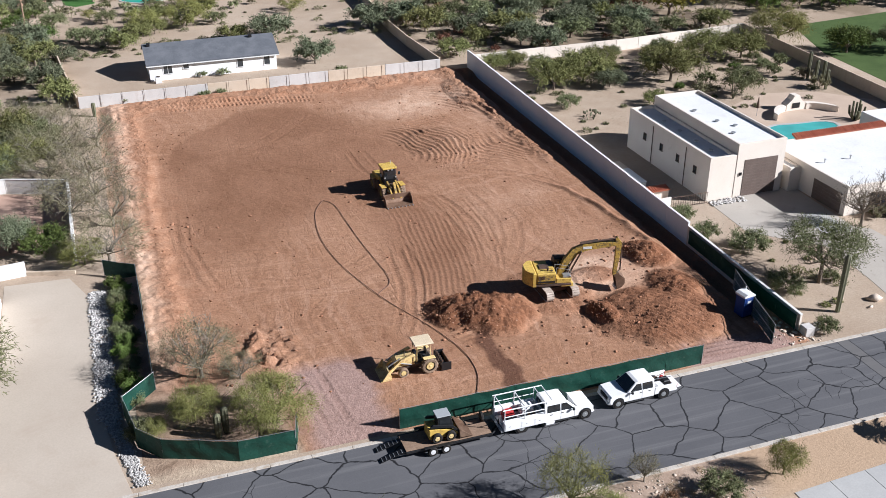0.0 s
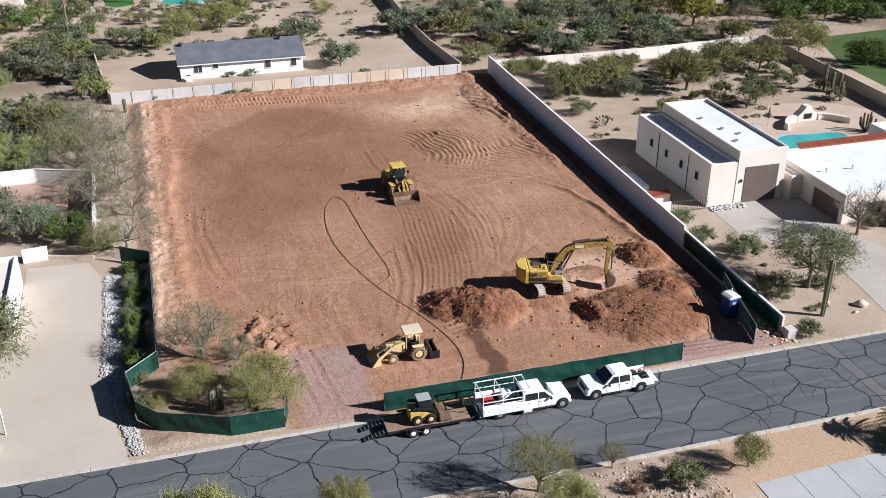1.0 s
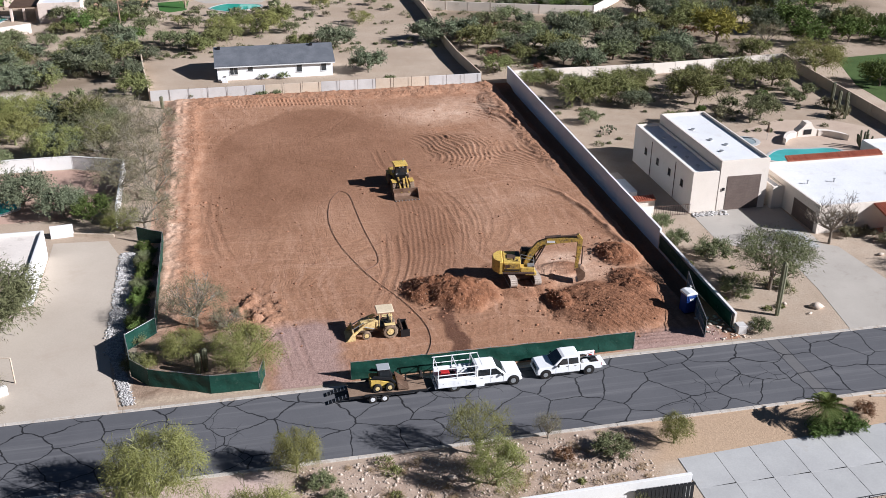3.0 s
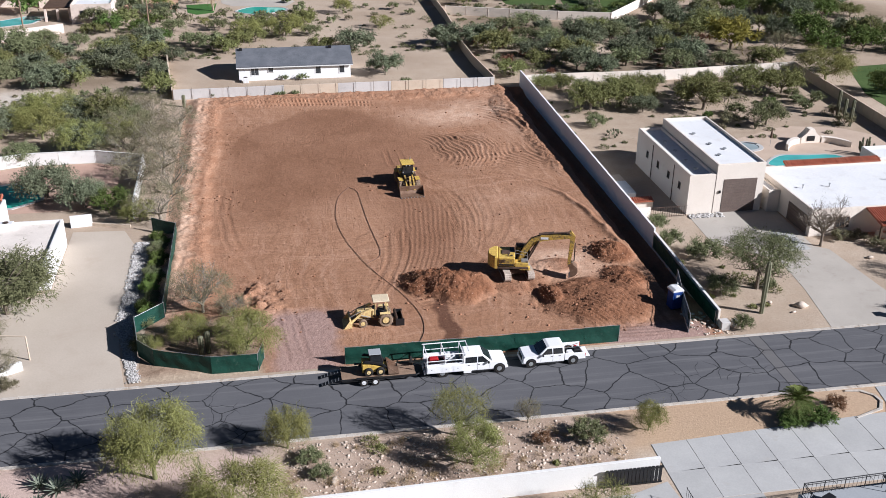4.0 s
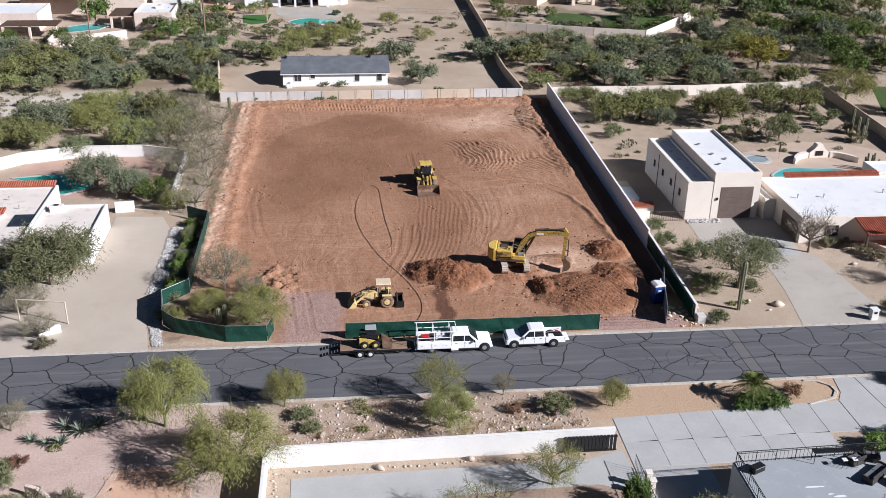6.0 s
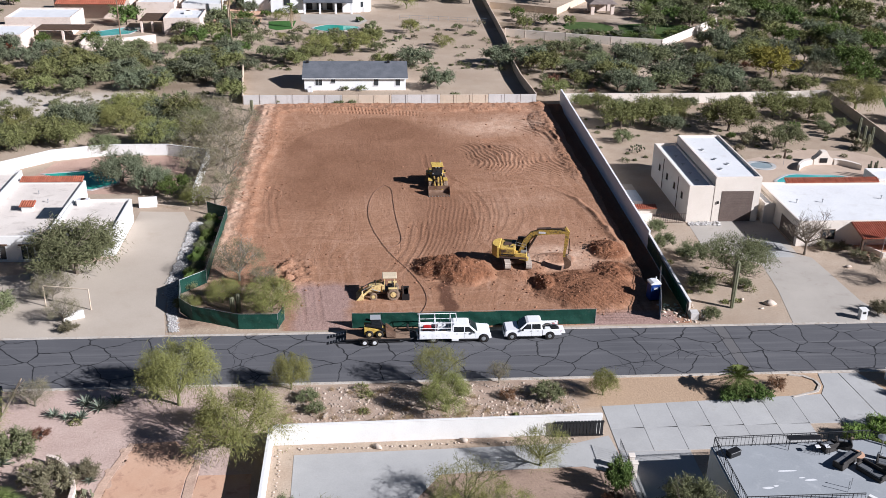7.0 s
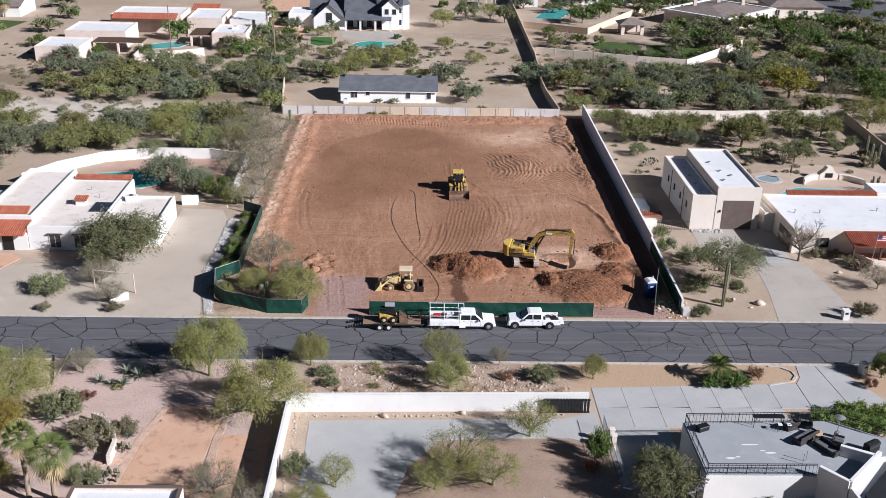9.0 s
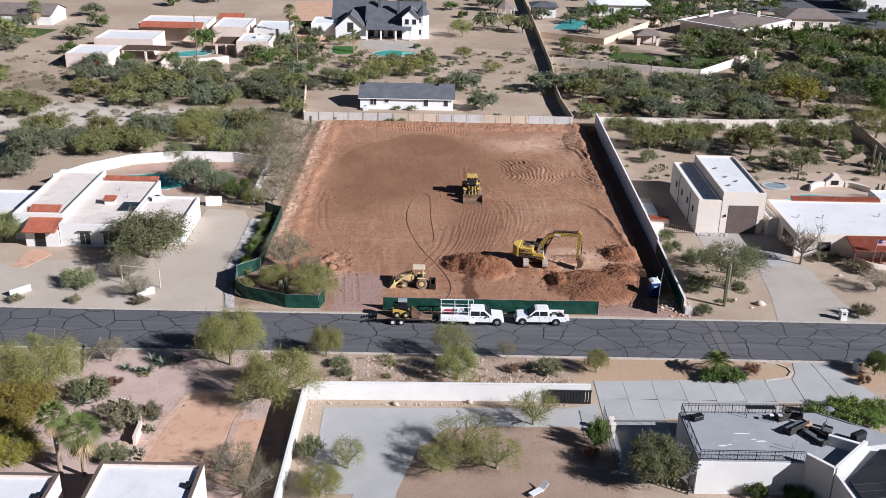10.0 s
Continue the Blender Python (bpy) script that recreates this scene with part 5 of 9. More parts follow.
def screen_fence(pts, h, name, label, span=3.0, sag=0.06):
    """Green wind screen laced to steel posts: a rippled cloth panel between each two posts."""
    top = thing(name, label, "screen fence")
    rng = np.random.RandomState(int(abs(pts[0][0] * 10 + pts[0][1])))
    for a, b in zip(pts, pts[1:]):
        a, b = Vector((*a, 0)), Vector((*b, 0))
        ln = (b - a).length
        n = max(1, round(ln / span))
        nrm = Vector((-(b - a).y, (b - a).x, 0)).normalized()
        for k in range(n):
            p, q = a.lerp(b, k / n), a.lerp(b, (k + 1) / n)
            bm = nb()
            cols, rows, grid = 10, 5, {}
            ph = rng.uniform(0, 6)
            for side in (0, 1):
                for i in range(cols + 1):
                    for j in range(rows + 1):
                        u, v = i / cols, j / rows
                        off = 0.07 * math.sin(u * math.pi) * math.sin(v * math.pi * 0.9 + 0.2) * math.sin(ph) + 0.02 * math.sin(u * 9 + ph * 2 + v * 5) * math.sin(u * 5.3 + ph) + 0.012 * math.sin(v * 9 + u * 4 + ph)
                        z = 0.05 + (h - sag * math.sin(u * math.pi) * (0.6 + 0.6 * math.sin(ph * 2))) * v
                        grid[side, i, j] = bm.verts.new(p.lerp(q, u) + nrm * (off + 0.008 * side) + Vector((0, 0, z)))
                for i in range(cols):
                    for j in range(rows):
                        f = [grid[side, i, j], grid[side, i + 1, j], grid[side, i + 1, j + 1], grid[side, i, j + 1]]
                        bm.faces.new(f if side else f[::-1])
            part("screen_panel", bm, M["green_mesh"], top)
            bm = nb()
            tube(bm, p + nrm * 0.05 + Vector((0, 0, -0.05)), p + nrm * 0.05 + Vector((0, 0, h + 0.12)), 0.03, 0.03, 6)
            tube(bm, p + nrm * 0.05 + Vector((0, 0, h + 0.06)), q + nrm * 0.05 + Vector((0, 0, h + 0.06)), 0.018, 0.018, 5)
            part("post", bm, M["steel"], top)
    bm = nb()
    e = Vector((*pts[-1], 0))
    tube(bm, e + Vector((0, 0, -0.05)), e + Vector((0, 0, h + 0.12)), 0.03, 0.03, 6)
    part("post", bm, M["steel"], top)
    return top


screen_fence([(11.9, 0.72), (24.2, 0.72), (37.7, 0.72)], 1.75, "green_screen_fence", "green mesh wind screen on steel posts along the street", 3.3)
screen_fence([(-7.3, 9.4), (-6.6, 5.0), (-5.0, 3.1), (0.1, 1.0), (4.2, 0.9), (4.7, 2.9)], 1.75, "green_screen_fence", "green mesh wind screen round the planted corner", 2.9)
screen_fence([(-4.75, 12.0), (-4.7, 31.0), (-7.6, 33.0)], 1.7, "green_screen_fence", "green mesh screen along the hedge", 3.2)
screen_fence([(-4.75, 12.0), (-7.3, 9.4)], 1.7, "green_screen_fence", "green mesh screen closing the planted corner", 3.2)
screen_fence([(48.42, 20.0), (48.08, 2.4)], 1.5, "green_screen_fence", "green mesh screen hung before the low wall", 3.0)

# chain-link gate, swung open along the wall
gate = thing("chain_link_gate", "open chain-link gate with steel frame", "gate")
for a, b in (((44.9, 1.2), (46.2, 6.4)), ((46.2, 6.4), (47.4, 10.6))):
    bm = nb()
    a3, b3 = Vector((*a, 0.1)), Vector((*b, 0.1))
    up = Vector((0, 0, 1.9))
    for p, q in ((a3, a3 + up), (b3, b3 + up), (a3, b3), (a3 + up, b3 + up), (a3 + up * 0.5, b3 + up * 0.5)):
        tube(bm, p, q, 0.03, 0.03, 6)
    leafg = part("gate_leaf", bm, M["steel"], gate)
    bm = nb()
    n = 26
    for k in range(n):
        u = k / n
        for s in (0, 1):
            p0, p1 = a3.lerp(b3, u), a3.lerp(b3, min(1, u + 0.35))
            tube(bm, p0 + up * s, p1 + up * (1 - s) * (1 if u < 0.65 else (1 - u) / 0.35), 0.007, 0.007, 3, False)
    part("wire_mesh", bm, M["steel"], leafg)
    bm = nb()
    o = Vector((0.04, -0.01, 0))
    lo, hi = Vector((0, 0, 0.05)), Vector((0, 0, 1.75))
    for q in (o, o * 1.4):
        bm.faces.new([bm.verts.new(w) for w in (a3 + q + lo, b3 + q + lo, b3 + q + hi, a3 + q + hi)])
    part("gate_screen", bm, M["green_mesh"], leafg, "dark green screen on the gate")

# block piers at the end of the low wall
for x, y, s, h in ((48.7, 1.6, 0.9, 0.85), (49.9, 1.9, 0.5, 0.7)):
    bm = nb()
    box(bm, x - s / 2, x + s / 2, y - s / 2, y + s / 2, -0.05, h, 0.03)
    tagged(new("wall_pier", mesh_of("wall_pier", bm, M["block_grey"])), "grey block pier at the end of the wall", "pier")

# ---------------------------------------------------------------- paved surfaces
def slab(name, pts, z, material, label, category="driveway"):
    bm = nb()
    prism(bm, pts, -0.12, z, 0.01)
    return setting(name, bm, material, label, category)


slab("driveway_west", [(-40, -0.05), (-7.3, -0.05), (-8.2, 4.5), (-9.1, 12), (-9.3, 29.5), (-10.8, 33.6), (-16.6, 34.0), (-16.6, 19.5), (-22, 16), (-34, 13.5), (-40, 12)], 0.02, M["drive_sand"], "wide pale rolled-sand driveway")
slab("driveway_east", [(59.2, -0.05), (70.6, -0.05), (69.0, 5), (68.2, 16.5), (66.8, 17.5), (67.4, 28.6), (56.0, 28.6), (55.6, 20.2), (61.2, 14.6), (60.6, 8)], 0.02, M["drive_grey"], "tan aggregate driveway to the garages")
slab("walk_east", [(62.7, 16.7), (66.2, 16.7), (66.0, 21.6), (63.4, 21.8)], 0.035, M["concrete"], "pale concrete path across the driveway", "path")

# broad concrete drive in cast slabs
drive = thing("drive_south", "pale concrete driveway cast in large slabs", "driveway", kind="structure")
for k in range(7):
    x0, x1 = 35.0 + k * 3.05, 35.0 + (k + 1) * 3.05
    for j in range(2):
        ya, yb = (-18.6, -15.0 + 0.16 * k) if j == 0 else (-22.0, -18.63)
        if j == 1 and k == 6:
            continue
        bm = nb()
        prism(bm, [(x0 + 0.014, ya), (x1 - 0.014, ya), (x1 - 0.014, yb + 0.16), (x0 + 0.014, yb)], -0.12, 0.04, 0.012)
        part("slab", bm, M["concrete"], drive)
for pts in ([(56.4, -18.6), (60.3, -18.6), (59.6, -10.2), (57.6, -10.2), (57.2, -12.6), (56.4, -13.9)], [(60.36, -18.6), (64.9, -18.6), (61.6, -10.2), (59.66, -10.2)], [(56.4, -18.65), (66.5, -18.65), (70, -22), (56.4, -22)], [(64.96, -18.6), (66.6, -18.6), (76, -17.0), (76, -15.4), (65.2, -16.8)]):
    bm = nb()
    prism(bm, pts, -0.12, 0.04, 0.012)
    part("slab", bm, M["concrete"], drive)
# courtyard behind the white wall
slab("court_south", [(7.2, -21.2), (31.5, -20.6), (34.6, -19.6), (34.9, -22.3), (34.5, -25.2), (31.5, -23.9), (23.8, -24.1), (19.4, -24.4), (16.6, -28.5), (15.0, -35.0), (14.6, -48), (9.8, -48), (11.3, -35.2), (7.4, -35)], 0.03, M["concrete"], "pale concrete courtyard drive behind the wall")
slab("court_shade", [(35.0, -22.05), (41.2, -22.05), (41.2, -31.5), (35.0, -31.5)], 0.035, M["concrete"], "grey concrete yard beside the terrace building")
slab("drive_red_left", [(-6.4, -18.9), (-3.0, -18.7), (-1.0, -21.5), (-1.4, -24), (-1.6, -33), (-8.3, -34.0), (-7.5, -24.5)], 0.03, M["drive_red"], "terracotta coloured concrete driveway")
slab("drive_red_right", [(-0.4, -23.6), (3.9, -23.6), (4.2, -34.5), (-0.9, -34)], 0.03, M["drive_red"], "terracotta coloured concrete parking bay")
for pts, nm in (([(-6.9, -18.8), (-6.45, -18.95), (-7.55, -24.5), (-8.35, -34), (-9.1, -34), (-8.2, -24.2)], "path_edge_left"), ([(-0.95, -21.4), (-0.5, -21.5), (-0.5, -34), (-1.3, -33.8), (-1.3, -24)], "path_edge_middle")):
    slab(nm, pts, 0.045, M["flagstone"], "rough flagstone edging of the red driveway", "path")
rng = np.random.RandomState(8)
flag = thing("flagstone_path", "irregular flagstone path across the gravel", "path", kind="structure")
for k in range(90):
    u = rng.rand()
    if k < 55:
        x, y = -19.5 + 10.5 * u, -30.2 + 1.6 * u + rng.uniform(-0.75, 0.75)
    else:
        x, y = np.interp(u, [0, 0.35, 1], [-8.9, -7.9, -6.9]) + rng.uniform(-0.35, 0.35), -28.3 + 8.8 * u
    r = rng.uniform(0.25, 0.42)
    bm = nb()
    prism(bm, [(x + math.cos(j * math.tau / 6) * r * rng.uniform(0.75, 1.1), y + math.sin(j * math.tau / 6) * r * rng.uniform(0.75, 1.1)) for j in range(6)], -0.05, 0.03 + 0.002 * (k % 5), 0.01)
    part("flagstone", bm, M["flagstone"], flag)

slab("island_kerb", [(54.6, -10.3), (56.0, -10.5), (56.9, -11.4), (57.0, -12.4), (56.3, -13.5), (53.5, -14.35), (53.4, -14.2), (56.1, -13.3), (56.75, -12.3), (56.65, -11.5), (55.8, -10.75), (54.5, -10.5)], 0.10, M["curb"], "curved concrete kerb round the planted island", "kerb")

# lawns, pools and yards
slab("lawn_east", [(104, 48), (150, 45), (150, 92), (112, 88), (106, 72)], 0.02, M["lawn"], "green mown lawn", "lawn")
slab("lawn_far", [(62, 149), (64.5, 146.6), (69, 145.6), (73, 147.2), (74.6, 151.5), (72.5, 155.6), (68, 157.6), (64, 156.8), (61.8, 153)], 0.02, M["lawn"], "small green garden lawn", "lawn")
slab("lawn_shade", [(72, 141), (84, 137), (93, 149), (88, 157), (76, 154), (75, 147)], 0.024, M["lawn"], "dark green garden lawn under trees", "lawn")
slab("turf_far", [(-10.3, 157), (-3.6, 158), (-4.0, 148.5), (-7.5, 146.8), (-9.6, 149)], 0.03, M["turf"], "bright green putting turf", "lawn")
slab("lawn_far_west", [(-112, 160), (-90, 160), (-88, 172), (-112, 176)], 0.02, M["lawn"], "green lawn of the far west garden", "lawn")
slab("yard_pool_west", [(-36, 40.5), (-17, 40.5), (-11, 42), (-11, 53.6), (-17, 56.6), (-26, 56.6), (-33, 54)], 0.012, surface("pink_gravel", (0.42, 0.275, 0.21), (0.49, 0.335, 0.26), 0.3, 7, 0.95, 0.4, 0.02), "pinkish gravel pool yard", "yard")


def pool(pts, water, label, rim=0.45):
    top = thing("swimming_pool", label, "swimming pool")
    c = Vector((sum(p[0] for p in pts) / len(pts), sum(p[1] for p in pts) / len(pts)))
    outer = [tuple(Vector(p) + (Vector(p) - c).normalized() * rim) for p in pts]
    bm = nb()
    n = len(pts)
    for z, flip in ((0.10, 0),):
        a = [bm.verts.new((*p, z)) for p in pts]
        b = [bm.verts.new((*p, z)) for p in outer]
        lo, li = [bm.verts.new((*p, -0.1)) for p in outer], [bm.verts.new((*p, -0.1)) for p in pts]
        for k in range(n):
            j = (k + 1) % n
            bm.faces.new((a[k], a[j], b[j], b[k]))
            bm.faces.new((b[k], b[j], lo[j], lo[k]))
            bm.faces.new((a[j], a[k], li[k], li[j]))
    part("coping", bm, M["concrete"], top)
    bm = nb()
    prism(bm, pts, -0.1, 0.055)
    part("water", bm, M[water], top)
    return top


def oval(cx, cy, rx, ry, wob=0.15, n=20, ph=0.0):
    return [(cx + rx * math.cos(k * math.tau / n) * (1 + wob * math.sin(2 * k * math.tau / n + ph)), cy + ry * math.sin(k * math.tau / n) * (1 + wob * math.sin(3 * k * math.tau / n + ph))) for k in range(n)]


pool([(-33.4, 48.6), (-26.5, 50.0), (-22.6, 49.6), (-22.0, 44.5), (-25.0, 42.2), (-27.4, 42.6), (-28.2, 45.6)], "pool_green", "kidney pool with deep green water")
pool(oval(79.8, 43.2, 5.2, 2.8, 0.18, 22, 0.6), "pool_blue", "free-form turquoise swimming pool")
pool(oval(74.2, 50.0, 1.7, 1.5, 0.0, 16), "spa_grey", "round spa with pale rim", 0.6)
pool(oval(6.4, 149.4, 4.8, 3.6, 0.15, 22, 1.0), "pool_green", "large free-form pool behind the big house")
pool([(51, 189), (58, 188), (64.5, 204), (57, 206)], "pool_blue", "pale turquoise pool in the far garden")
pool([(-50, 138.5), (-41, 142.5), (-38.5, 149), (-43, 149.5), (-51, 143)], "pool_blue", "pale green pool of the adobe house")
# ---------------------------------------------------------------- houses
def window(parent, x, y, z, w, h, face, frame="trim_white", bars=0):
    """A window on a wall that faces +x, -x, +y or -y: frame, sill and glass."""
    n = {"-y": 0, "+x": 90, "+y": 180, "-x": 270}[face]
    m = pose(x, y, z, 0, 0, n)
    bm = nb()
    t = 0.07
    for x0, x1, z0, z1 in ((-w / 2 - t, w / 2 + t, h, h + t), (-w / 2 - t, -w / 2, 0, h), (w / 2, w / 2 + t, 0, h)):
        box(bm, x0, x1, -0.06, 0.05, z0, z1)
    for k in range(bars):
        xx = -w / 2 + w * (k + 1) / (bars + 1)
        box(bm, xx - 0.025, xx + 0.025, -0.045, 0.04, 0, h)
    win = part("window", bm, M[frame], parent)
    win.matrix_basis = m
    bm = nb()
    box(bm, -w / 2, w / 2, -0.02, 0.05, 0, h)
    part("pane", bm, M["glass"], win)
    bm = nb()
    box(bm, -w / 2 - 0.12, w / 2 + 0.12, -0.10, 0.05, -0.08, 0, 0.01)
    part("sill", bm, M[frame], win)
    return win


def slat_door(parent, x, y, z, w, h, face, material, name="garage_door", rows=9):
    n = {"-y": 0, "+x": 90, "+y": 180, "-x": 270}[face]
    d = part(name, box(nb(), -w / 2, w / 2, -0.02, 0.05, 0, h), M[material], parent)
    d.matrix_basis = pose(x, y, z, 0, 0, n)
    for k in range(rows):
        part("slat", box(nb(), -w / 2, w / 2, -0.045, 0.04, h * k / rows + 0.01, h * (k + 1) / rows - 0.01, 0.008), M[material], d)
    return d


def flat_block(parent, x0, x1, y0, y1, h, wall, roof, parapet=0.35, t=0.28, z0=-0.1):
    """A flat-roofed block: four walls that rise as a parapet, and the roof sheet between them."""
    bm = nb()
    o = [(x0, y0), (x1, y0), (x1, y1), (x0, y1)]
    i = [(x0 + t, y0 + t), (x1 - t, y0 + t), (x1 - t, y1 - t), (x0 + t, y1 - t)]
    top = h + parapet
    lo = [bm.verts.new((*p, z0)) for p in o]
    hi = [bm.verts.new((*p, top)) for p in o]
    ti = [bm.verts.new((*p, top)) for p in i]
    bi = [bm.verts.new((*p, h - 0.25)) for p in i]
    for k in range(4):
        j = (k + 1) % 4
        bm.faces.new((lo[k], lo[j], hi[j], hi[k]))
        bm.faces.new((hi[k], hi[j], ti[j], ti[k]))
        bm.faces.new((ti[k], ti[j], bi[j], bi[k]))
    bmesh.ops.bevel(bm, geom=[e for e in bm.edges if all(v.co.z > top - 0.01 for v in e.verts)], offset=0.04, segments=2, affect="EDGES")
    w = part("wall", bm, M[wall], parent)
    bm = nb()
    box(bm, x0 + t - 0.02, x1 - t + 0.02, y0 + t - 0.02, y1 - t + 0.02, h - 0.2, h)
    r = part("roof", bm, M[roof], parent)
    return w, r


def tile_roof(parent, x0, x1, y0, y1, z_low, z_high, low="-y", gap=0.28, label="barrel clay tile roof"):
    """A lean-to roof of clay tile rows."""
    n = max(2, round((x1 - x0) / gap)) if low in ("-y", "+y") else max(2, round((y1 - y0) / gap))
    bm = nb()
    def pt(u, v, lift):
        if low == "-y":
            return (x0 + (x1 - x0) * u, y0 + (y1 - y0) * v, z_low + (z_high - z_low) * v + lift)
        if low == "+y":
            return (x0 + (x1 - x0) * u, y1 + (y0 - y1) * v, z_low + (z_high - z_low) * v + lift)
        if low == "-x":
            return (x0 + (x1 - x0) * v, y0 + (y1 - y0) * u, z_low + (z_high - z_low) * v + lift)
        return (x1 + (x0 - x1) * v, y0 + (y1 - y0) * u, z_low + (z_high - z_low) * v + lift)
    base = [bm.verts.new(pt(u, v, l)) for u, v, l in ((0, 0, 0), (1, 0, 0), (1, 1, 0), (0, 1, 0), (0, 0, -0.08), (1, 0, -0.08), (1, 1, -0.08), (0, 1, -0.08))]
    for f in ((0, 1, 2, 3), (7, 6, 5, 4), (0, 4, 5, 1), (1, 5, 6, 2), (2, 6, 7, 3), (3, 7, 4, 0)):
        bm.faces.new([base[k] for k in f])
    r = part("tile_roof", bm, M["tile"], parent, label)
    for k in range(n):
        bm = nb()
        prof = [(-0.42, 0.0), (-0.30, 0.09), (0, 0.13), (0.30, 0.09), (0.42, 0.0)]
        A = [bm.verts.new(pt((k + 0.5 + o) / n, -0.02, l + 0.004)) for o, l in prof]
        B = [bm.verts.new(pt((k + 0.5 + o) / n, 1.0, l + 0.004)) for o, l in prof]
        for j in range(4):
            bm.faces.new((A[j], A[j + 1], B[j + 1], B[j]))
        bm.faces.new(A[::-1])
        part("clay_tile", bm, M["tile"], r)
    return r


def gable_house(parent, x0, x1, y0, y1, eave, ridge, wall, roof, along="x", over=0.45, thick=0.16):
    bm = nb()
    if along == "x":
        ym = (y0 + y1) / 2
        prof = [(y0, -0.1), (y1, -0.1), (y1, eave), (ym, ridge), (y0, eave)]
        A = [bm.verts.new((x0, y, z)) for y, z in prof]
        B = [bm.verts.new((x1, y, z)) for y, z in prof]
    else:
        xm = (x0 + x1) / 2
        prof = [(x0, -0.1), (x1, -0.1), (x1, eave), (xm, ridge), (x0, eave)]
        A = [bm.verts.new((x, y0, z)) for x, z in prof]
        B = [bm.verts.new((x, y1, z)) for x, z in prof]
    bm.faces.new(A)
    bm.faces.new(B[::-1])
    for k in range(5):
        bm.faces.new((A[k], B[k], B[(k + 1) % 5], A[(k + 1) % 5]))
    part("wall", bm, M[wall], parent)
    half = ((y1 - y0) if along == "x" else (x1 - x0)) / 2
    slope = (ridge - eave) / half
    for s in (-1, 1):
        bm = nb()
        vs = []
        for dz in (0.02, 0.02 + thick):
            for u in (-1, 1):
                for d in (0, 1):
                    off = (half + over) * d
                    z = ridge - slope * off + dz
                    if along == "x":
                        vs.append(bm.verts.new(((x0 - over) if u < 0 else (x1 + over), (y0 + y1) / 2 + s * off, z)))
                    else:
                        vs.append(bm.verts.new(((x0 + x1) / 2 + s * off, (y0 - over) if u < 0 else (y1 + over), z)))
        for f in ((0, 1, 3, 2), (4, 6, 7, 5), (0, 4, 5, 1), (1, 5, 7, 3), (3, 7, 6, 2), (2, 6, 4, 0)):
            bm.faces.new([vs[k] for k in f])
        part("roof", bm, M[roof], parent)


def vent_pipe(x, y, z, h=0.4, r=0.06):
    bm = nb()
    tube(bm, (x, y, z), (x, y, z + h), r, r, 8)
    tube(bm, (x, y, z + h), (x, y, z + h + 0.08), r * 1.7, r * 1.7, 8)
    return tagged(new("roof_vent", mesh_of("roof_vent", bm, M["steel"])), "small steel vent pipe on a roof", "vent", "roof vents")


def roof_unit(x, y, z, sx=0.8, sy=0.8, sz=0.6, label="pale box-shaped air conditioner on a flat roof"):
    top = thing("air_conditioner", label, "air conditioner", x, y, z)
    bm = nb()
    box(bm, -sx / 2, sx / 2, -sy / 2, sy / 2, 0, sz, 0.03)
    b = part("cabinet", bm, M["white_plastic"], top)
    bm = nb()
    tube(bm, (0, 0, sz), (0, 0, sz + 0.06), min(sx, sy) * 0.36, min(sx, sy) * 0.34, 14)
    part("fan_grille", bm, M["rim_dark"], b)
    return top


# long white shed house behind the far wall
shed = thing("white_cottage", "long low white cottage with grey shingle gable roof", "house")
gable_house(shed, 1.9, 21.0, 93.9, 102.9, 2.55, 4.35, "siding", "shingle", "x", 0.4)
for x, w, h, z, b in ((4.6, 1.25, 1.25, 0.95, 1), (7.3, 0.8, 0.75, 1.45, 0), (15.4, 0.85, 1.35, 0.9, 0), (19.5, 0.85, 1.35, 0.9, 0)):
    window(shed, x, 93.9, z, w, h, "-y", "trim_white", b)
bm = nb()
box(bm, 1.5, 21.4, 93.44, 93.52, 2.25, 2.4)
part("gutter", bm, M["trim_white"], shed)
for x in (2.4, 17.8):
    bm = nb()
    box(bm, x - 0.25, x + 0.25, 97.6, 98.0, 4.3, 4.75, 0.02)
    part("roof_vent_box", bm, M["black_metal"], shed)
roof_unit(3.0, 92.9, 0, 0.9, 0.9, 0.9, "grey air conditioner beside the cottage wall")

# tall garage on the east side
gar = thing("tall_garage", "tall cream stucco garage with white flat roof", "garage")
flat_block(gar, 55.8, 59.2, 28.25, 46.0, 4.75, "stucco_cream", "roof_white", 0.35)
flat_block(gar, 59.2, 65.4, 28.2, 46.1, 6.0, "stucco_cream", "roof_white", 0.3)
slat_door(gar, 62.35, 28.2, 0.05, 4.3, 4.3, "-y", "door_brown", "roller_door", 12)
for y in (31.0, 34.6, 38.2, 42.0):
    window(gar, 55.8, y, 2.4, 0.5, 0.75, "-x", "trim_brown")
for y in (33.0, 40.2):
    bm = nb()
    tube(bm, (55.74, y, 0), (55.74, y, 4.7), 0.05, 0.05, 6)
    part("downpipe", bm, M["trim_brown"], gar)
for x, z in ((59.8, 2.6),):
    bm = nb()
    box(bm, x - 0.12, x + 0.12, 28.05, 28.2, z, z + 0.35, 0.02)
    part("wall_lamp", bm, M["black_metal"], gar)
for x, y in ((61.0, 32.0), (61.5, 36.0), (61.0, 40.0), (62.6, 34.0)):
    vent_pipe(x, y, 6.0, 0.10, 0.16)
for y in (31, 34, 37.5, 41):
    vent_pipe(57.6, y, 4.75, 0.08, 0.16)

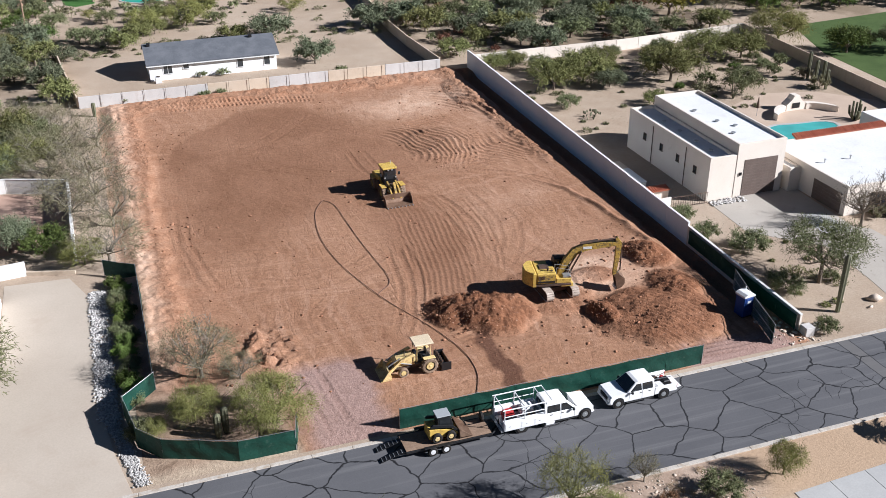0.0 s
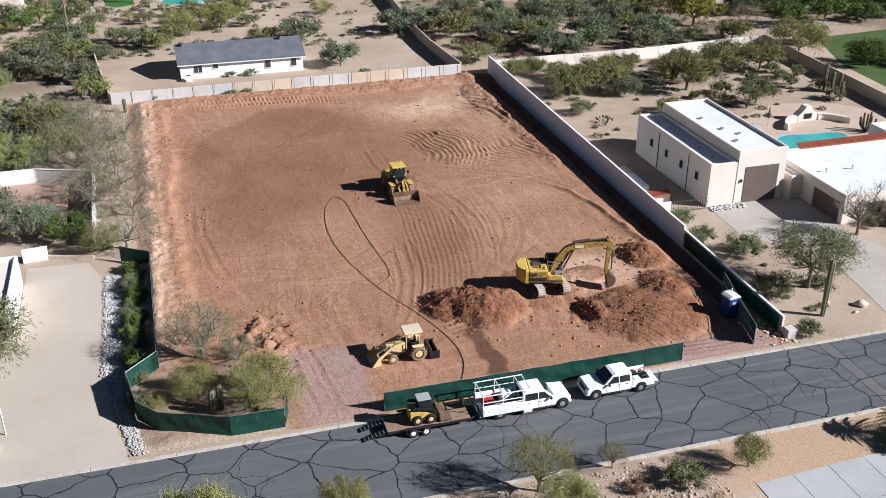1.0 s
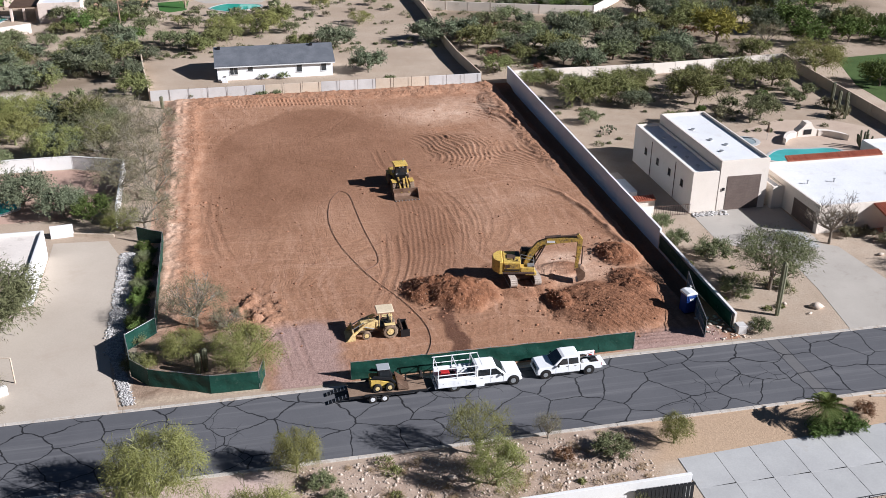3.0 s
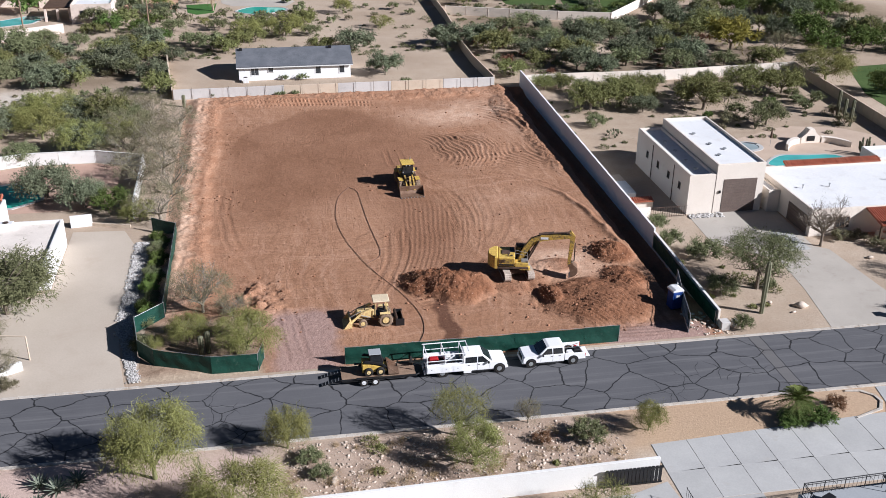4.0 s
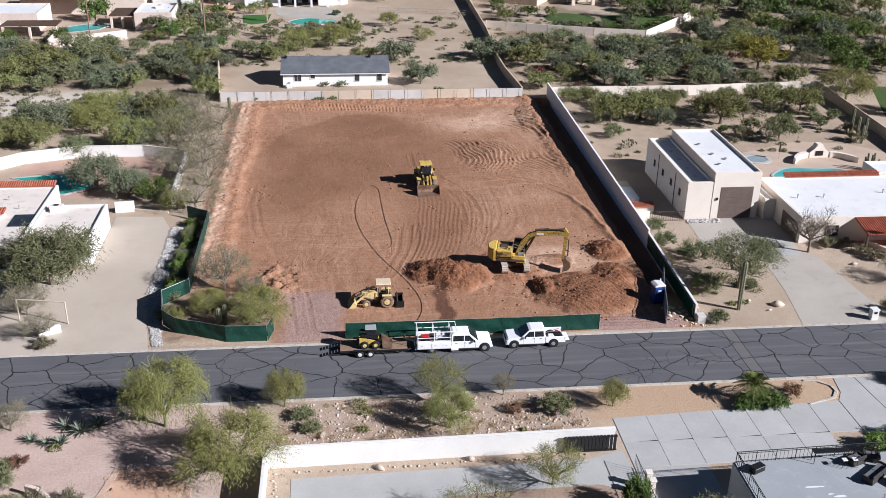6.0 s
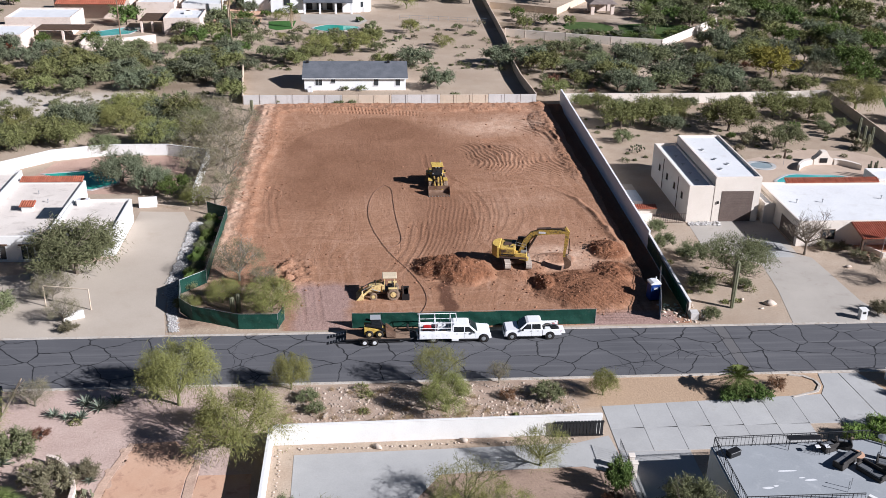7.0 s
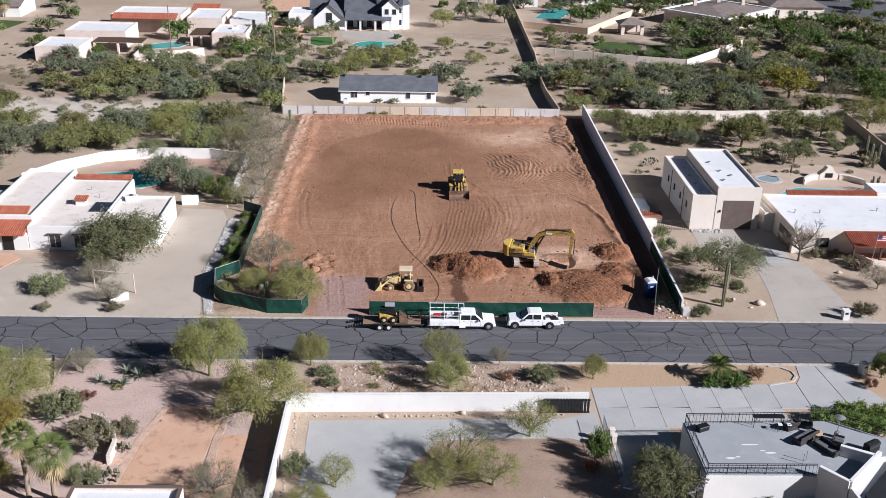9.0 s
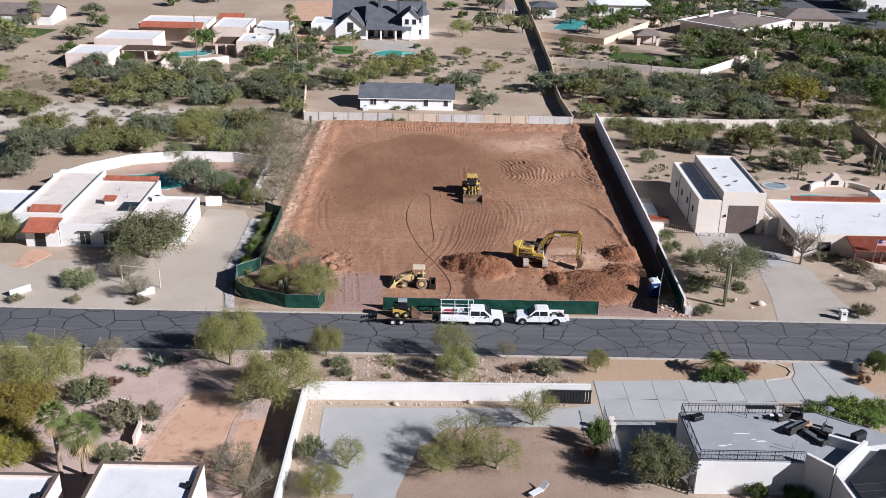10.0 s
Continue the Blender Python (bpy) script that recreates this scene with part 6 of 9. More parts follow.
# low white-roofed house on the east side
eh = thing("east_house", "low cream house with broad white flat roof", "house")
flat_block(eh, 67.5, 112.0, 20.0, 34.0, 3.1, "stucco_cream", "roof_white", 0.28)
flat_block(eh, 66.0, 67.45, 27.6, 33.5, 2.6, "stucco_cream", "roof_white", 0.2)
flat_block(eh, 84.6, 89.5, 34.05, 38.5, 3.4, "stucco_white", "roof_white", 0.25)
slat_door(eh, 67.5, 23.0, 0.03, 4.6, 2.3, "-x", "door_brown", "garage_door", 6)
window(eh, 67.5, 28.3, 1.1, 0.8, 0.9, "-x", "trim_brown")
window(eh, 71.5, 20.0, 1.0, 1.6, 1.2, "-y", "trim_brown", 1)
tile_roof(eh, 74.2, 88.0, 16.4, 19.95, 2.5, 3.2, "-y")
for x in (74.4, 78.0, 81.5, 85.0, 87.8):
    bm = nb()
    box(bm, x - 0.12, x + 0.12, 16.55, 16.79, 0, 2.44, 0.02)
    part("porch_post", bm, M["trim_brown"], eh)
tile_roof(eh, 71.2, 84.5, 33.65, 34.6, 3.40, 3.72, "-y")
for x, y in ((70.0, 27.0), (73.5, 27.0), (82.0, 28.0), (90.0, 26.0)):
    vent_pipe(x, y, 3.1, 0.4, 0.08)
slab("porch_floor", [(75.1, 16.2), (89, 16.2), (89, 21.4), (75.1, 21.4)], 0.06, M["drive_red"], "red tiled porch floor", "porch")
wall_run("wall_porch", [(75.6, 19.2), (77.0, 16.2), (90, 15.4)], 0.7, 0.25, M["stucco_cream"], "low cream wall round the porch")
slab("yard_pool_east", [(70.5, 35.5), (97, 36.5), (97.5, 50), (92, 56), (84, 58), (72.0, 52.5)], 0.015, surface("buff_deck", (0.45, 0.345, 0.265), (0.51, 0.40, 0.31), 0.3, 8, 0.92, 0.3, 0.015), "buff coloured pool deck", "yard")
# outdoor fireplace with curved banks
fp = thing("outdoor_fireplace", "cream stucco outdoor fireplace with curved seat walls", "fireplace")
bm = nb()
profile(bm, [(82.6, -0.05), (85.6, -0.05), (85.6, 0.9), (84.8, 1.5), (84.5, 2.1), (83.7, 2.1), (83.4, 1.5), (82.6, 0.9)], 50.2, 51.4, None, 0.05)
part("hearth", bm, M["stucco_cream"], fp)
bm = nb()
box(bm, 83.5, 84.7, 50.12, 50.25, 0.35, 1.1, 0.03)
part("fire_opening", bm, M["black_metal"], fp)
for sgn, cx in ((-1, 82.4), (1, 85.8)):
    bm = nb()
    arc = [(cx + sgn * 3.2 * k / 7, 50.9 - 2.6 * (k / 7) ** 2) for k in range(8)]
    prism(bm, arc + [(x, y - 0.8) for x, y in arc[::-1]], -0.05, 0.85, 0.05)
    part("seat_wall", bm, M["stucco_cream"], fp)
# side gate of the garage yard
sg = thing("side_gate", "dark steel bar gate between wall and garage", "gate")
for k in range(16):
    bm = nb()
    x = 51.1 + k * 0.3
    tube(bm, (x, 27.8, 0.05), (x, 27.8, 1.4), 0.02, 0.02, 5)
    part("bar", bm, M["rim_dark"], sg)
for z in (0.15, 1.35):
    bm = nb()
    tube(bm, (51.05, 27.8, z), (55.7, 27.8, z), 0.03, 0.03, 6)
    part("rail", bm, M["rim_dark"], sg)
cabn = thing("storage_cabinet", "long pale storage cabinet beside the boundary wall", "cabinet", 50.5, 36.6)
part("body", box(nb(), -0.75, 0.75, -3.2, 3.2, 0, 0.95, 0.03), M["stucco_white"], cabn)
part("lid", box(nb(), -0.8, 0.8, -3.25, 1.0, 0.952, 1.03, 0.02), M["white_plastic"], cabn)
part("tan_lid", box(nb(), -0.8, 0.8, 1.02, 3.25, 0.952, 1.02, 0.02), M["block_tan"], cabn, "tan board lid")
tcw = thing("tile_capped_wall", "low wall with a red clay tile cap", "garden wall")
part("wall_body", box(nb(), 49.5, 52.4, 30.5, 30.9, -0.05, 1.15, 0.02), M["stucco_cream"], tcw)
tile_roof(tcw, 49.5, 52.4, 30.2, 31.2, 1.16, 1.36, "-y", label="red clay tile cap")
rng = np.random.RandomState(12)
tagged(new("river_stones", stones_mesh("river_stones", [(rng.uniform(55.9, 60.2), rng.uniform(26.9, 28.1), 0.05, rng.uniform(0.09, 0.2)) for _ in range(140)], M["stone"], 4)), "bed of pale river stones below the garage wall", "stones", "", "stuff")

# white flat-roofed house on the west side
wh = thing("west_house", "white stucco house with flat roofs and red tile trim", "house")
flat_block(wh, -33.0, -24.1, 18.6, 37.2, 3.0, "stucco_white", "roof_cream", 0.3)
flat_block(wh, -24.05, -16.7, 19.8, 30.6, 2.9, "stucco_white", "roof_cream", 0.3)
flat_block(wh, -39.9, -33.05, 20.6, 39.6, 3.5, "stucco_white", "roof_cream", 0.45)
flat_block(wh, -48.5, -39.95, 24.5, 32.5, 2.7, "stucco_white", "roof_white", 0.3)
flat_block(wh, -60.0, -48.55, 22.0, 30.5, 2.9, "stucco_white", "roof_cream", 0.3)
tile_roof(wh, -37.6, -33.05, 17.2, 20.6, 2.5, 3.3, "-y")
flat_block(wh, -37.6, -33.1, 18.4, 20.55, 2.3, "stucco_white", "roof_cream", 0.05)
bm = nb()
box(bm, -36.3, -34.9, 18.3, 18.45, 0.02, 2.15, 0.02)
part("entrance_door", bm, M["black_metal"], wh, "dark entrance door")
tile_roof(wh, -32.6, -24.4, 36.8, 37.9, 3.32, 3.62, "-y")
tile_roof(wh, -38.4, -34.2, 22.2, 23.8, 3.55, 4.0, "-y", label="inset red tile skirt on flat roof")
bm = nb()
box(bm, -29.4, -28.0, 27.0, 27.9, 2.95, 3.75, 0.03)
ch = part("chimney", bm, M["stucco_white"], wh)
tile_roof(wh, -29.6, -27.8, 26.8, 28.1, 3.75, 4.0, "-y")
bm = nb()
box(bm, -26.9, -24.3, 24.6, 28.0, 2.9, 3.12, 0.02)
part("skylight", bm, M["glass"], wh, "dark skylight panel")
for x in (-29.6, -26.4):
    window(wh, x, 18.6, 0.35, 1.4, 1.7, "-y", "trim_white", 1)
    bm = nb()
    box(bm, x - 0.95, x + 0.95, 18.35, 18.6, 2.15, 2.3)
    part("lintel", bm, M["trim_brown"], wh)
roof_unit(-22.4, 29.3, 2.9, 1.5, 0.9, 0.8)
roof_unit(-38.2, 41.0, 0, 2.0, 1.2, 0.9, "stepped white garden chimney beside the house")
vent_pipe(-29.0, 33.0, 3.0)
vent_pipe(-27.0, 30.0, 3.0)
bm = nb()
prism(bm, [(-37.2, 11.8), (-35.2, 11.0), (-33.2, 15.6), (-34.6, 17.3), (-36.6, 17.3)], -0.1, 0.05, 0.01)
setting("entrance_walk", bm, M["drive_red"], "red tile walk to the entrance", "path")

# adobe houses far to the west
ad = thing("adobe_house", "sprawling pinkish adobe house with white flat roofs", "house")
flat_block(ad, -69.5, -59.5, 125.5, 136.0, 3.2, "stucco_pink", "roof_white", 0.3)
flat_block(ad, -67.5, -53.0, 140.5, 152.0, 3.8, "stucco_pink", "roof_white", 0.35)
flat_block(ad, -32.6, -24.4, 141.5, 152.5, 3.6, "stucco_pink", "roof_white", 0.35)
flat_block(ad, -62.0, -44.0, 160.0, 172.0, 4.2, "stucco_pink", "roof_white", 0.35)
flat_block(ad, -42.0, -33.0, 158.0, 172.0, 4.0, "stucco_pink", "roof_white", 0.35)
flat_block(ad, -31.5, -22.0, 160.0, 172.0, 3.4, "stucco_white", "roof_white", 0.3)
tile_roof(ad, -61.0, -44.5, 156.5, 159.9, 4.1, 5.0, "-y", 0.5)
tile_roof(ad, -43.8, -36.5, 172.2, 176.0, 3.8, 4.8, "-y", 0.5)
for x in (-30.3, -27.0):
    window(ad, x, 141.5, 1.4, 0.9, 1.2, "-y", "trim_brown")
bm = nb()
box(bm, -64.6, -61.0, 125.38, 125.52, 0.6, 2.4)
part("brick_panel", bm, M["tile"], ad, "panel of open brickwork")
for x0, x1, y0, y1 in ((-59.0, -47.5, 134.0, 139.0), (-38.5, -33.0, 144.0, 152.0)):
    bm = nb()
    box(bm, x0, x1, y0, y1, 2.7, 2.95)
    r = part("patio_roof", bm, M["trim_brown"], ad)
    for xx in (x0 + 0.3, (x0 + x1) / 2, x1 - 0.3):
        bm = nb()
        box(bm, xx - 0.25, xx + 0.25, y0 + 0.1, y0 + 0.6, -0.05, 2.7, 0.03)
        part("pillar", bm, M["stucco_pink"], r)
wall_run("wall_adobe", [(-47.6, 136.0), (-47.2, 125.0), (-39.8, 129.8), (-33.0, 133.5)], 1.9, 0.35, M["stucco_pink"], "thick pinkish adobe yard wall")
roof_unit(-28.0, 148.0, 3.6, 1.6, 1.2, 0.7)
slab("yard_red_far", [(-24, 152), (-12, 150), (-14, 230), (-30, 230), (-24, 176)], 0.012, M["drive_red"], "reddish dirt drive beside the adobe house", "yard")
oh = thing("old_house", "white house with brown shingle roof", "house")
gable_house(oh, -112, -92, 178, 190, 3.0, 5.0, "stucco_white", "shingle_brown", "x", 0.5)

# large white house with steep grey roofs
bh = thing("gabled_mansion", "large white house with steep grey shingle gables", "house")
gable_house(bh, -10.6, -2.4, 168.0, 177.0, 3.0, 6.5, "siding", "shingle", "y", 0.5)
gable_house(bh, -12.0, -2.5, 177.6, 190.0, 4.2, 9.4, "siding", "shingle", "x", 0.6)
gable_house(bh, -2.3, 13.5, 171.5, 185.0, 3.4, 8.6, "siding", "shingle", "x", 0.5)
gable_house(bh, 7.6, 12.2, 168.5, 176.0, 6.0, 8.0, "siding", "shingle", "y", 0.4)
flat_block(bh, -17.5, -10.7, 170.0, 180.0, 3.4, "siding", "roof_white", 0.3)
bm = nb()
vs = [bm.verts.new(p) for p in ((-2.3, 166.2, 3.0), (10.2, 166.2, 3.0), (10.2, 172.4, 4.4), (-2.3, 172.4, 4.4), (-2.3, 166.2, 2.8), (10.2, 166.2, 2.8), (10.2, 172.4, 4.2), (-2.3, 172.4, 4.2))]
for f in ((0, 1, 2, 3), (7, 6, 5, 4), (0, 4, 5, 1), (1, 5, 6, 2), (2, 6, 7, 3), (3, 7, 4, 0)):
    bm.faces.new([vs[k] for k in f])
pr = part("porch_roof", bm, M["shingle"], bh)
for x in (-2.0, 1.9, 5.9, 9.9):
    bm = nb()
    box(bm, x - 0.25, x + 0.25, 166.4, 166.9, 0, 2.85, 0.03)
    part("porch_column", bm, M["trim_white"], pr)
bm = nb()
tube(bm, (13.2, 171.0, 0), (13.2, 171.0, 6.6), 1.7, 1.7, 8)
tw = part("turret", bm, M["siding"], bh)
bm = nb()
tube(bm, (13.2, 171.0, 6.6), (13.2, 171.0, 9.2), 2.1, 0.05, 8)
part("turret_roof", bm, M["shingle"], tw)
for z in (1.2, 4.4):
    window(bh, 12.4, 169.4, z, 0.9, 1.4, "-y", "trim_white")
for x in (8.9, 10.9):
    window(bh, x, 168.5, 4.2, 0.9, 1.2, "-y", "trim_brown")
window(bh, -6.5, 168.0, 1.9, 1.5, 2.4, "-y", "trim_brown", 1)
for x in (-1.0, 1.6, 4.2, 6.6):
    slat_door(bh, x, 171.5, 0.1, 1.5, 2.2, "-y", "black_metal", "glass_door", 2)
for x, y in ((1.0, 176.5), (6.4, 174.5)):
    bm = nb()
    box(bm, x - 0.45, x + 0.45, y - 0.4, y + 0.4, 5, 10.0, 0.03)
    box(bm, x - 0.55, x + 0.55, y - 0.5, y + 0.5, 9.6, 9.8, 0.02)
    part("chimney", bm, M["shingle"], bh)
slab("patio_mansion", [(-3, 166), (12, 166), (14, 158), (12, 153.5), (0, 154.5), (-2.5, 158)], 0.018, M["drive_grey"], "grey-buff paved patio round the pool", "patio")
rf = thing("rail_fence", "thin pale rail fence across the sandy slope", "fence")
for k in range(9):
    a, b = Vector((22 + k * 2.4, 160 - k * 0.45, 0)), Vector((24.4 + k * 2.4, 159.55 - k * 0.45, 0))
    part("post", tube(nb(), a - Vector((0, 0, 0.05)), a + Vector((0, 0, 1.2)), 0.05, 0.05, 6), M["steel"], rf)
    for h in (0.5, 1.1):
        part("rail", tube(nb(), a + Vector((0, 0, h)), b + Vector((0, 0, h)), 0.03, 0.03, 5), M["steel"], rf)
gz_thing = thing("garden_gazebo", "small white garden gazebo with dark pointed roof", "gazebo", 38.0, 210.0)
bm = nb()
tube(bm, (0, 0, 2.6), (0, 0, 5.2), 3.6, 0.1, 8)
part("roof", bm, M["shingle_brown"], gz_thing)
for k in range(8):
    bm = nb()
    tube(bm, (3 * math.cos(k * 0.785), 3 * math.sin(k * 0.785), -0.05), (3 * math.cos(k * 0.785), 3 * math.sin(k * 0.785), 2.7), 0.12, 0.12, 6)
    part("post", bm, M["trim_white"], gz_thing)

# pavilion and houses in the far east gardens
pv = thing("garden_pavilion", "small tan pavilion with brown hip roof", "pavilion", 75.0, 169.4)
for sx in (-1, 1):
    for sy in (-1, 1):
        bm = nb()
        box(bm, sx * 2.6 - 0.45, sx * 2.6 + 0.45, sy * 2.2 - 0.45, sy * 2.2 + 0.45, -0.05, 2.8, 0.03)
        part("pillar", bm, M["stucco_pink"], pv)
bm = nb()
A = [bm.verts.new(p) for p in ((-3.8, -3.3, 2.75), (3.8, -3.3, 2.75), (3.8, 3.3, 2.75), (-3.8, 3.3, 2.75))]
B = [bm.verts.new(p) for p in ((-0.8, 0, 4.2), (0.8, 0, 4.2))]
for f in ((A[0], A[1], B[1], B[0]), (A[1], A[2], B[1]), (A[2], A[3], B[0], B[1]), (A[3], A[0], B[0]), tuple(A[::-1])):
    bm.faces.new(f)
part("roof", bm, M["shingle_brown"], pv)
bm = nb()
box(bm, -2.6, 2.6, 1.9, 2.3, -0.05, 2.7)
part("back_wall", bm, M["stucco_pink"], pv)


def hip_house(name, label, x0, x1, y0, y1, h, ridge, wall, roof, place=(0, 0, 0), fascia=""):
    top = thing(name, label, "house", place[0], place[1], 0, place[2])
    flat_block(top, x0, x1, y0, y1, h - 0.3, wall, roof, 0.0)
    bm = nb()
    o, d = 0.7, min(x1 - x0, y1 - y0) * 0.42
    A = [bm.verts.new(p) for p in ((x0 - o, y0 - o, h), (x1 + o, y0 - o, h), (x1 + o, y1 + o, h), (x0 - o, y1 + o, h))]
    L = [bm.verts.new((x, y, h - 0.22)) for x, y in ((x0 - o, y0 - o), (x1 + o, y0 - o), (x1 + o, y1 + o), (x0 - o, y1 + o))]
    ym = (y0 + y1) / 2
    B = [bm.verts.new((x0 + d, ym, ridge)), bm.verts.new((x1 - d, ym, ridge))]
    for f in ((A[0], A[1], B[1], B[0]), (A[1], A[2], B[1]), (A[2], A[3], B[0], B[1]), (A[3], A[0], B[0])):
        bm.faces.new(f)
    for k in range(4):
        j = (k + 1) % 4
        bm.faces.new((L[k], L[j], A[j], A[k]))
    bm.faces.new(L[::-1])
    part("roof", bm, M[roof], top)
    if fascia:
        bm = nb()
        for a0, a1, b0, b1 in ((x0 - o - 0.06, x1 + o + 0.06, y0 - o - 0.06, y0 - o + 0.9), (x0 - o - 0.06, x1 + o + 0.06, y1 + o - 0.9, y1 + o + 0.06), (x0 - o - 0.06, x0 - o + 0.9, y0 - o + 0.904, y1 + o - 0.904), (x1 + o - 0.9, x1 + o + 0.06, y0 - o + 0.904, y1 + o - 0.904)):
            box(bm, a0, a1, b0, b1, h - 0.3, h + 0.38, 0.02)
        part("fascia", bm, M[fascia], top, "broad white eave band")
    k = x0 + 2.0
    while k < x1 - 1.5:
        window(top, k, y0, 1.0, 1.4, 1.4, "-y", "trim_white", 1)
        k += 4.2
    return top


hip_house("brown_roof_house", "wide house with white fascia and brown roof", -13, 13, -10, 10, 3.4, 4.9, "stucco_pink", "shingle_brown", (104.5, 189.5, 44), "stucco_white")
for bx0, by0 in ((98.0, 192.0), (106.0, 196.0), (112.0, 192.0)):
    bm = nb()
    box(bm, bx0 - 0.5, bx0 + 0.5, by0 - 0.4, by0 + 0.4, 3.0, 5.9, 0.04)
    tagged(new("roof_chimney", mesh_of("roof_chimney", bm, M["stucco_pink"])), "pinkish stucco chimney on the brown roof", "chimney", "chimneys of the brown-roofed house")
slab("lane_far", [(118, 236), (134, 222), (143, 208), (150, 190), (240, 190), (240, 270), (150, 262)], 0.02, M["asphalt"], "dark asphalt lane between far houses", "road")
hip_house("far_stucco_house", "tall pale stucco house with dark windows beyond the lane", 158, 186, 233, 250, 6.4, 7.6, "stucco_white", "roof_white")
hip_house("far_white_house", "white house with pale roof in the distance", 66, 84, 214, 226, 3.6, 5.4, "stucco_white", "roof_white")
hip_house("far_dark_house", "dark-roofed house among trees in the distance", 122, 138, 196, 208, 3.6, 5.6, "stucco_cream", "shingle_brown")
hip_house("far_garden_house", "white garden house beside the far pool", 46.8, 54, 208, 216, 3.4, 4.6, "stucco_white", "shingle")

# houses at the near west side
for x0, x1, y0, y1 in ((-9.9, -1.2, -56, -36.0), (-24.0, -12.8, -56, -37.8)):
    nh = thing("near_house", "cream house with bright white flat roof", "house", group="near flat-roofed houses")
    flat_block(nh, x0, x1, y0, y1, 3.2, "stucco_pink", "roof_white", 0.3)
    for a0, a1, b0, b1 in ((x0 - 0.04, x1 + 0.04, y1 - 0.3, y1 + 0.04), (x0 - 0.04, x0 + 0.3, y0, y1 - 0.31), (x1 - 0.3, x1 + 0.04, y0, y1 - 0.31)):
        part("coping", box(nb(), a0, a1, b0, b1, 3.503, 3.57, 0.015), M["door_brown"], nh, "brown parapet coping")
    bm = nb()
    box(bm, x1 - 0.9, x1 - 0.5, y1 - 3.2, y1 - 2.6, 3.15, 3.6, 0.03)
    part("roof_box", bm, M["black_metal"], nh)
# curved retaining wall
cw = thing("curved_wall", "curved terracotta stucco garden wall", "garden wall")
bm = nb()
pts = [(-13.0, -21.4), (-12.0, -21.9), (-11.0, -22.9), (-10.2, -24.3), (-9.7, -26.0), (-9.6, -28.3)]
for a, b in zip(pts, pts[1:]):
    d = Vector(b) - Vector(a)
    n = Vector((-d.y, d.x)).normalized() * 0.16
    prism(bm, [(a[0] + n.x, a[1] + n.y), (b[0] + n.x, b[1] + n.y), (b[0] - n.x, b[1] - n.y), (a[0] - n.x, a[1] - n.y)], -0.05, 0.95)
part("wall_body", bm, M["stucco_pink"], cw)

# terrace building at the near east side
tb = thing("terrace_building", "white stucco building with a grey roof terrace", "house")
bm = nb()
TERR = [(41.2, -34.2), (50.6, -34.2), (52.2, -36.2), (56.3, -32.1), (61.5, -31.0), (58.6, -28.6), (54.6, -25.9), (41.2, -26.3)]
prism(bm, TERR, -0.1, 3.35)
part("wall", bm, M["stucco_white"], tb)
bm = nb()
prism(bm, [(x + (0.1 if x < 45 else -0.1), y + (0.1 if y < -30 else -0.1)) for x, y in TERR], 3.36, 3.45)
part("terrace_floor", bm, M["deck_grey"], tb)


def railing(pts, z, name="railing", gap=0.32):
    rl = part(name, tube(nb(), (*pts[0], z + 1.0), (*pts[1], z + 1.0), 0.03, 0.03, 6), M["black_metal"], tb)
    for a, b in zip(pts, pts[1:]):
        a, b = Vector((*a, z)), Vector((*b, z))
        for h in (0.98, 0.12, 0.84):
            bm = nb()
            tube(bm, a + Vector((0, 0, h)), b + Vector((0, 0, h)), 0.025, 0.025, 5)
            part("rail", bm, M["black_metal"], rl)
        n = int((b - a).length / gap)
        for k in range(n + 1):
            p = a.lerp(b, k / n)
            bm = nb()
            r = 0.035 if k % 5 == 0 else 0.014
            tube(bm, p, p + Vector((0, 0, 1.0)), r, r, 5)
            part("baluster", bm, M["black_metal"], rl)
    return rl


railing([(41.35, -34.0), (41.35, -26.5)], 3.45)
railing([(41.35, -26.5), (54.5, -26.1)], 3.45)
railing([(54.5, -26.1), (58.3, -28.7)], 3.45)
railing([(41.35, -34.0), (50.4, -34.0)], 3.45)
# house wing with a dark standing-seam roof
bm = nb()
prism(bm, [(52.25, -36.3), (56.4, -32.2), (61.6, -31.1), (72, -31), (72, -60), (53.9, -60)], -0.1, 3.9)
part("wing_wall", bm, M["stucco_white"], tb)
bm = nb()
vs = [bm.verts.new(p) for p in ((52.9, -37.6, 4.1), (57.2, -33.2, 4.3), (74, -36, 6.6), (74, -62, 6.6), (54.6, -60, 4.1))]
lo = [bm.verts.new(v.co - Vector((0, 0, 0.2))) for v in vs]
bm.faces.new(vs)
bm.faces.new(lo[::-1])
for k in range(5):
    bm.faces.new((lo[k], lo[(k + 1) % 5], vs[(k + 1) % 5], vs[k]))
mr = part("metal_roof", bm, M["metal_roof"], tb, "dark standing-seam metal roof")
for k in range(14):
    bm = nb()
    y = -38.2 - k * 0.95
    tube(bm, (52.98 + k * 0.075, y, 4.12), (73.5, y - 0.6, 6.58), 0.035, 0.035, 4)
    part("seam", bm, M["metal_roof"], mr)
for a, b in (((52.2, -36.3), (56.4, -32.1)), ((50.5, -34.2), (52.2, -36.3)), ((53.4, -31.2), (55.8, -32.6))):
    d = (Vector(b) - Vector(a)).normalized()
    n = Vector((-d.y, d.x)) * 0.18
    bm = nb()
    prism(bm, [(a[0] + n.x, a[1] + n.y), (b[0] + n.x, b[1] + n.y), (b[0] - n.x, b[1] - n.y), (a[0] - n.x, a[1] - n.y)], 3.3, 4.45, 0.03)
    part("parapet", bm, M["stucco_white"], tb)
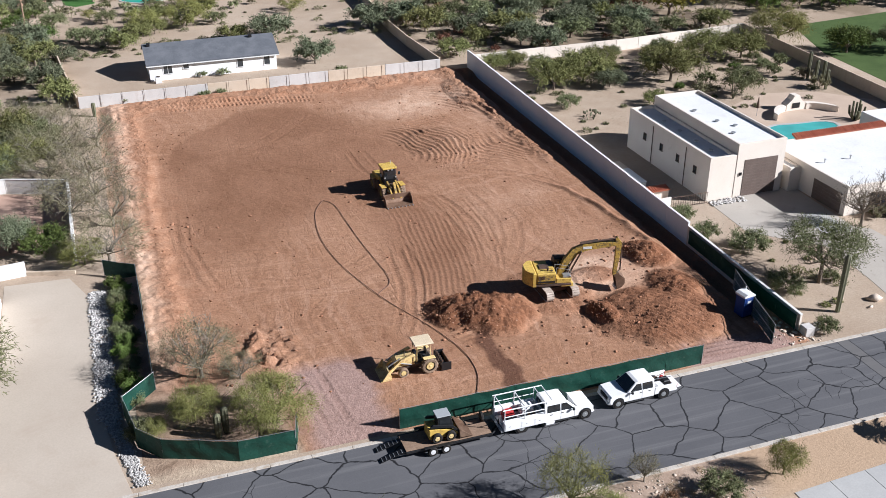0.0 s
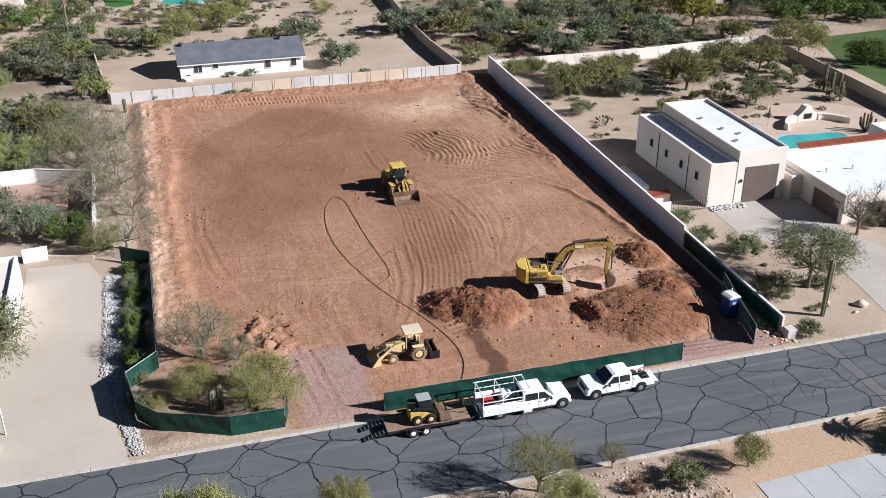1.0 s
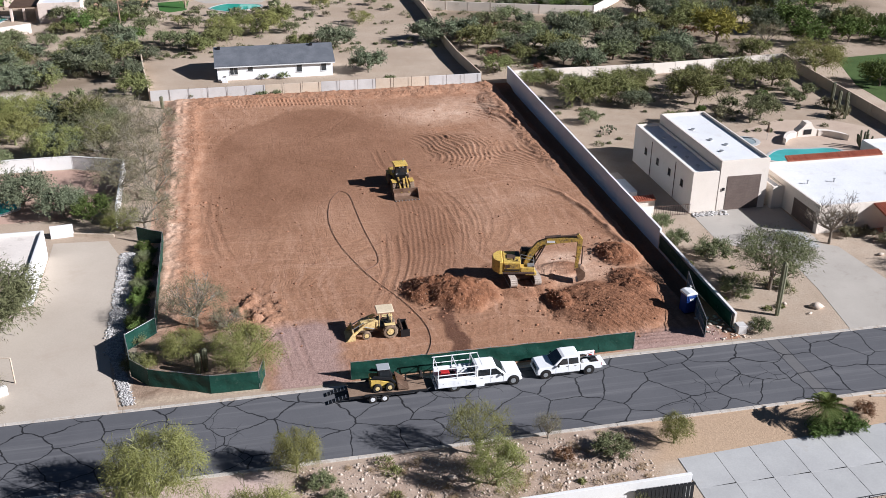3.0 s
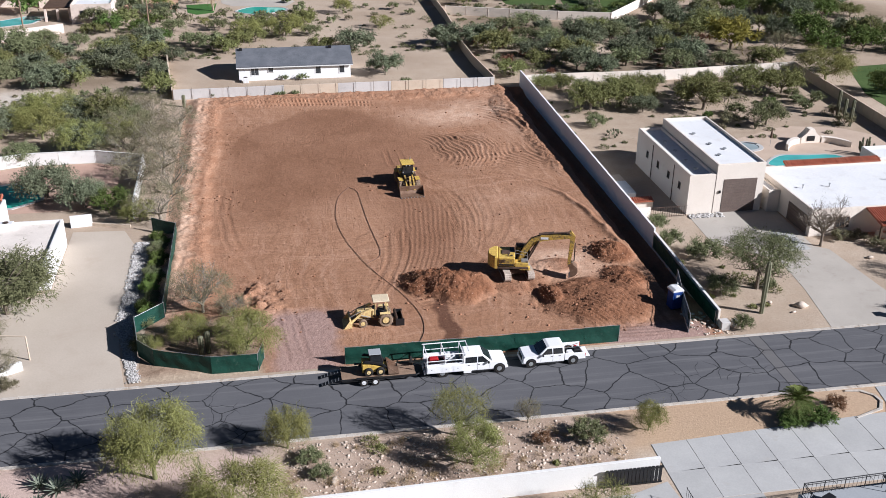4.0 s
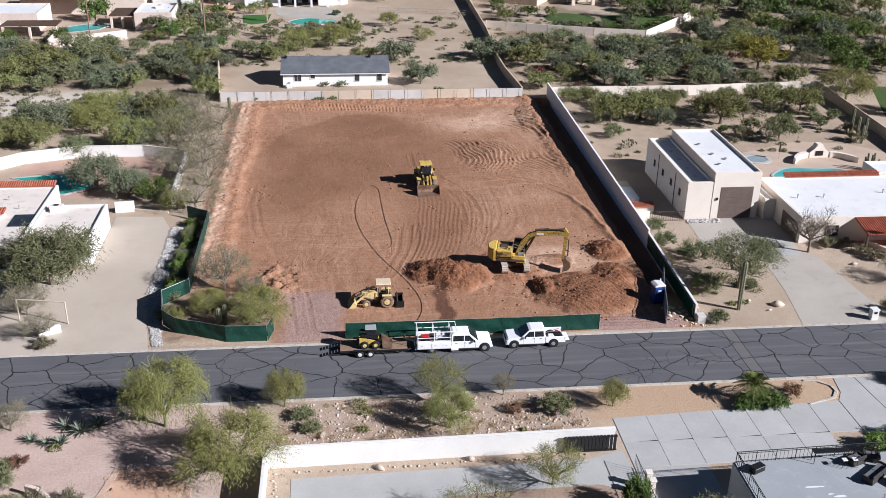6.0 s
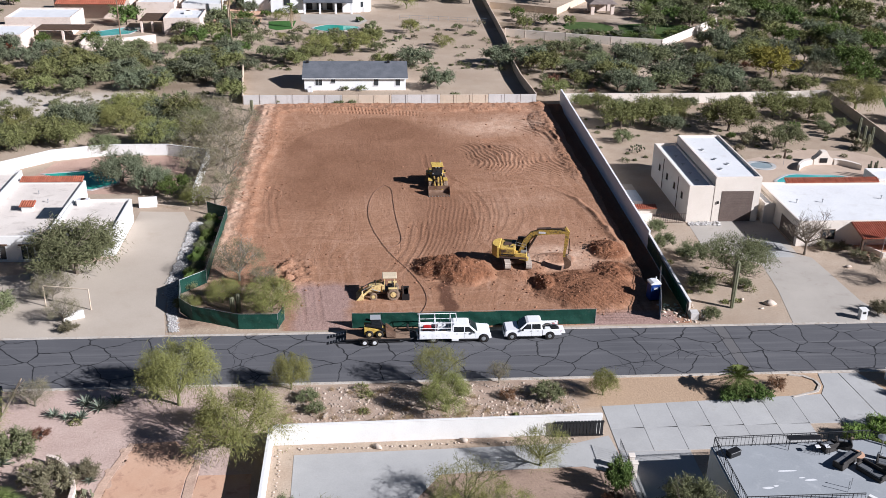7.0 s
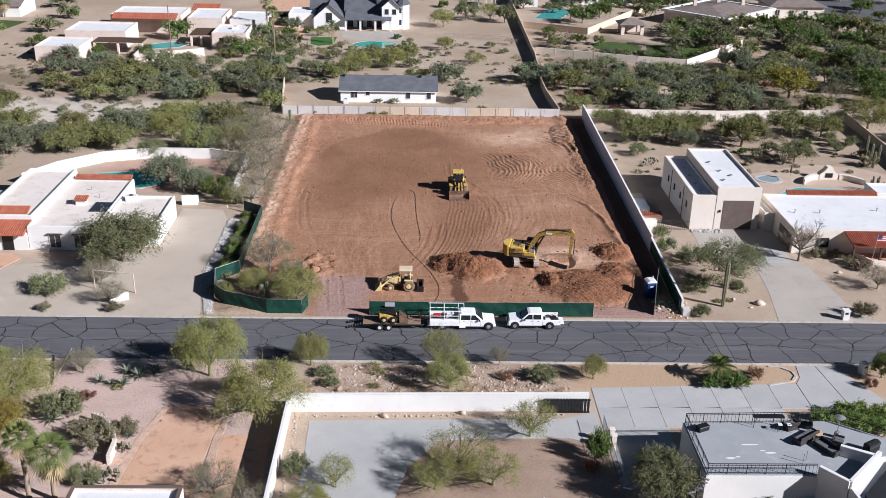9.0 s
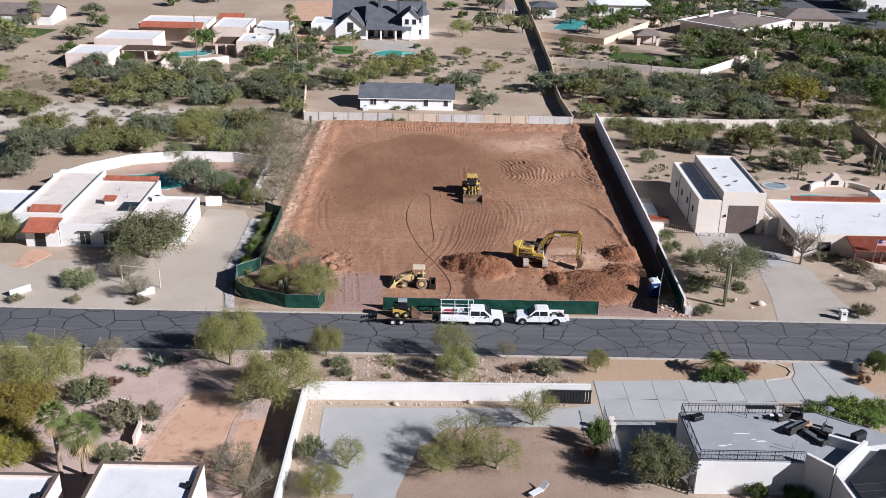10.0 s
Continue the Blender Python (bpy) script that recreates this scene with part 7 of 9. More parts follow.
# spiral stair beside the terrace
st = thing("spiral_stair", "dark steel spiral stair to the terrace", "stair", 40.6, -34.3)
bm = nb()
tube(bm, (0, 0, 0), (0, 0, 4.4), 0.07, 0.07, 8)
part("column", bm, M["black_metal"], st)
for k in range(17):
    a, z = 0.4 + k * 0.33, 0.2 * (k + 1)
    bm = nb()
    prism(bm, [(0.05 * math.cos(a), 0.05 * math.sin(a)), (0.85 * math.cos(a - 0.17), 0.85 * math.sin(a - 0.17)), (0.85 * math.cos(a + 0.17), 0.85 * math.sin(a + 0.17))], z - 0.04, z)
    part("tread", bm, M["steel"], st)
bm = nb()
path_tube(bm, [(0.85 * math.cos(0.4 + k * 0.33), 0.85 * math.sin(0.4 + k * 0.33), 0.2 * (k + 1) + 0.95) for k in range(17)], 0.025)
part("handrail", bm, M["black_metal"], st)

# terrace furniture
def lounge(x, y, rz, w=1.9):
    t = thing("outdoor_sofa", "dark wicker outdoor sofa with grey cushions", "sofa", x, y, 3.45, rz, "terrace seats")
    bm = nb()
    box(bm, -w / 2, w / 2, -0.45, 0.45, 0, 0.32, 0.03)
    box(bm, -w / 2, w / 2, 0.32, 0.45, 0.32, 0.75, 0.03)
    for s in (-1, 1):
        box(bm, s * w / 2 - 0.08, s * w / 2 + 0.08, -0.45, 0.45, 0.3, 0.58, 0.03)
    part("frame", bm, M["wicker"], t)
    for k in range(2):
        bm = nb()
        box(bm, -w / 2 + 0.1 + k * (w / 2 - 0.1), -w / 2 + (k + 1) * (w / 2 - 0.1) + 0.08, -0.42, 0.3, 0.33, 0.47, 0.04, 2)
        part("cushion", bm, M["cushion"], t)
    return t


lounge(51.3, -29.0, 215, 2.6)
lounge(52.6, -30.6, 300, 2.2)
lounge(52.0, -26.9, 160, 1.1)
lounge(53.9, -29.6, 60, 1.1)
lounge(50.6, -27.2, 200, 1.3)
ht = thing("patio_heater", "steel mushroom patio heater on the terrace", "heater", 54.2, -28.6, 3.45)
part("base", tube(nb(), (0, 0, 0), (0, 0, 0.55), 0.24, 0.2, 12), M["steel"], ht)
part("pole", tube(nb(), (0, 0, 0.55), (0, 0, 1.75), 0.04, 0.04, 8), M["steel"], ht)
part("burner", tube(nb(), (0, 0, 1.75), (0, 0, 2.05), 0.13, 0.16, 10), M["steel"], ht)
part("reflector", tube(nb(), (0, 0, 2.05), (0, 0, 2.17), 0.48, 0.12, 16), M["steel"], ht)
for x, y, sx, sy in ((46.1, -29.8, 1.5, 0.22), (47.6, -31.0, 1.0, 0.26), (47.0, -30.7, 0.5, 0.16), (43.9, -31.8, 0.9, 0.24), (44.6, -31.6, 0.4, 0.2)):
    bm = nb()
    prism(bm, [(x + sx * 0.5 * math.cos(a) * (1 + 0.18 * math.sin(3 * a + x)), y + sy * 0.5 * math.sin(a) * (1 + 0.2 * math.sin(2 * a + y))) for a in [k * math.tau / 12 for k in range(12)]], 3.451, 3.456)
    part("coating_patch", bm, M["roof_white"], tb, "bare white patch in the deck coating")
ft = thing("fire_table", "round dark fire table with orange top", "table", 52.4, -28.5, 3.45)
bm = nb()
tube(bm, (0, 0, 0), (0, 0, 0.4), 0.45, 0.5, 16)
part("base", bm, M["wicker"], ft)
bm = nb()
tube(bm, (0, 0, 0.4), (0, 0, 0.45), 0.55, 0.55, 18)
part("top", bm, M["drive_red"], ft)
bt = thing("bar_table", "long black bar table on the terrace", "table", 48.6, -26.9, 3.45)
bm = nb()
box(bm, -1.4, 1.4, -0.3, 0.3, 0.98, 1.04, 0.01)
part("top", bm, M["black_metal"], bt)
for sx in (-1.3, 1.3):
    for sy in (-0.25, 0.25):
        bm = nb()
        tube(bm, (sx, sy, 0), (sx, sy, 0.98), 0.03, 0.03, 6)
        part("leg", bm, M["black_metal"], bt)
for x in (49.4, 50.2):
    s = thing("bar_stool", "white topped bar stool beside the table", "stool", x, -27.7, 3.45, 0, "terrace stools")
    bm = nb()
    box(bm, -0.2, 0.2, -0.2, 0.2, 0.68, 0.74, 0.02)
    part("seat", bm, M["white_plastic"], s)
    for sx in (-0.17, 0.17):
        for sy in (-0.17, 0.17):
            bm = nb()
            tube(bm, (sx * 1.2, sy * 1.2, 0), (sx, sy, 0.68), 0.018, 0.018, 5)
            part("leg", bm, M["black_metal"], s)
bx = thing("storage_box", "black box beside the terrace railing", "box", 42.6, -27.6, 3.45, 25)
bm = nb()
box(bm, -0.55, 0.55, -0.3, 0.3, 0, 0.45, 0.03)
part("body", bm, M["black_metal"], bx)
bm = nb()
box(bm, -0.57, 0.57, -0.32, 0.32, 0.45, 0.5, 0.015)
part("lid", bm, M["black_metal"], bx)
for x, y in ((49.8, -32.6), (50.2, -32.2)):
    vent_pipe(x, y, 3.45, 0.9, 0.03)
gr = thing("gas_grill", "dark covered grill on the terrace", "grill", 56.2, -31.0, 3.45, 30)
bm = nb()
box(bm, -0.7, 0.7, -0.35, 0.35, 0.1, 0.85, 0.04)
part("cabinet", bm, M["black_metal"], gr)
bm = nb()
profile(bm, [(-0.35, 0.85), (0.35, 0.85), (0.3, 1.1), (0.0, 1.2), (-0.3, 1.1)], -0.7, 0.7)
h = part("hood", bm, M["black_metal"], gr)
h.rotation_euler = (0, 0, math.pi / 2)

# sliding gate and pillars at the courtyard
g = thing("courtyard_gate", "dark slatted steel gate at the courtyard entrance", "gate")
for k in range(15):
    bm = nb()
    box(bm, 29.6 + k * 0.3, 29.85 + k * 0.3, -19.6, -19.54, 0.08, 1.6)
    part("slat", bm, M["black_metal"], g)
bm = nb()
box(bm, 29.5, 34.1, -19.68, -19.6, 0.1, 0.2)
box(bm, 29.5, 34.1, -19.68, -19.6, 1.45, 1.55)
part("frame", bm, M["black_metal"], g)
ph = thing("yard_fence", "black steel fence round the terrace yard", "fence")
for k in range(30):
    bm = nb()
    y = -22.2 - k * 0.32
    tube(bm, (34.95, y, 0), (34.95, y, 1.5), 0.016, 0.016, 4)
    part("bar", bm, M["black_metal"], ph)
for z in (0.15, 1.4):
    bm = nb()
    tube(bm, (34.95, -22.1, z), (34.95, -31.7, z), 0.025, 0.025, 5)
    part("rail", bm, M["black_metal"], ph)
# ---------------------------------------------------------------- vehicles and machines
def bx(name, parent, material, x0, x1, y0, y1, z0, z1, bevel=0.02, label=""):
    return part(name, box(nb(), x0, x1, y0, y1, z0, z1, bevel), M[material], parent, label)


def rod(name, parent, material, a, b, r, r1=None, n=8, label=""):
    return part(name, tube(nb(), a, b, r, r1, n), M[material], parent, label)


def crew_cab(t, half=0.98, x0=-0.95, nose=2.88, sh=0.0):
    """Hood, doors, greenhouse and lights of a four-door truck; forward is +x."""
    narrow = lambda x, z: 1.0 - 0.20 * max(0.0, z - 1.12) / 0.8
    bm = nb()
    profile(bm, [(x0, 0.42), (nose - 0.05, 0.42), (nose + 0.02, 0.62), (nose, 0.98), (nose - 0.14, 1.08), (1.42 + sh, 1.18), (x0, 1.18)], -half, half, None, 0.06)
    part("body", bm, M["car_white"], t)
    bm = nb()
    profile(bm, [(x0 + 0.02, 1.15), (1.50 + sh, 1.15), (0.72 + sh, 1.84), (0.45 + sh, 1.92), (x0 + 0.22, 1.93), (x0 + 0.02, 1.84)], -half + 0.02, half - 0.02, narrow, 0.05)
    cab = part("cab_roof", bm, M["car_white"], t)
    for a, b in ((x0 + 0.16, 0.10 + sh), (0.18 + sh, 1.18 + sh)):
        bm = nb()
        top = min(b, 0.62 + sh)
        profile(bm, [(a, 1.22), (b, 1.22), (top, 1.74), (a + 0.04, 1.74)], -half - 0.005, half + 0.005, narrow)
        part("side_window", bm, M["car_glass"], cab)
    bm = nb()
    profile(bm, [(1.44 + sh, 1.20), (1.50 + sh, 1.21), (0.74 + sh, 1.87), (0.68 + sh, 1.85)], -half + 0.12, half - 0.12, narrow)
    part("windscreen", bm, M["car_glass"], cab)
    bm = nb()
    profile(bm, [(x0 - 0.005, 1.3), (x0 + 0.04, 1.3), (x0 + 0.04, 1.76), (x0 - 0.005, 1.76)], -half + 0.2, half - 0.2, narrow)
    part("rear_window", bm, M["car_glass"], cab)
    bx("grille", t, "black_metal", nose - 0.02, nose + 0.04, -0.55, 0.55, 0.62, 0.96, 0.02)
    for s in (-1, 1):
        bx("headlight", t, "white_plastic", nose - 0.12, nose + 0.03, s * 0.76 - 0.18, s * 0.76 + 0.18, 0.72, 0.94, 0.03)
        bx("mirror", t, "black_metal", 1.02 + sh, 1.18 + sh, s * (half + 0.15) - 0.1, s * (half + 0.15) + 0.1, 1.15, 1.36, 0.03)
        bx("running_board", t, "black_metal", x0 + 0.1, 1.5 + sh, s * (half + 0.02) - 0.06, s * (half + 0.02) + 0.06, 0.34, 0.40, 0.01)
        for x in (0.12 + sh, x0 + 0.35):
            bx("door_handle", t, "black_metal", x + 0.02, x + 0.22, s * half - 0.03, s * half + 0.03, 1.0, 1.05, 0.01)
        bm = nb()
        for x in (0.14 + sh, 1.25 + sh):
            box(bm, x - 0.008, x + 0.008, s * half - 0.004, s * half + 0.004, 0.5, 1.2)
        part("door_seam", bm, M["black_metal"], t)
    bx("front_bumper", t, "car_white", nose - 0.08, nose + 0.12, -half + 0.04, half - 0.04, 0.40, 0.60, 0.05)


def arches(t, xs, half, r=0.50):
    for x in xs:
        for s in (-1, 1):
            bm = nb()
            tube(bm, (x, s * (half - 0.3), 0.44), (x, s * (half + 0.012), 0.44), r, r, 20)
            part("wheel_arch", bm, M["black_metal"], t)


pk = thing("pickup_truck", "white crew-cab pickup truck with its tailgate down", "pickup truck", 30.5, -1.45, 0.03, 180)
crew_cab(pk)
for s in (-1, 1):
    bx("bed_side", pk, "car_white", -2.90, -0.97, s * 0.93 - 0.06, s * 0.93 + 0.06, 0.50, 1.16, 0.03)
bx("bed_floor", pk, "black_metal", -2.88, -0.97, -0.88, 0.88, 0.50, 0.62, 0.01)
bx("bed_front", pk, "car_white", -1.04, -0.965, -0.86, 0.86, 0.63, 1.16, 0.02)
bx("tailgate", pk, "car_white", -3.42, -2.91, -0.80, 0.80, 0.60, 0.68, 0.02, "lowered white tailgate")
bx("rear_bumper", pk, "steel", -3.05, -2.90, -0.90, 0.90, 0.42, 0.56, 0.03)
for s in (-1, 1):
    bx("tail_light", pk, "red_paint", -2.93, -2.86, s * 0.93 - 0.065, s * 0.93 + 0.065, 0.78, 1.10, 0.02)
arches(pk, (2.15, -1.78), 0.98)
for x in (2.15, -1.78):
    for s in (-1, 1):
        wheel("wheel", pk, x, s * 0.88, 0.40, 0.40, 0.27)
ld = thing("tool_load", "tools and a red engine heaped in a truck bed", "tool load", 32.6, -1.45, 0.66)
bx("engine", ld, "black_metal", -0.1, 0.5, -0.5, 0.2, 0, 0.55, 0.05)
bx("toolbox", ld, "white_plastic", -0.75, -0.2, -0.7, -0.1, 0, 0.42, 0.03)
bx("fuel_can", ld, "red_paint", 0.1, 0.4, 0.3, 0.55, 0, 0.45, 0.05)
rod("shovel_handle", ld, "wood_deck", (-0.9, 0.6, 0.1), (0.5, 0.4, 0.7), 0.025)
rod("bar", ld, "steel", (-0.9, 0.2, 0.4), (0.6, -0.3, 0.75), 0.03)

ut = thing("utility_truck", "white crew-cab service truck with a ladder rack", "service truck", 22.5, -1.7, 0.03, 0)
crew_cab(ut, 1.02, -0.40, 3.55, 0.72)
for s in (-1, 1):
    bx("tool_bin", ut, "car_white", -3.75, -0.45, s * 0.98 - 0.20, s * 0.98 + 0.20, 0.55, 1.28, 0.02)
    for x in (-3.3, -2.0, -0.95):
        bm = nb()
        box(bm, x - 0.38, x + 0.38, s * 1.185 - 0.012, s * 1.185 + 0.012, 0.66, 1.18, 0.01)
        d = part("bin_door", bm, M["car_white"], ut)
        bx("latch", d, "steel", x - 0.06, x + 0.06, s * 1.20 - 0.012, s * 1.20 + 0.012, 0.9, 0.96, 0.005)
bx("bed_floor", ut, "steel", -3.75, -0.45, -0.78, 0.78, 0.60, 0.70, 0.01)
bx("rear_step", ut, "steel", -3.98, -3.76, -1.1, 1.1, 0.45, 0.58, 0.02)
for s in (-1, 1):
    for x in (-3.7, -2.1, -0.5):
        rod("rack_post", ut, "car_white", (x, s * 1.05, 1.26), (x, s * 1.02, 2.30), 0.04)
    rod("rack_rail", ut, "car_white", (-3.85, s * 1.02, 2.32), (0.15, s * 1.02, 2.32), 0.045)
    rod("rack_rail", ut, "car_white", (-3.75, s * 1.04, 1.72), (-0.5, s * 1.04, 1.72), 0.035)
for x in (-3.7, -2.1, -0.5, 0.1):
    rod("rack_bar", ut, "car_white", (x, -1.02, 2.32), (x, 1.02, 2.32), 0.04)
bx("step_box", ut, "car_white", -0.45, 0.25, -1.25, -0.95, 0.35, 0.60, 0.02)
arches(ut, (2.86, -2.3), 1.02, 0.54)
for x in (2.86, -2.3):
    for s in (-1, 1):
        wheel("wheel", ut, x, s * 0.94, 0.43, 0.43, 0.28)
for nm, mt, x, y, z, sx, sy, sz, lab in (("air_compressor", "red_paint", -2.9, 0.25, 0.73, 0.9, 0.6, 0.6, "red air compressor on a truck bed"), ("water_tank", "white_plastic", -1.4, 0.3, 0.73, 1.0, 0.7, 0.75, "translucent pale tank on a truck bed"), ("generator", "black_metal", -2.9, -0.45, 0.73, 0.9, 0.5, 0.5, "black generator on a truck bed")):
    lt = thing(nm, lab, nm.replace("_", " "), 22.5 + x, -1.7 + y, 0.03 + z)
    bx("casing", lt, mt, -sx / 2, sx / 2, -sy / 2, sy / 2, 0, sz * 0.8, 0.06)
    bx("lid", lt, mt, -sx * 0.42, sx * 0.42, -sy * 0.42, sy * 0.42, sz * 0.8, sz, 0.04)
hs = thing("hose_coil", "coiled dark hose on a truck bed", "hose", 21.3, -2.05, 0.78)
bm = nb()
for k in range(3):
    r = 0.34 - 0.05 * k
    path_tube(bm, [(r * math.cos(j * 0.393), r * math.sin(j * 0.393), 0.06 + k * 0.08) for j in range(17)], 0.04, 6)
part("coil", bm, M["hose"], hs)

tr = thing("equipment_trailer", "flatbed equipment trailer with ramps let down", "trailer", 14.5, -1.8, 0.03)
for k in range(8):
    y = -0.92 + k * 0.245
    bx("plank", tr, "wood_deck", -3.2, 3.3, y + 0.008, y + 0.237, 0.62, 0.67, 0.005)
for s in (-1, 1):
    bx("side_beam", tr, "black_metal", -3.25, 3.35, s * 1.03 - 0.05, s * 1.03 + 0.05, 0.50, 0.68, 0.01)
    bx("fender", tr, "black_metal", -1.95, 0.35, s * 1.22 - 0.14, s * 1.22 + 0.14, 0.78, 0.82, 0.01)
    for x in (-1.3, -0.3):
        wheel("wheel", tr, x, s * 1.20, 0.36, 0.36, 0.22, "tyre", "white_plastic", 0.58)
for y in (-0.95, 0.95):
    rod("tongue_beam", tr, "black_metal", (3.3, y, 0.55), (4.6, 0, 0.5), 0.06)
rod("jack", tr, "black_metal", (4.2, 0.0, 0.0), (4.2, 0.0, 1.0), 0.05)
for s in (-1, 1):
    rm = bx("ramp", tr, "black_metal", -5.1, -3.25, s * 0.62 - 0.24, s * 0.62 + 0.24, 0.20, 0.26, 0.01, "black steel loading ramp")
    rm.matrix_basis = Matrix.Translation((-3.25, 0, 0.6)) @ Matrix.Rotation(-0.27, 4, "Y") @ Matrix.Translation((3.25, 0, -0.26))
    for k in range(6):
        bx("rung", rm, "steel", -5.0 + k * 0.3, -4.95 + k * 0.3, s * 0.62 - 0.22, s * 0.62 + 0.22, 0.262, 0.285, 0.004)
sp = thing("spare_wheel", "black spare wheel leaning on a trailer", "wheel", 17.6, -1.15, 0.70)
w = wheel("wheel", sp, 0, 0, 0.37, 0.37, 0.22, "tyre", "rim_dark")
w.rotation_euler = (0, 0, 1.5)

ss = thing("skid_steer", "small yellow skid-steer loader on a trailer", "skid steer", 14.4, -1.8, 0.71)
bm = nb()
profile(bm, [(-1.25, 0.28), (0.85, 0.28), (0.95, 0.55), (0.4, 0.75), (-0.6, 1.05), (-1.25, 1.10)], -0.62, 0.62, None, 0.05)
part("body", bm, M["yellow"], ss)
bm = nb()
profile(bm, [(-0.55, 0.8), (0.55, 0.7), (0.62, 1.1), (0.35, 1.92), (-0.6, 1.95)], -0.45, 0.45, None, 0.04)
c = part("cab", bm, M["black_metal"], ss)
bx("cab_roof", c, "deck_grey", -0.66, 0.42, -0.5, 0.5, 1.93, 2.0, 0.03)
bx("side_glass", c, "car_glass", -0.45, 0.35, -0.465, 0.465, 1.15, 1.8, 0.0)
for s in (-1, 1):
    for x in (-0.72, 0.32):
        wheel("wheel", ss, x, s * 0.72, 0.39, 0.39, 0.28, "tyre", "yellow_pale", 0.5)
    bm = nb()
    profile(bm, [(-1.2, 1.35), (-1.0, 1.5), (0.5, 1.15), (1.15, 0.45), (1.02, 0.35), (0.4, 1.0), (-1.1, 1.3)], s * 0.60 - 0.07, s * 0.60 + 0.07)
    part("lift_arm", bm, M["black_metal"], ss)
bm = nb()
for pts in ([(1.0, 0.05), (1.95, 0.05), (1.95, 0.10), (1.06, 0.12), (1.02, 0.80), (0.94, 0.80)],):
    profile(bm, pts, -0.88, 0.88)
for s in (-1, 1):
    profile(bm, [(1.0, 0.06), (1.9, 0.08), (1.05, 0.78)], s * 0.86 - 0.02, s * 0.86 + 0.02)
part("bucket", bm, M["bucket"], ss, "worn brown steel bucket")


def digger_track(name, parent, x, length, width, height):
    """A crawler track along y: shoes round a rounded frame, rollers within."""
    bm = nb()
    r, n = height / 2, 10
    prof = [(math.cos(a) * r + (length / 2 - r), math.sin(a) * r + r) for a in [-math.pi / 2 + math.pi * k / n for k in range(n + 1)]]
    prof += [(-px, pz) for px, pz in prof[::-1]]
    m = len(prof)
    A = [bm.verts.new((x - width * 0.36, py, pz)) for py, pz in prof]
    B = [bm.verts.new((x + width * 0.36, py, pz)) for py, pz in prof]
    bm.faces.new(A)
    bm.faces.new(B[::-1])
    for k in range(m):
        bm.faces.new((A[k], B[k], B[(k + 1) % m], A[(k + 1) % m]))
    t = part(name, bm, M["rim_dark"], parent)
    ln = [0.0]
    for k in range(m):
        ln.append(ln[-1] + math.hypot(prof[(k + 1) % m][0] - prof[k][0], prof[(k + 1) % m][1] - prof[k][1]))
    shoes = int(ln[-1] / 0.2)
    for k in range(shoes):
        d = ln[-1] * k / shoes
        j = max(i for i in range(m) if ln[i] <= d)
        u = (d - ln[j]) / max(1e-6, ln[j + 1] - ln[j])
        p, q = Vector(prof[j]), Vector(prof[(j + 1) % m])
        c, a = p.lerp(q, u), math.atan2(q.y - p.y, q.x - p.x)
        bm = nb()
        mt = Matrix.Translation((x, c.x, c.y)) @ Matrix.Rotation(a, 4, "X") @ Matrix.Diagonal((width, 0.17, 0.07, 1))
        bmesh.ops.create_cube(bm, size=1.0, matrix=mt)
        part("track_shoe", bm, M["track_steel"], t)
    return t


EX = (31.2, 15.3)
ex = thing("excavator", "yellow crawler excavator with its boom reaching out", "excavator", EX[0], EX[1], lot_z(31.2, 15.3) - 0.05)
for s in (-1, 1):
    digger_track("track", ex, s * 1.25, 4.2, 0.70, 0.92)
bx("undercarriage", ex, "rim_dark", -0.95, 0.95, -1.0, 1.0, 0.35, 0.85, 0.05)
rod("slew_ring", ex, "rim_dark", (0, 0, 0.85), (0, 0, 1.08), 0.85, 0.85, 20)
turn = Matrix.Rotation(radians(-13), 4, "Z")


def ex_part(name, bm, material, parent=ex, label="", smooth=False):
    p = part(name, bm, M[material], parent, label, smooth)
    if parent == ex:
        p.matrix_basis = turn
    return p


house = ex_part("upper_frame", box(nb(), -2.0, 1.35, -1.35, 1.35, 1.08, 1.35, 0.05), "rim_dark")
bm = nb()
n = 10
pts = [(-1.9, -1.36), (-1.9, 1.36)] + [(-2.2 - 0.75 * math.cos(math.pi / 2 * (k / n * 2 - 1)), 1.36 - 2.72 * k / n) for k in range(n + 1)]
prism(bm, pts[::1], 1.12, 2.48, 0.10)
ex_part("counterweight", bm, "yellow", ex, "rounded yellow counterweight")
bm = nb()
box(bm, -1.88, -0.1, -1.34, 1.34, 1.36, 2.42, 0.08)
eh_ = ex_part("engine_cover", bm, "yellow")
bx("engine_hatch", eh_, "rim_dark", -1.5, -0.6, -0.5, 0.45, 2.42, 2.50, 0.03)
rod("exhaust", eh_, "rim_dark", (-0.8, -0.8, 2.2), (-0.8, -0.8, 2.75), 0.09)
rod("air_intake", eh_, "rim_dark", (-0.45, -0.85, 2.2), (-0.45, -0.85, 2.5), 0.12)
bm = nb()
profile(bm, [(-0.05, 1.38), (1.42, 1.38), (1.55, 1.9), (1.40, 2.85), (0.05, 2.95), (-0.05, 2.6)], 0.42, 1.36, None, 0.06)
cb = ex_part("cab", bm, "black_metal")
bx("side_glass", cb, "car_glass", 0.15, 1.25, 0.40, 1.38, 1.95, 2.75, 0.0)
bx("roof_hatch", cb, "rim_dark", 0.15, 1.15, 0.52, 1.26, 2.93, 3.0, 0.03)
bx("side_door", house, "yellow_worn", -1.80, -0.15, -1.40, -1.352, 1.45, 2.30, 0.01)
bx("side_stripe", house, "black_metal", -1.75, -0.2, -1.42, -1.404, 1.52, 1.70, 0.0)
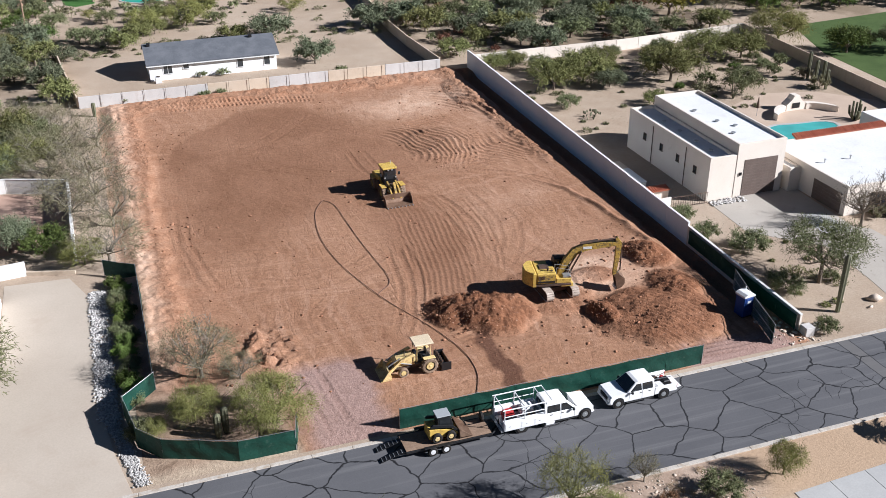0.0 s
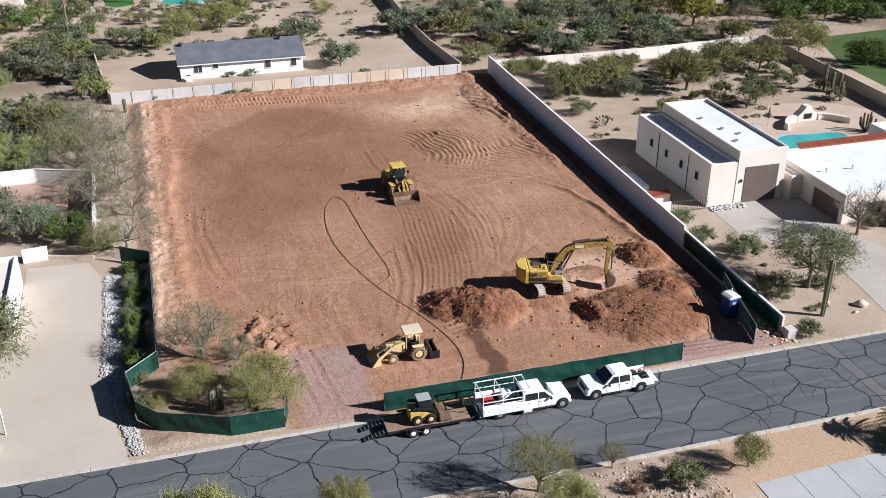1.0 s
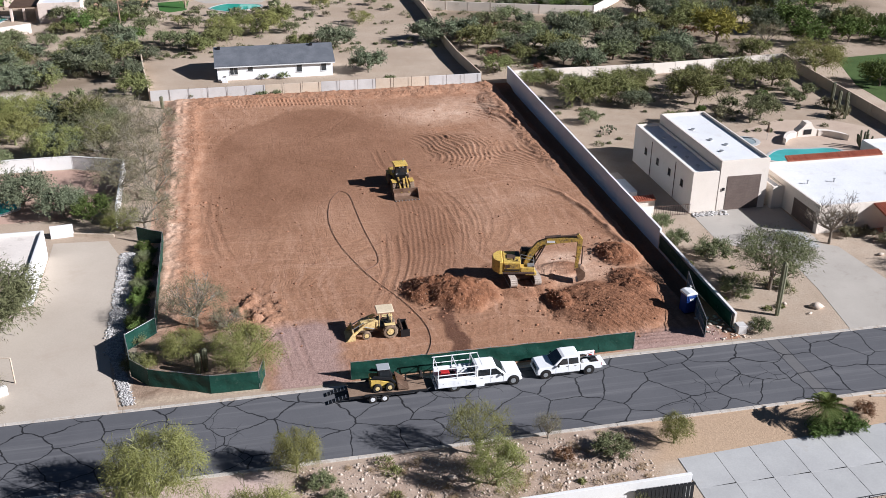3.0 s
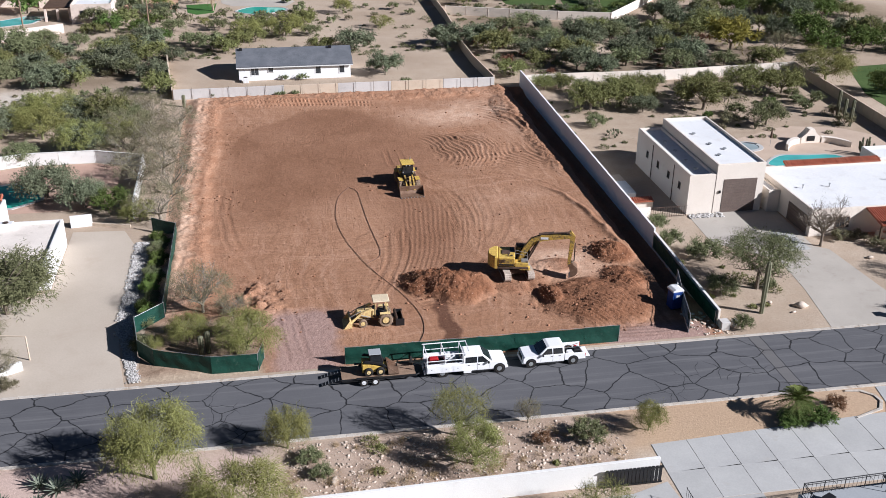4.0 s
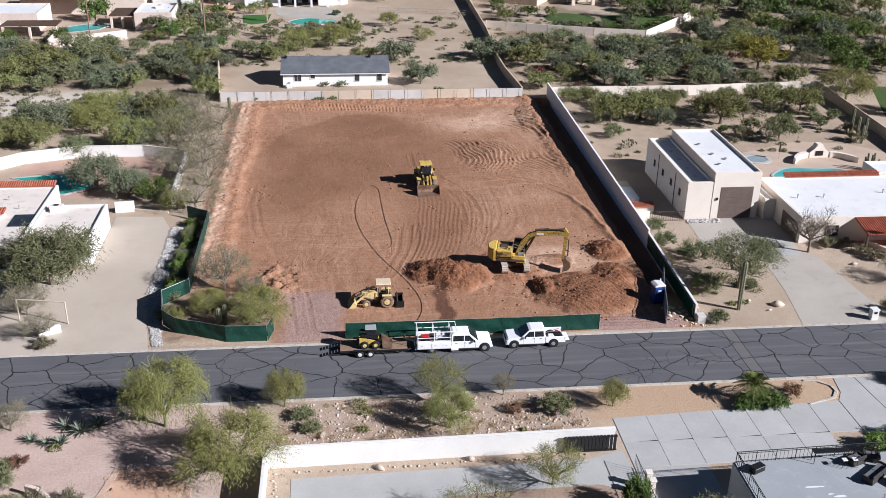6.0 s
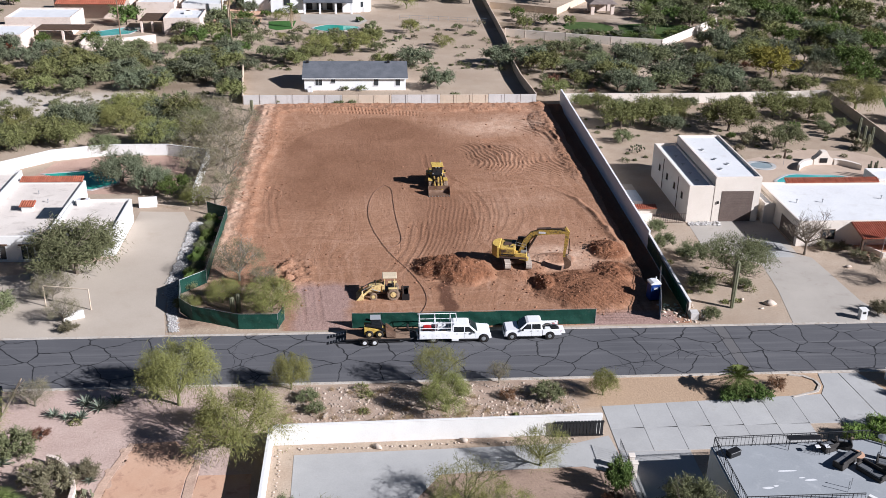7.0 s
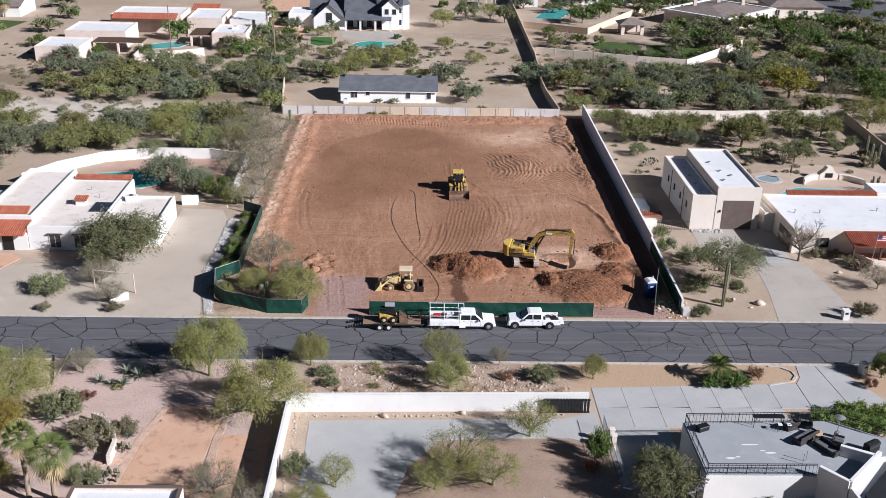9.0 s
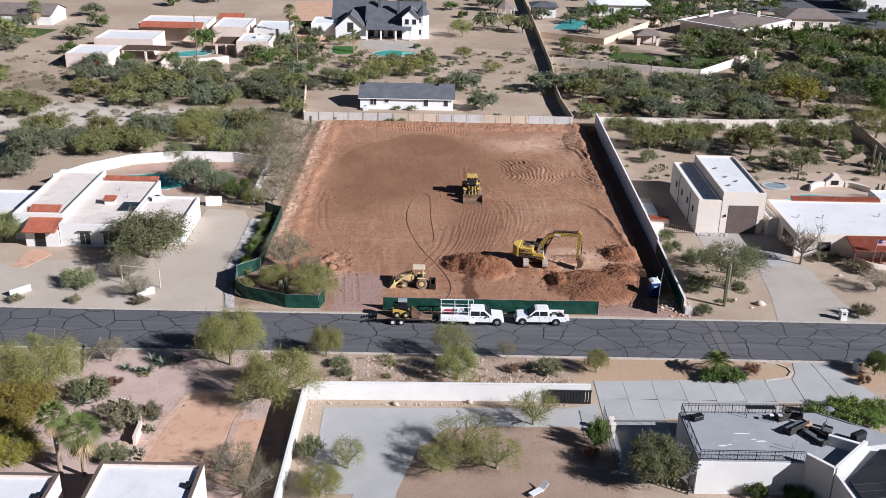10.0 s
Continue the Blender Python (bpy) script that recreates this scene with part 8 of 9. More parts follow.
for k in range(5):
    bx("louvre", house, "rim_dark", -1.7 + k * 0.12, -1.64 + k * 0.12, -1.42, -1.404, 1.85, 2.2, 0.0)
bm = nb()
for y in (-1.28, -0.55):
    path_tube(bm, [Vector(p) for p in ((-0.1, y, 2.4), (-0.1, y, 2.95), (1.2, y, 2.65), (1.25, y, 1.85))], 0.022, 5)
part("handrail", bm, M["steel"], house)
bx("tool_box", house, "steel", 0.55, 1.25, -1.25, -0.6, 1.852, 2.05, 0.03)
bx("radiator_bay", eh_, "black_metal", -0.62, -0.12, 0.0, 1.2, 2.42, 2.46, 0.01)
bx("tank_box", house, "yellow", -0.08, 1.30, -1.34, -0.50, 1.36, 1.85, 0.05)
bx("step_box", house, "yellow", 0.4, 1.5, -1.34, -0.85, 1.0, 1.34, 0.04)


def beam(pts, widths, half, name, material, parent):
    """A welded box beam along (x, z) points, deeper where widths say so."""
    bm = nb()
    up, dn = [], []
    for k, (x, z) in enumerate(pts):
        a, b = Vector(pts[max(0, k - 1)]), Vector(pts[min(len(pts) - 1, k + 1)])
        d = (b - a).normalized()
        nrm = Vector((-d.y, d.x)) * widths[k] / 2
        up.append((x + nrm.x, z + nrm.y))
        dn.append((x - nrm.x, z - nrm.y))
    profile(bm, up + dn[::-1], -half, half)
    return ex_part(name, bm, material, parent)


boom = beam([(0.45, 1.55), (1.0, 2.9), (1.75, 3.85), (2.6, 4.22), (4.2, 4.40), (5.75, 4.45)], [0.42, 0.60, 0.68, 0.64, 0.50, 0.34], 0.22, "boom", "yellow_worn", ex)
for z0 in (0.30, 0.38):
    bm = nb()
    path_tube(bm, [Vector((x, 0.12 if z0 < 0.35 else -0.12, z + z0)) for x, z in ((1.0, 2.9), (1.75, 3.9), (2.6, 4.25), (4.2, 4.38), (5.5, 4.45))], 0.03, 5)
    part("hydraulic_hose", bm, M["tyre"], boom)
bm = nb()
box(bm, 2.5, 3.3, -0.235, -0.221, 4.12, 4.36)
part("decal", bm, M["trim_white"], boom)
stick = beam([(5.55, 5.05), (5.85, 4.5), (5.75, 2.9), (5.6, 1.25)], [0.22, 0.50, 0.40, 0.26], 0.18, "stick", "yellow_worn", ex)
for a, b, r in (((2.3, -0.1, 4.62), (5.5, -0.1, 5.0), 0.085), ((2.3, 0.1, 4.62), (3.9, 0.1, 4.82), 0.10)):
    rod("cylinder", boom, "rim_dark", a, b, r)
for s in (-1, 1):
    rod("cylinder", boom, "rim_dark", (1.15, s * 0.38, 1.5), (2.35, s * 0.30, 3.95), 0.085)
rod("cylinder", stick, "rim_dark", (6.15, 0, 3.7), (6.15, 0, 1.7), 0.07)
rod("link", stick, "steel", (6.15, 0, 1.75), (5.75, 0, 1.2), 0.06)
bm = nb()
pr = [(5.55, 1.30), (6.00, 1.45), (6.50, 1.05), (6.55, 0.55), (6.30, 0.15), (5.90, -0.05), (5.80, 0.05), (6.15, 0.30), (6.33, 0.62), (6.25, 0.98), (5.90, 1.20), (5.60, 1.15)]
profile(bm, pr, -0.55, 0.55)
for s in (-1, 1):
    profile(bm, [(5.60, 1.25), (6.00, 1.40), (6.45, 1.02), (6.50, 0.55), (6.25, 0.18), (5.85, 0.0)], s * 0.54 - 0.02, s * 0.54 + 0.02)
bk = ex_part("bucket", bm, "bucket", ex, "worn steel digging bucket")
for k in range(5):
    bm = nb()
    y = -0.46 + k * 0.23
    profile(bm, [(5.91, -0.06), (5.81, 0.06), (5.63, -0.12)], y - 0.05, y + 0.05)
    part("tooth", bm, M["steel"], bk)

# wheel loader
wl_ = thing("wheel_loader", "yellow articulated wheel loader with lowered bucket", "wheel loader", 23.5, 42.3, lot_z(23.5, 42.3) - 0.02, -88)
bm = nb()
profile(bm, [(-3.0, 0.85), (-0.2, 0.85), (-0.2, 1.35), (-0.5, 1.95), (-2.6, 1.85), (-3.05, 1.6)], -0.95, 0.95, None, 0.08)
part("engine_hood", bm, M["yellow"], wl_)
bx("rear_bumper", wl_, "rim_dark", -3.35, -2.9, -1.1, 1.1, 0.65, 1.25, 0.06)
bx("centre_frame", wl_, "rim_dark", -0.4, 1.6, -0.55, 0.55, 0.65, 1.35, 0.05)
bm = nb()
profile(bm, [(-0.85, 1.6), (0.55, 1.5), (0.75, 2.0), (0.60, 3.10), (-0.80, 3.15)], -0.72, 0.72, None, 0.05)
cb = part("cab", bm, M["black_metal"], wl_)
bx("cab_roof", cb, "yellow", -1.0, 0.78, -0.85, 0.85, 3.12, 3.30, 0.05)
bx("windscreen", cb, "car_glass", 0.56, 0.70, -0.62, 0.62, 1.95, 2.95, 0.0)
bx("side_glass", cb, "car_glass", -0.65, 0.45, -0.735, 0.735, 1.95, 2.95, 0.0)
for k in range(4):
    bx("work_lamp", cb, "steel", 0.72, 0.84, -0.72 + k * 0.42, -0.54 + k * 0.42, 2.1 if k in (0, 3) else 3.0, 2.25 if k in (0, 3) else 3.12, 0.02)
rod("beacon", cb, "steel", (-0.6, 0.5, 3.28), (-0.6, 0.5, 3.7), 0.05)
rod("exhaust", wl_, "rim_dark", (-1.6, 0.5, 1.85), (-1.6, 0.5, 2.8), 0.08)
for s in (-1, 1):
    bx("ladder", wl_, "rim_dark", -0.6, 0.0, s * 1.05 - 0.12, s * 1.05 + 0.12, 0.55, 1.55, 0.03)
    bx("mirror", wl_, "black_metal", 0.7, 0.8, s * 1.05 - 0.12, s * 1.05 + 0.12, 2.4, 2.75, 0.02)
    for x in (-1.75, 1.35):
        wheel("wheel", wl_, x, s * 1.08, 0.74, 0.74, 0.58, "tyre_dusty", "yellow_worn", 0.5, 16)
    bx("fender", wl_, "yellow", 0.75, 1.95, s * 1.08 - 0.3, s * 1.08 + 0.3, 1.52, 1.58, 0.02)
    bx("fender", wl_, "yellow", -2.4, -1.1, s * 1.08 - 0.3, s * 1.08 + 0.3, 1.52, 1.58, 0.02)
    bm = nb()
    profile(bm, [(0.9, 1.75), (1.15, 1.95), (2.2, 1.45), (3.05, 0.60), (2.85, 0.45), (2.0, 1.1)], s * 0.48 - 0.09, s * 0.48 + 0.09)
    part("lift_arm", bm, M["yellow_worn"], wl_)
    rod("cylinder", wl_, "steel", (1.0, s * 0.7, 1.0), (2.3, s * 0.6, 1.1), 0.08)
bm = nb()
profile(bm, [(1.9, 1.9), (2.1, 2.15), (2.3, 1.8), (2.85, 0.95), (2.7, 0.85), (2.1, 1.6)], -0.12, 0.12)
part("tilt_lever", bm, M["yellow_worn"], wl_)
bm = nb()
profile(bm, [(2.95, 0.08), (4.15, 0.03), (4.15, 0.09), (3.1, 0.20), (2.95, 0.55), (3.08, 1.15), (2.98, 1.18), (2.80, 0.55)], -1.52, 1.52)
for s in (-1, 1):
    profile(bm, [(2.9, 0.1), (4.0, 0.06), (3.7, 0.75), (3.05, 1.15), (2.85, 0.55)], s * 1.5 - 0.025, s * 1.5 + 0.025)
bk = part("bucket", bm, M["bucket"], wl_, "wide earth-worn steel bucket")
for k in range(8):
    bx("tooth", bk, "steel", 4.1, 4.32, -1.42 + k * 0.405 - 0.05, -1.42 + k * 0.405 + 0.05, 0.03, 0.10, 0.01)

# backhoe tractor with a box scraper
bo = thing("backhoe_tractor", "sun-bleached yellow loader tractor with a canopy", "loader tractor", 15.6, 7.8, lot_z(15.6, 7.8) - 0.015, 180)
bm = nb()
profile(bm, [(0.3, 0.75), (2.0, 0.75), (2.1, 1.2), (1.9, 1.55), (0.3, 1.65)], -0.42, 0.42, None, 0.06)
part("engine_hood", bm, M["yellow_pale"], bo)
bx("chassis", bo, "rim_dark", -1.2, 2.0, -0.38, 0.38, 0.5, 0.85, 0.04)
bx("side_tank", bo, "yellow_pale", 0.0, 0.7, -0.72, -0.42, 0.6, 1.1, 0.04)
bx("floor", bo, "black_metal", -1.1, 0.4, -0.62, 0.62, 0.85, 1.05, 0.03)
bx("dashboard", bo, "black_metal", 0.1, 0.4, -0.35, 0.35, 1.05, 1.75, 0.04)
rod("exhaust", bo, "rim_dark", (1.2, 0.25, 1.6), (1.2, 0.25, 2.2), 0.045)
seat = bx("seat", bo, "black_metal", -0.65, -0.15, -0.28, 0.28, 1.05, 1.45, 0.06)
bx("seat_back", seat, "black_metal", -0.72, -0.58, -0.28, 0.28, 1.4, 1.9, 0.05)
for x in (-0.95, 0.25):
    for s in (-1, 1):
        if x < 0 or s:
            rod("canopy_post", bo, "yellow_pale", (x, s * 0.58, 1.0), (x * 0.9, s * 0.56, 2.55), 0.035)
bx("canopy", bo, "cream_paint", -1.15, 0.45, -0.75, 0.75, 2.55, 2.68, 0.05, "cream canopy roof")
for s in (-1, 1):
    wheel("rear_wheel", bo, -0.75, s * 0.82, 0.68, 0.68, 0.42, "tyre_dusty", "yellow_pale", 0.5, 14)
    wheel("front_wheel", bo, 1.45, s * 0.78, 0.42, 0.42, 0.28, "tyre_dusty", "yellow_pale", 0.55)
    bx("fender", bo, "yellow_pale", -1.2, -0.2, s * 0.82 - 0.2, s * 0.82 + 0.2, 1.38, 1.44, 0.02)
    bm = nb()
    profile(bm, [(0.4, 1.7), (0.6, 1.9), (1.6, 1.5), (2.75, 0.45), (2.6, 0.30), (1.5, 1.3)], s * 0.56 - 0.07, s * 0.56 + 0.07)
    part("lift_arm", bm, M["yellow_pale"], bo)
    rod("cylinder", bo, "steel", (0.7, s * 0.56, 0.9), (1.8, s * 0.56, 1.25), 0.05)
    rod("cylinder", bo, "steel", (1.6, s * 0.45, 1.6), (2.65, s * 0.45, 1.0), 0.045)
bm = nb()
profile(bm, [(2.55, 0.05), (3.35, 0.02), (3.35, 0.07), (2.7, 0.15), (2.6, 0.4), (2.75, 0.9), (2.66, 0.92), (2.48, 0.4)], -1.0, 1.0)
for s in (-1, 1):
    profile(bm, [(2.52, 0.06), (3.3, 0.05), (2.72, 0.88), (2.5, 0.4)], s * 0.99 - 0.02, s * 0.99 + 0.02)
part("front_bucket", bm, M["yellow_pale"], bo)
sc = bx("box_scraper", bo, "black_metal", -2.45, -1.75, -1.02, 1.02, 0.12, 0.20, 0.01, "black box scraper with ripper shanks")
for s in (-1, 1):
    bx("side_plate", sc, "black_metal", -2.55, -1.7, s * 1.0 - 0.03, s * 1.0 + 0.03, 0.02, 0.75, 0.01)
bx("blade", sc, "bucket", -2.5, -2.42, -0.97, 0.97, 0.03, 0.62, 0.01)
for k in range(6):
    bx("shank", sc, "rim_dark", -1.9, -1.78, -0.85 + k * 0.34 - 0.04, -0.85 + k * 0.34 + 0.04, 0.03, 0.95, 0.01)
bx("cross_bar", sc, "black_metal", -1.92, -1.76, -1.0, 1.0, 0.62, 0.74, 0.01)
for s in (-1, 1):
    rod("hitch_link", sc, "rim_dark", (-1.2, s * 0.35, 0.6), (-1.85, s * 0.5, 0.6), 0.05)

# portable toilet
pt = thing("portable_toilet", "blue portable toilet with a white roof", "portable toilet", 45.4, 6.2, lot_z(45.4, 6.2) - 0.01, 8)
bx("skid", pt, "black_metal", -0.56, 0.56, -0.56, 0.56, 0.0, 0.12, 0.02)
bx("cabin", pt, "blue_plastic", -0.55, 0.55, -0.55, 0.55, 0.12, 2.05, 0.05)
bx("door", pt, "blue_plastic", -0.38, 0.38, -0.585, -0.55, 0.2, 1.95, 0.02)
bx("door_sign", pt, "white_plastic", -0.2, 0.2, -0.60, -0.586, 1.45, 1.7, 0.005)
bm = nb()
prof = [(-0.62, 2.05), (0.62, 2.05), (0.60, 2.2), (0.3, 2.34), (-0.3, 2.34), (-0.60, 2.2)]
profile(bm, prof, -0.62, 0.62, None, 0.03)
part("roof", bm, M["white_plastic"], pt)
rod("vent_pipe", pt, "white_plastic", (0.4, 0.4, 2.2), (0.4, 0.4, 2.55), 0.06)

# water hose across the lot
for pts in ([(16.0, 42.6), (14.9, 41.0), (14.2, 38.8), (13.6, 34.5), (13.7, 30.1), (14.3, 26.3), (15.2, 22.7), (16.6, 18.1), (18.0, 15.2), (19.2, 12.0), (20.0, 9.1), (20.1, 6.5), (19.6, 4.2), (18.7, 2.6)], [(16.0, 42.6), (16.7, 42.0), (17.1, 40.4), (17.1, 36), (17.3, 30.5), (17.7, 25.8), (17.9, 23.2), (17.4, 21.7), (16.4, 21.0), (15.9, 20.4)]):
    cu = bpy.data.curves.new("water_hose", "CURVE")
    cu.dimensions, cu.bevel_depth, cu.bevel_resolution, cu.resolution_u = "3D", 0.027, 2, 6
    s = cu.splines.new("NURBS")
    s.points.add(len(pts) - 1)
    s.use_endpoint_u, s.order_u = True, 3
    for k, (x, y) in enumerate(pts):
        s.points[k].co = (x, y, lot_z(x, y) + 0.05, 1)
    cu.materials.append(M["hose"])
    tagged(new("water_hose", cu), "long dark hose lying across the soil", "hose")

# street things
for x, y, rz in ((67.2, 0.75, 0), (64.2, -11.6, 20)):
    mb = thing("mailbox", "white stucco mailbox pier beside the road", "mailbox", x, y, 0, rz, "mailboxes")
    bx("pier", mb, "stucco_white", -0.38, 0.38, -0.35, 0.35, -0.03, 1.15, 0.03)
    bx("cap", mb, "stucco_white", -0.44, 0.44, -0.41, 0.41, 1.15, 1.25, 0.02)
    bx("letter_door", mb, "black_metal", -0.18, 0.18, -0.37, -0.352, 0.75, 1.0, 0.005)
wg = wall_run("wall_drive_west", [(-18.4, 3.4), (-16.5, 4.4)], 0.9, 0.3, M["stucco_white"], "short white wall beside the driveway")
wall_run("wall_drive_far_west", [(-33.6, 2.6), (-31.8, 4.6)], 0.8, 0.3, M["stucco_white"], "short white wall at the driveway corner")
ar = thing("entry_frame", "thin tan post and beam beside the driveway", "gate frame")
rod("post", ar, "block_tan", (-16.2, 6.0, -0.03), (-16.2, 6.0, 2.5), 0.07)
rod("post", ar, "block_tan", (-21.2, 7.0, -0.03), (-21.2, 7.0, 2.5), 0.07)
rod("beam", ar, "block_tan", (-16.2, 6.0, 2.5), (-21.2, 7.0, 2.5), 0.06)
for x, y, h in ((-16.2, 132.0, 11.0), (-40.2, 131.6, 12.0)):
    pl = thing("utility_pole", "tall weathered utility pole", "pole", x, y, 0, 0, "poles behind the lot")
    rod("shaft", pl, "wood_deck", (0, 0, -0.05), (0, 0, h), 0.16, 0.11)
    rod("band", pl, "steel", (0, 0, h - 0.6), (0, 0, h - 0.5), 0.15)
fl = thing("flag_pole", "flag pole with a striped flag before the porch", "flag pole", 76.4, 15.6)
rod("pole", fl, "steel", (0, 0, -0.03), (0.3, 0, 4.6), 0.04)
for k in range(7):
    bm = nb()
    box(bm, 0.28, 1.7, -0.01 + 0.004 * k, 0.01 + 0.004 * k, 3.6 + k * 0.13, 3.6 + (k + 1) * 0.13)
    part("stripe", bm, M["flag_red" if k % 2 == 0 else "white_plastic"], fl)
bx("canton", fl, "flag_blue", 0.28, 0.85, -0.03, 0.05, 4.02, 4.52, 0.0)
# ---------------------------------------------------------------- planting
for row in [(-91.3, 152.3, 4.5, 5), (-61.9, 86, 4, 4), (-67.7, 89.2, 4, 4), (-56.8, 100.7, 4, 4), (-45.7, 101.7, 4, 4), (-40.3, 106.2, 4.5, 4.2), (-46.2, 93, 3.5, 3.5), (-41.4, 60.4, 4, 4), (-36.4, 63.3, 4.5, 4), (-33.5, 67.3, 4, 3.5), (-17.2, 73, 5, 4), (-14.4, 108.6, 4.5, 4), (-10.9, 88, 4, 3), (-41.4, 20.3, 4, 3.2)]:
    plant("mesquite_tree", *row)
for row in [(62.4, 98.9, 5, 4.5), (72.1, 116.4, 4.5, 4), (56.9, 69.9, 5.0, 4.3), (62.4, 71.4, 5.0, 4.6), (75, 67.7, 5.8, 5.2), (85.7, 75.3, 5.0, 4.2), (91.8, 74.3, 4.8, 4.2), (52.6, 81.6, 2.8, 2.3), (55.6, 82.0, 2.8, 2.3), (68.5, 78.0, 3.4, 3.0)]:
    plant("mesquite_tree", *row)
for row in [(-20.0, 15.2, 6.5, 6.1), (38.1, -32.8, 4.8, 3.2), (-7.5, 119.5, 3, 2.5), (-3.4, 116.4, 3.5, 3), (14.5, 133.8, 3, 3), (55.4, 124.2, 3, 3.5), (61.2, 127.7, 3, 3.5), (30.9, 184.6, 6, 4.0), (41.7, 181.4, 5.5, 3.4), (-14.6, 140.1, 3.5, 3), (81.5, 59, 4.2, 3.4), (72.4, 81.3, 2.2, 2)]:
    plant("olive_mesquite", *row)
for row in [(-33.4, 102.8, 4, 4), (-26, 96, 4, 4), (-20.2, 102.8, 4.5, 5), (-51.2, 57.8, 5, 5), (-50.8, 47, 4, 4), (-21.2, 45.2, 4.5, 4), (-16.3, 41.3, 4, 3), (23.4, 111.6, 4.4, 4.6), (27.2, 94.5, 4.2, 3.5), (41.1, 113, 4.4, 4.6), (47.4, 112.6, 4.6, 4.6), (72.7, 97.4, 5, 5), (81.1, 106.6, 4.5, 4), (92.3, 128.8, 5, 4), (84.2, 96.1, 4.5, 4), (65, 68, 3, 2.6), (-10.1, 109.1, 2.6, 2.8), (-19, 61, 4.5, 3.5)]:
    plant("ironwood_tree", *row)
for row in [(35.5, -13.1, 2.9, 1.5), (-25, 75.3, 5.5, 5), (-28.7, 73.1, 4.5, 4), (3.2, 123.2, 4.6, 4.2), (11.0, 125.8, 4.8, 4.4), (-3.7, -13, 7, 4), (2.5, -20.2, 6, 4.4), (-22.1, -18.9, 6, 5), (103.0, 80.1, 6.5, 6), (20.6, -15.2, 4, 2.5), (6.3, -10.8, 4, 2), (-9.3, 36.1, 3, 2.5), (30.5, 129.3, 3.0, 3.0), (24.2, 174.0, 5.6, 4.2), (37.9, 186.0, 5.5, 3.6), (24.0, 144.0, 3.8, 2.6), (8.4, -35.5, 3, 2.2), (-2.3, 6.9, 3.2, 2.2), (3.2, 4.6, 4.2, 3.3), (-5.2, 6.2, 1.5, 1.1)]:
    plant("paloverde_tree", *row)
for row in [(20, -11.3, 5, 2.6), (10.5, -31.4, 3.2, 2), (27.9, -23.6, 4, 2.8), (21.0, -29.0, 4, 3.4), (24.0, -31.0, 3.6, 3.0), (19.0, -31.6, 3.2, 2.6)]:
    plant("sparse_paloverde", *row)
for row in [(95.4, 102.2, 7, 6), (-21.4, -26.5, 5, 4), (-19.6, -32.1, 4, 3)]:
    plant("yellow_tree", *row)
for row in [(120.6, 129, 6, 5), (-13, 39.8, 3, 2.6), (90.2, 155.5, 5, 4), (95, 153.7, 4.5, 3.5), (113.1, 169.4, 6.5, 5), (116.2, 155.5, 6, 5), (131.7, 173, 6, 5), (63.9, 182.6, 6, 4.5), (-77.3, 176.8, 3, 2), (70.2, 191.1, 5, 4), (78.2, 140.3, 1.6, 3.2), (72, 140.9, 1.4, 3), (65.8, -12.5, 3, 1.6)]:
    plant("green_tree", *row)
for row in [(-12.4, 63.1, 5.5, 5), (-7.6, 51.2, 5, 4.5), (-7.0, 35.8, 5, 4.5), (-20.8, 8.3, 3.5, 2.5), (-18.3, 3.1, 3, 2), (102.9, 97.5, 5, 3.5), (55, 153.1, 4, 3), (-16.6, -12.6, 2.6, 2), (0.3, -32.4, 2.8, 2.7), (2.8, -35.6, 3, 2.6), (74.6, 9.1, 3, 2.4), (41, 151.2, 2, 2), (-1.1, 12.4, 5.4, 3.4), (1.8, 11.2, 2.4, 2.0), (-6.2, 44, 5, 3.6), (-8.0, 57.5, 5.5, 4.2), (-6.8, 69, 4.5, 3.6), (-10.2, 47, 5.5, 4.4), (26.0, -10.5, 2.3, 1.3)]:
    plant("bare_tree", *row)
for row in [(-26.3, 6.4, 2, 2.6), (53.4, 16.6, 2, 2.2), (51.9, 8.8, 1.6, 2), (50.7, 20.3, 1.8, 1.6), (50.9, 25.2, 1.6, 1.4), (50.6, 1.5, 1.3, 1.3), (30.3, -13.4, 1.5, 1.7), (8.7, -14.8, 1, 1), (7.9, -12.8, 1, 1.2), (-16.2, -20.0, 2.2, 2.2), (-11.0, -30.6, 1.5, 1.6), (7, -29.6, 2, 1.4), (95.2, 68.8, 1.8, 1.8), (24.8, 150.1, 1.8, 1.8), (29.9, 88.8, 1, 1.2), (57, 8.9, 1, 1), (-6.2, 6.2, 1.4, 1.4)]:
    plant("desert_shrub", *row)
for row in [(-12.0, -25.6, 2.3, 2.3), (-9.4, -23.6, 1.6, 1.3), (70.8, 18.6, 1.2, 1.2), (72.8, 18.4, 1.2, 1.2), (74.8, 14.7, 1.2, 1.2), (69.9, 1.8, 1.6, 1.6), (-32.3, 1.3, 1, 1), (-25.2, 1.4, 0.9, 0.9), (-17.3, 1.5, 1, 1.1), (74, 16.4, 1.1, 1.1)]:
    plant("grey_shrub", *row)
for row in [(-14.7, -17.7, 0.9, 1.1), (52.5, -12.6, 1.1, 1), (63.8, -14.5, 1, 0.9), (32.8, -28.9, 1, 0.9), (26.5, -13.2, 0.8, 0.9)]:
    plant("red_shrub", *row)
for k in range(15):
    plant(("desert_shrub", "vine_bush", "hedge_bush", "desert_shrub")[k % 4], -6.5 + 0.35 * math.sin(k * 2.1), 10.6 + k * 1.42, 1.05 + 0.25 * math.sin(k * 1.3), 1.0 + 0.15 * math.sin(k * 2.7))
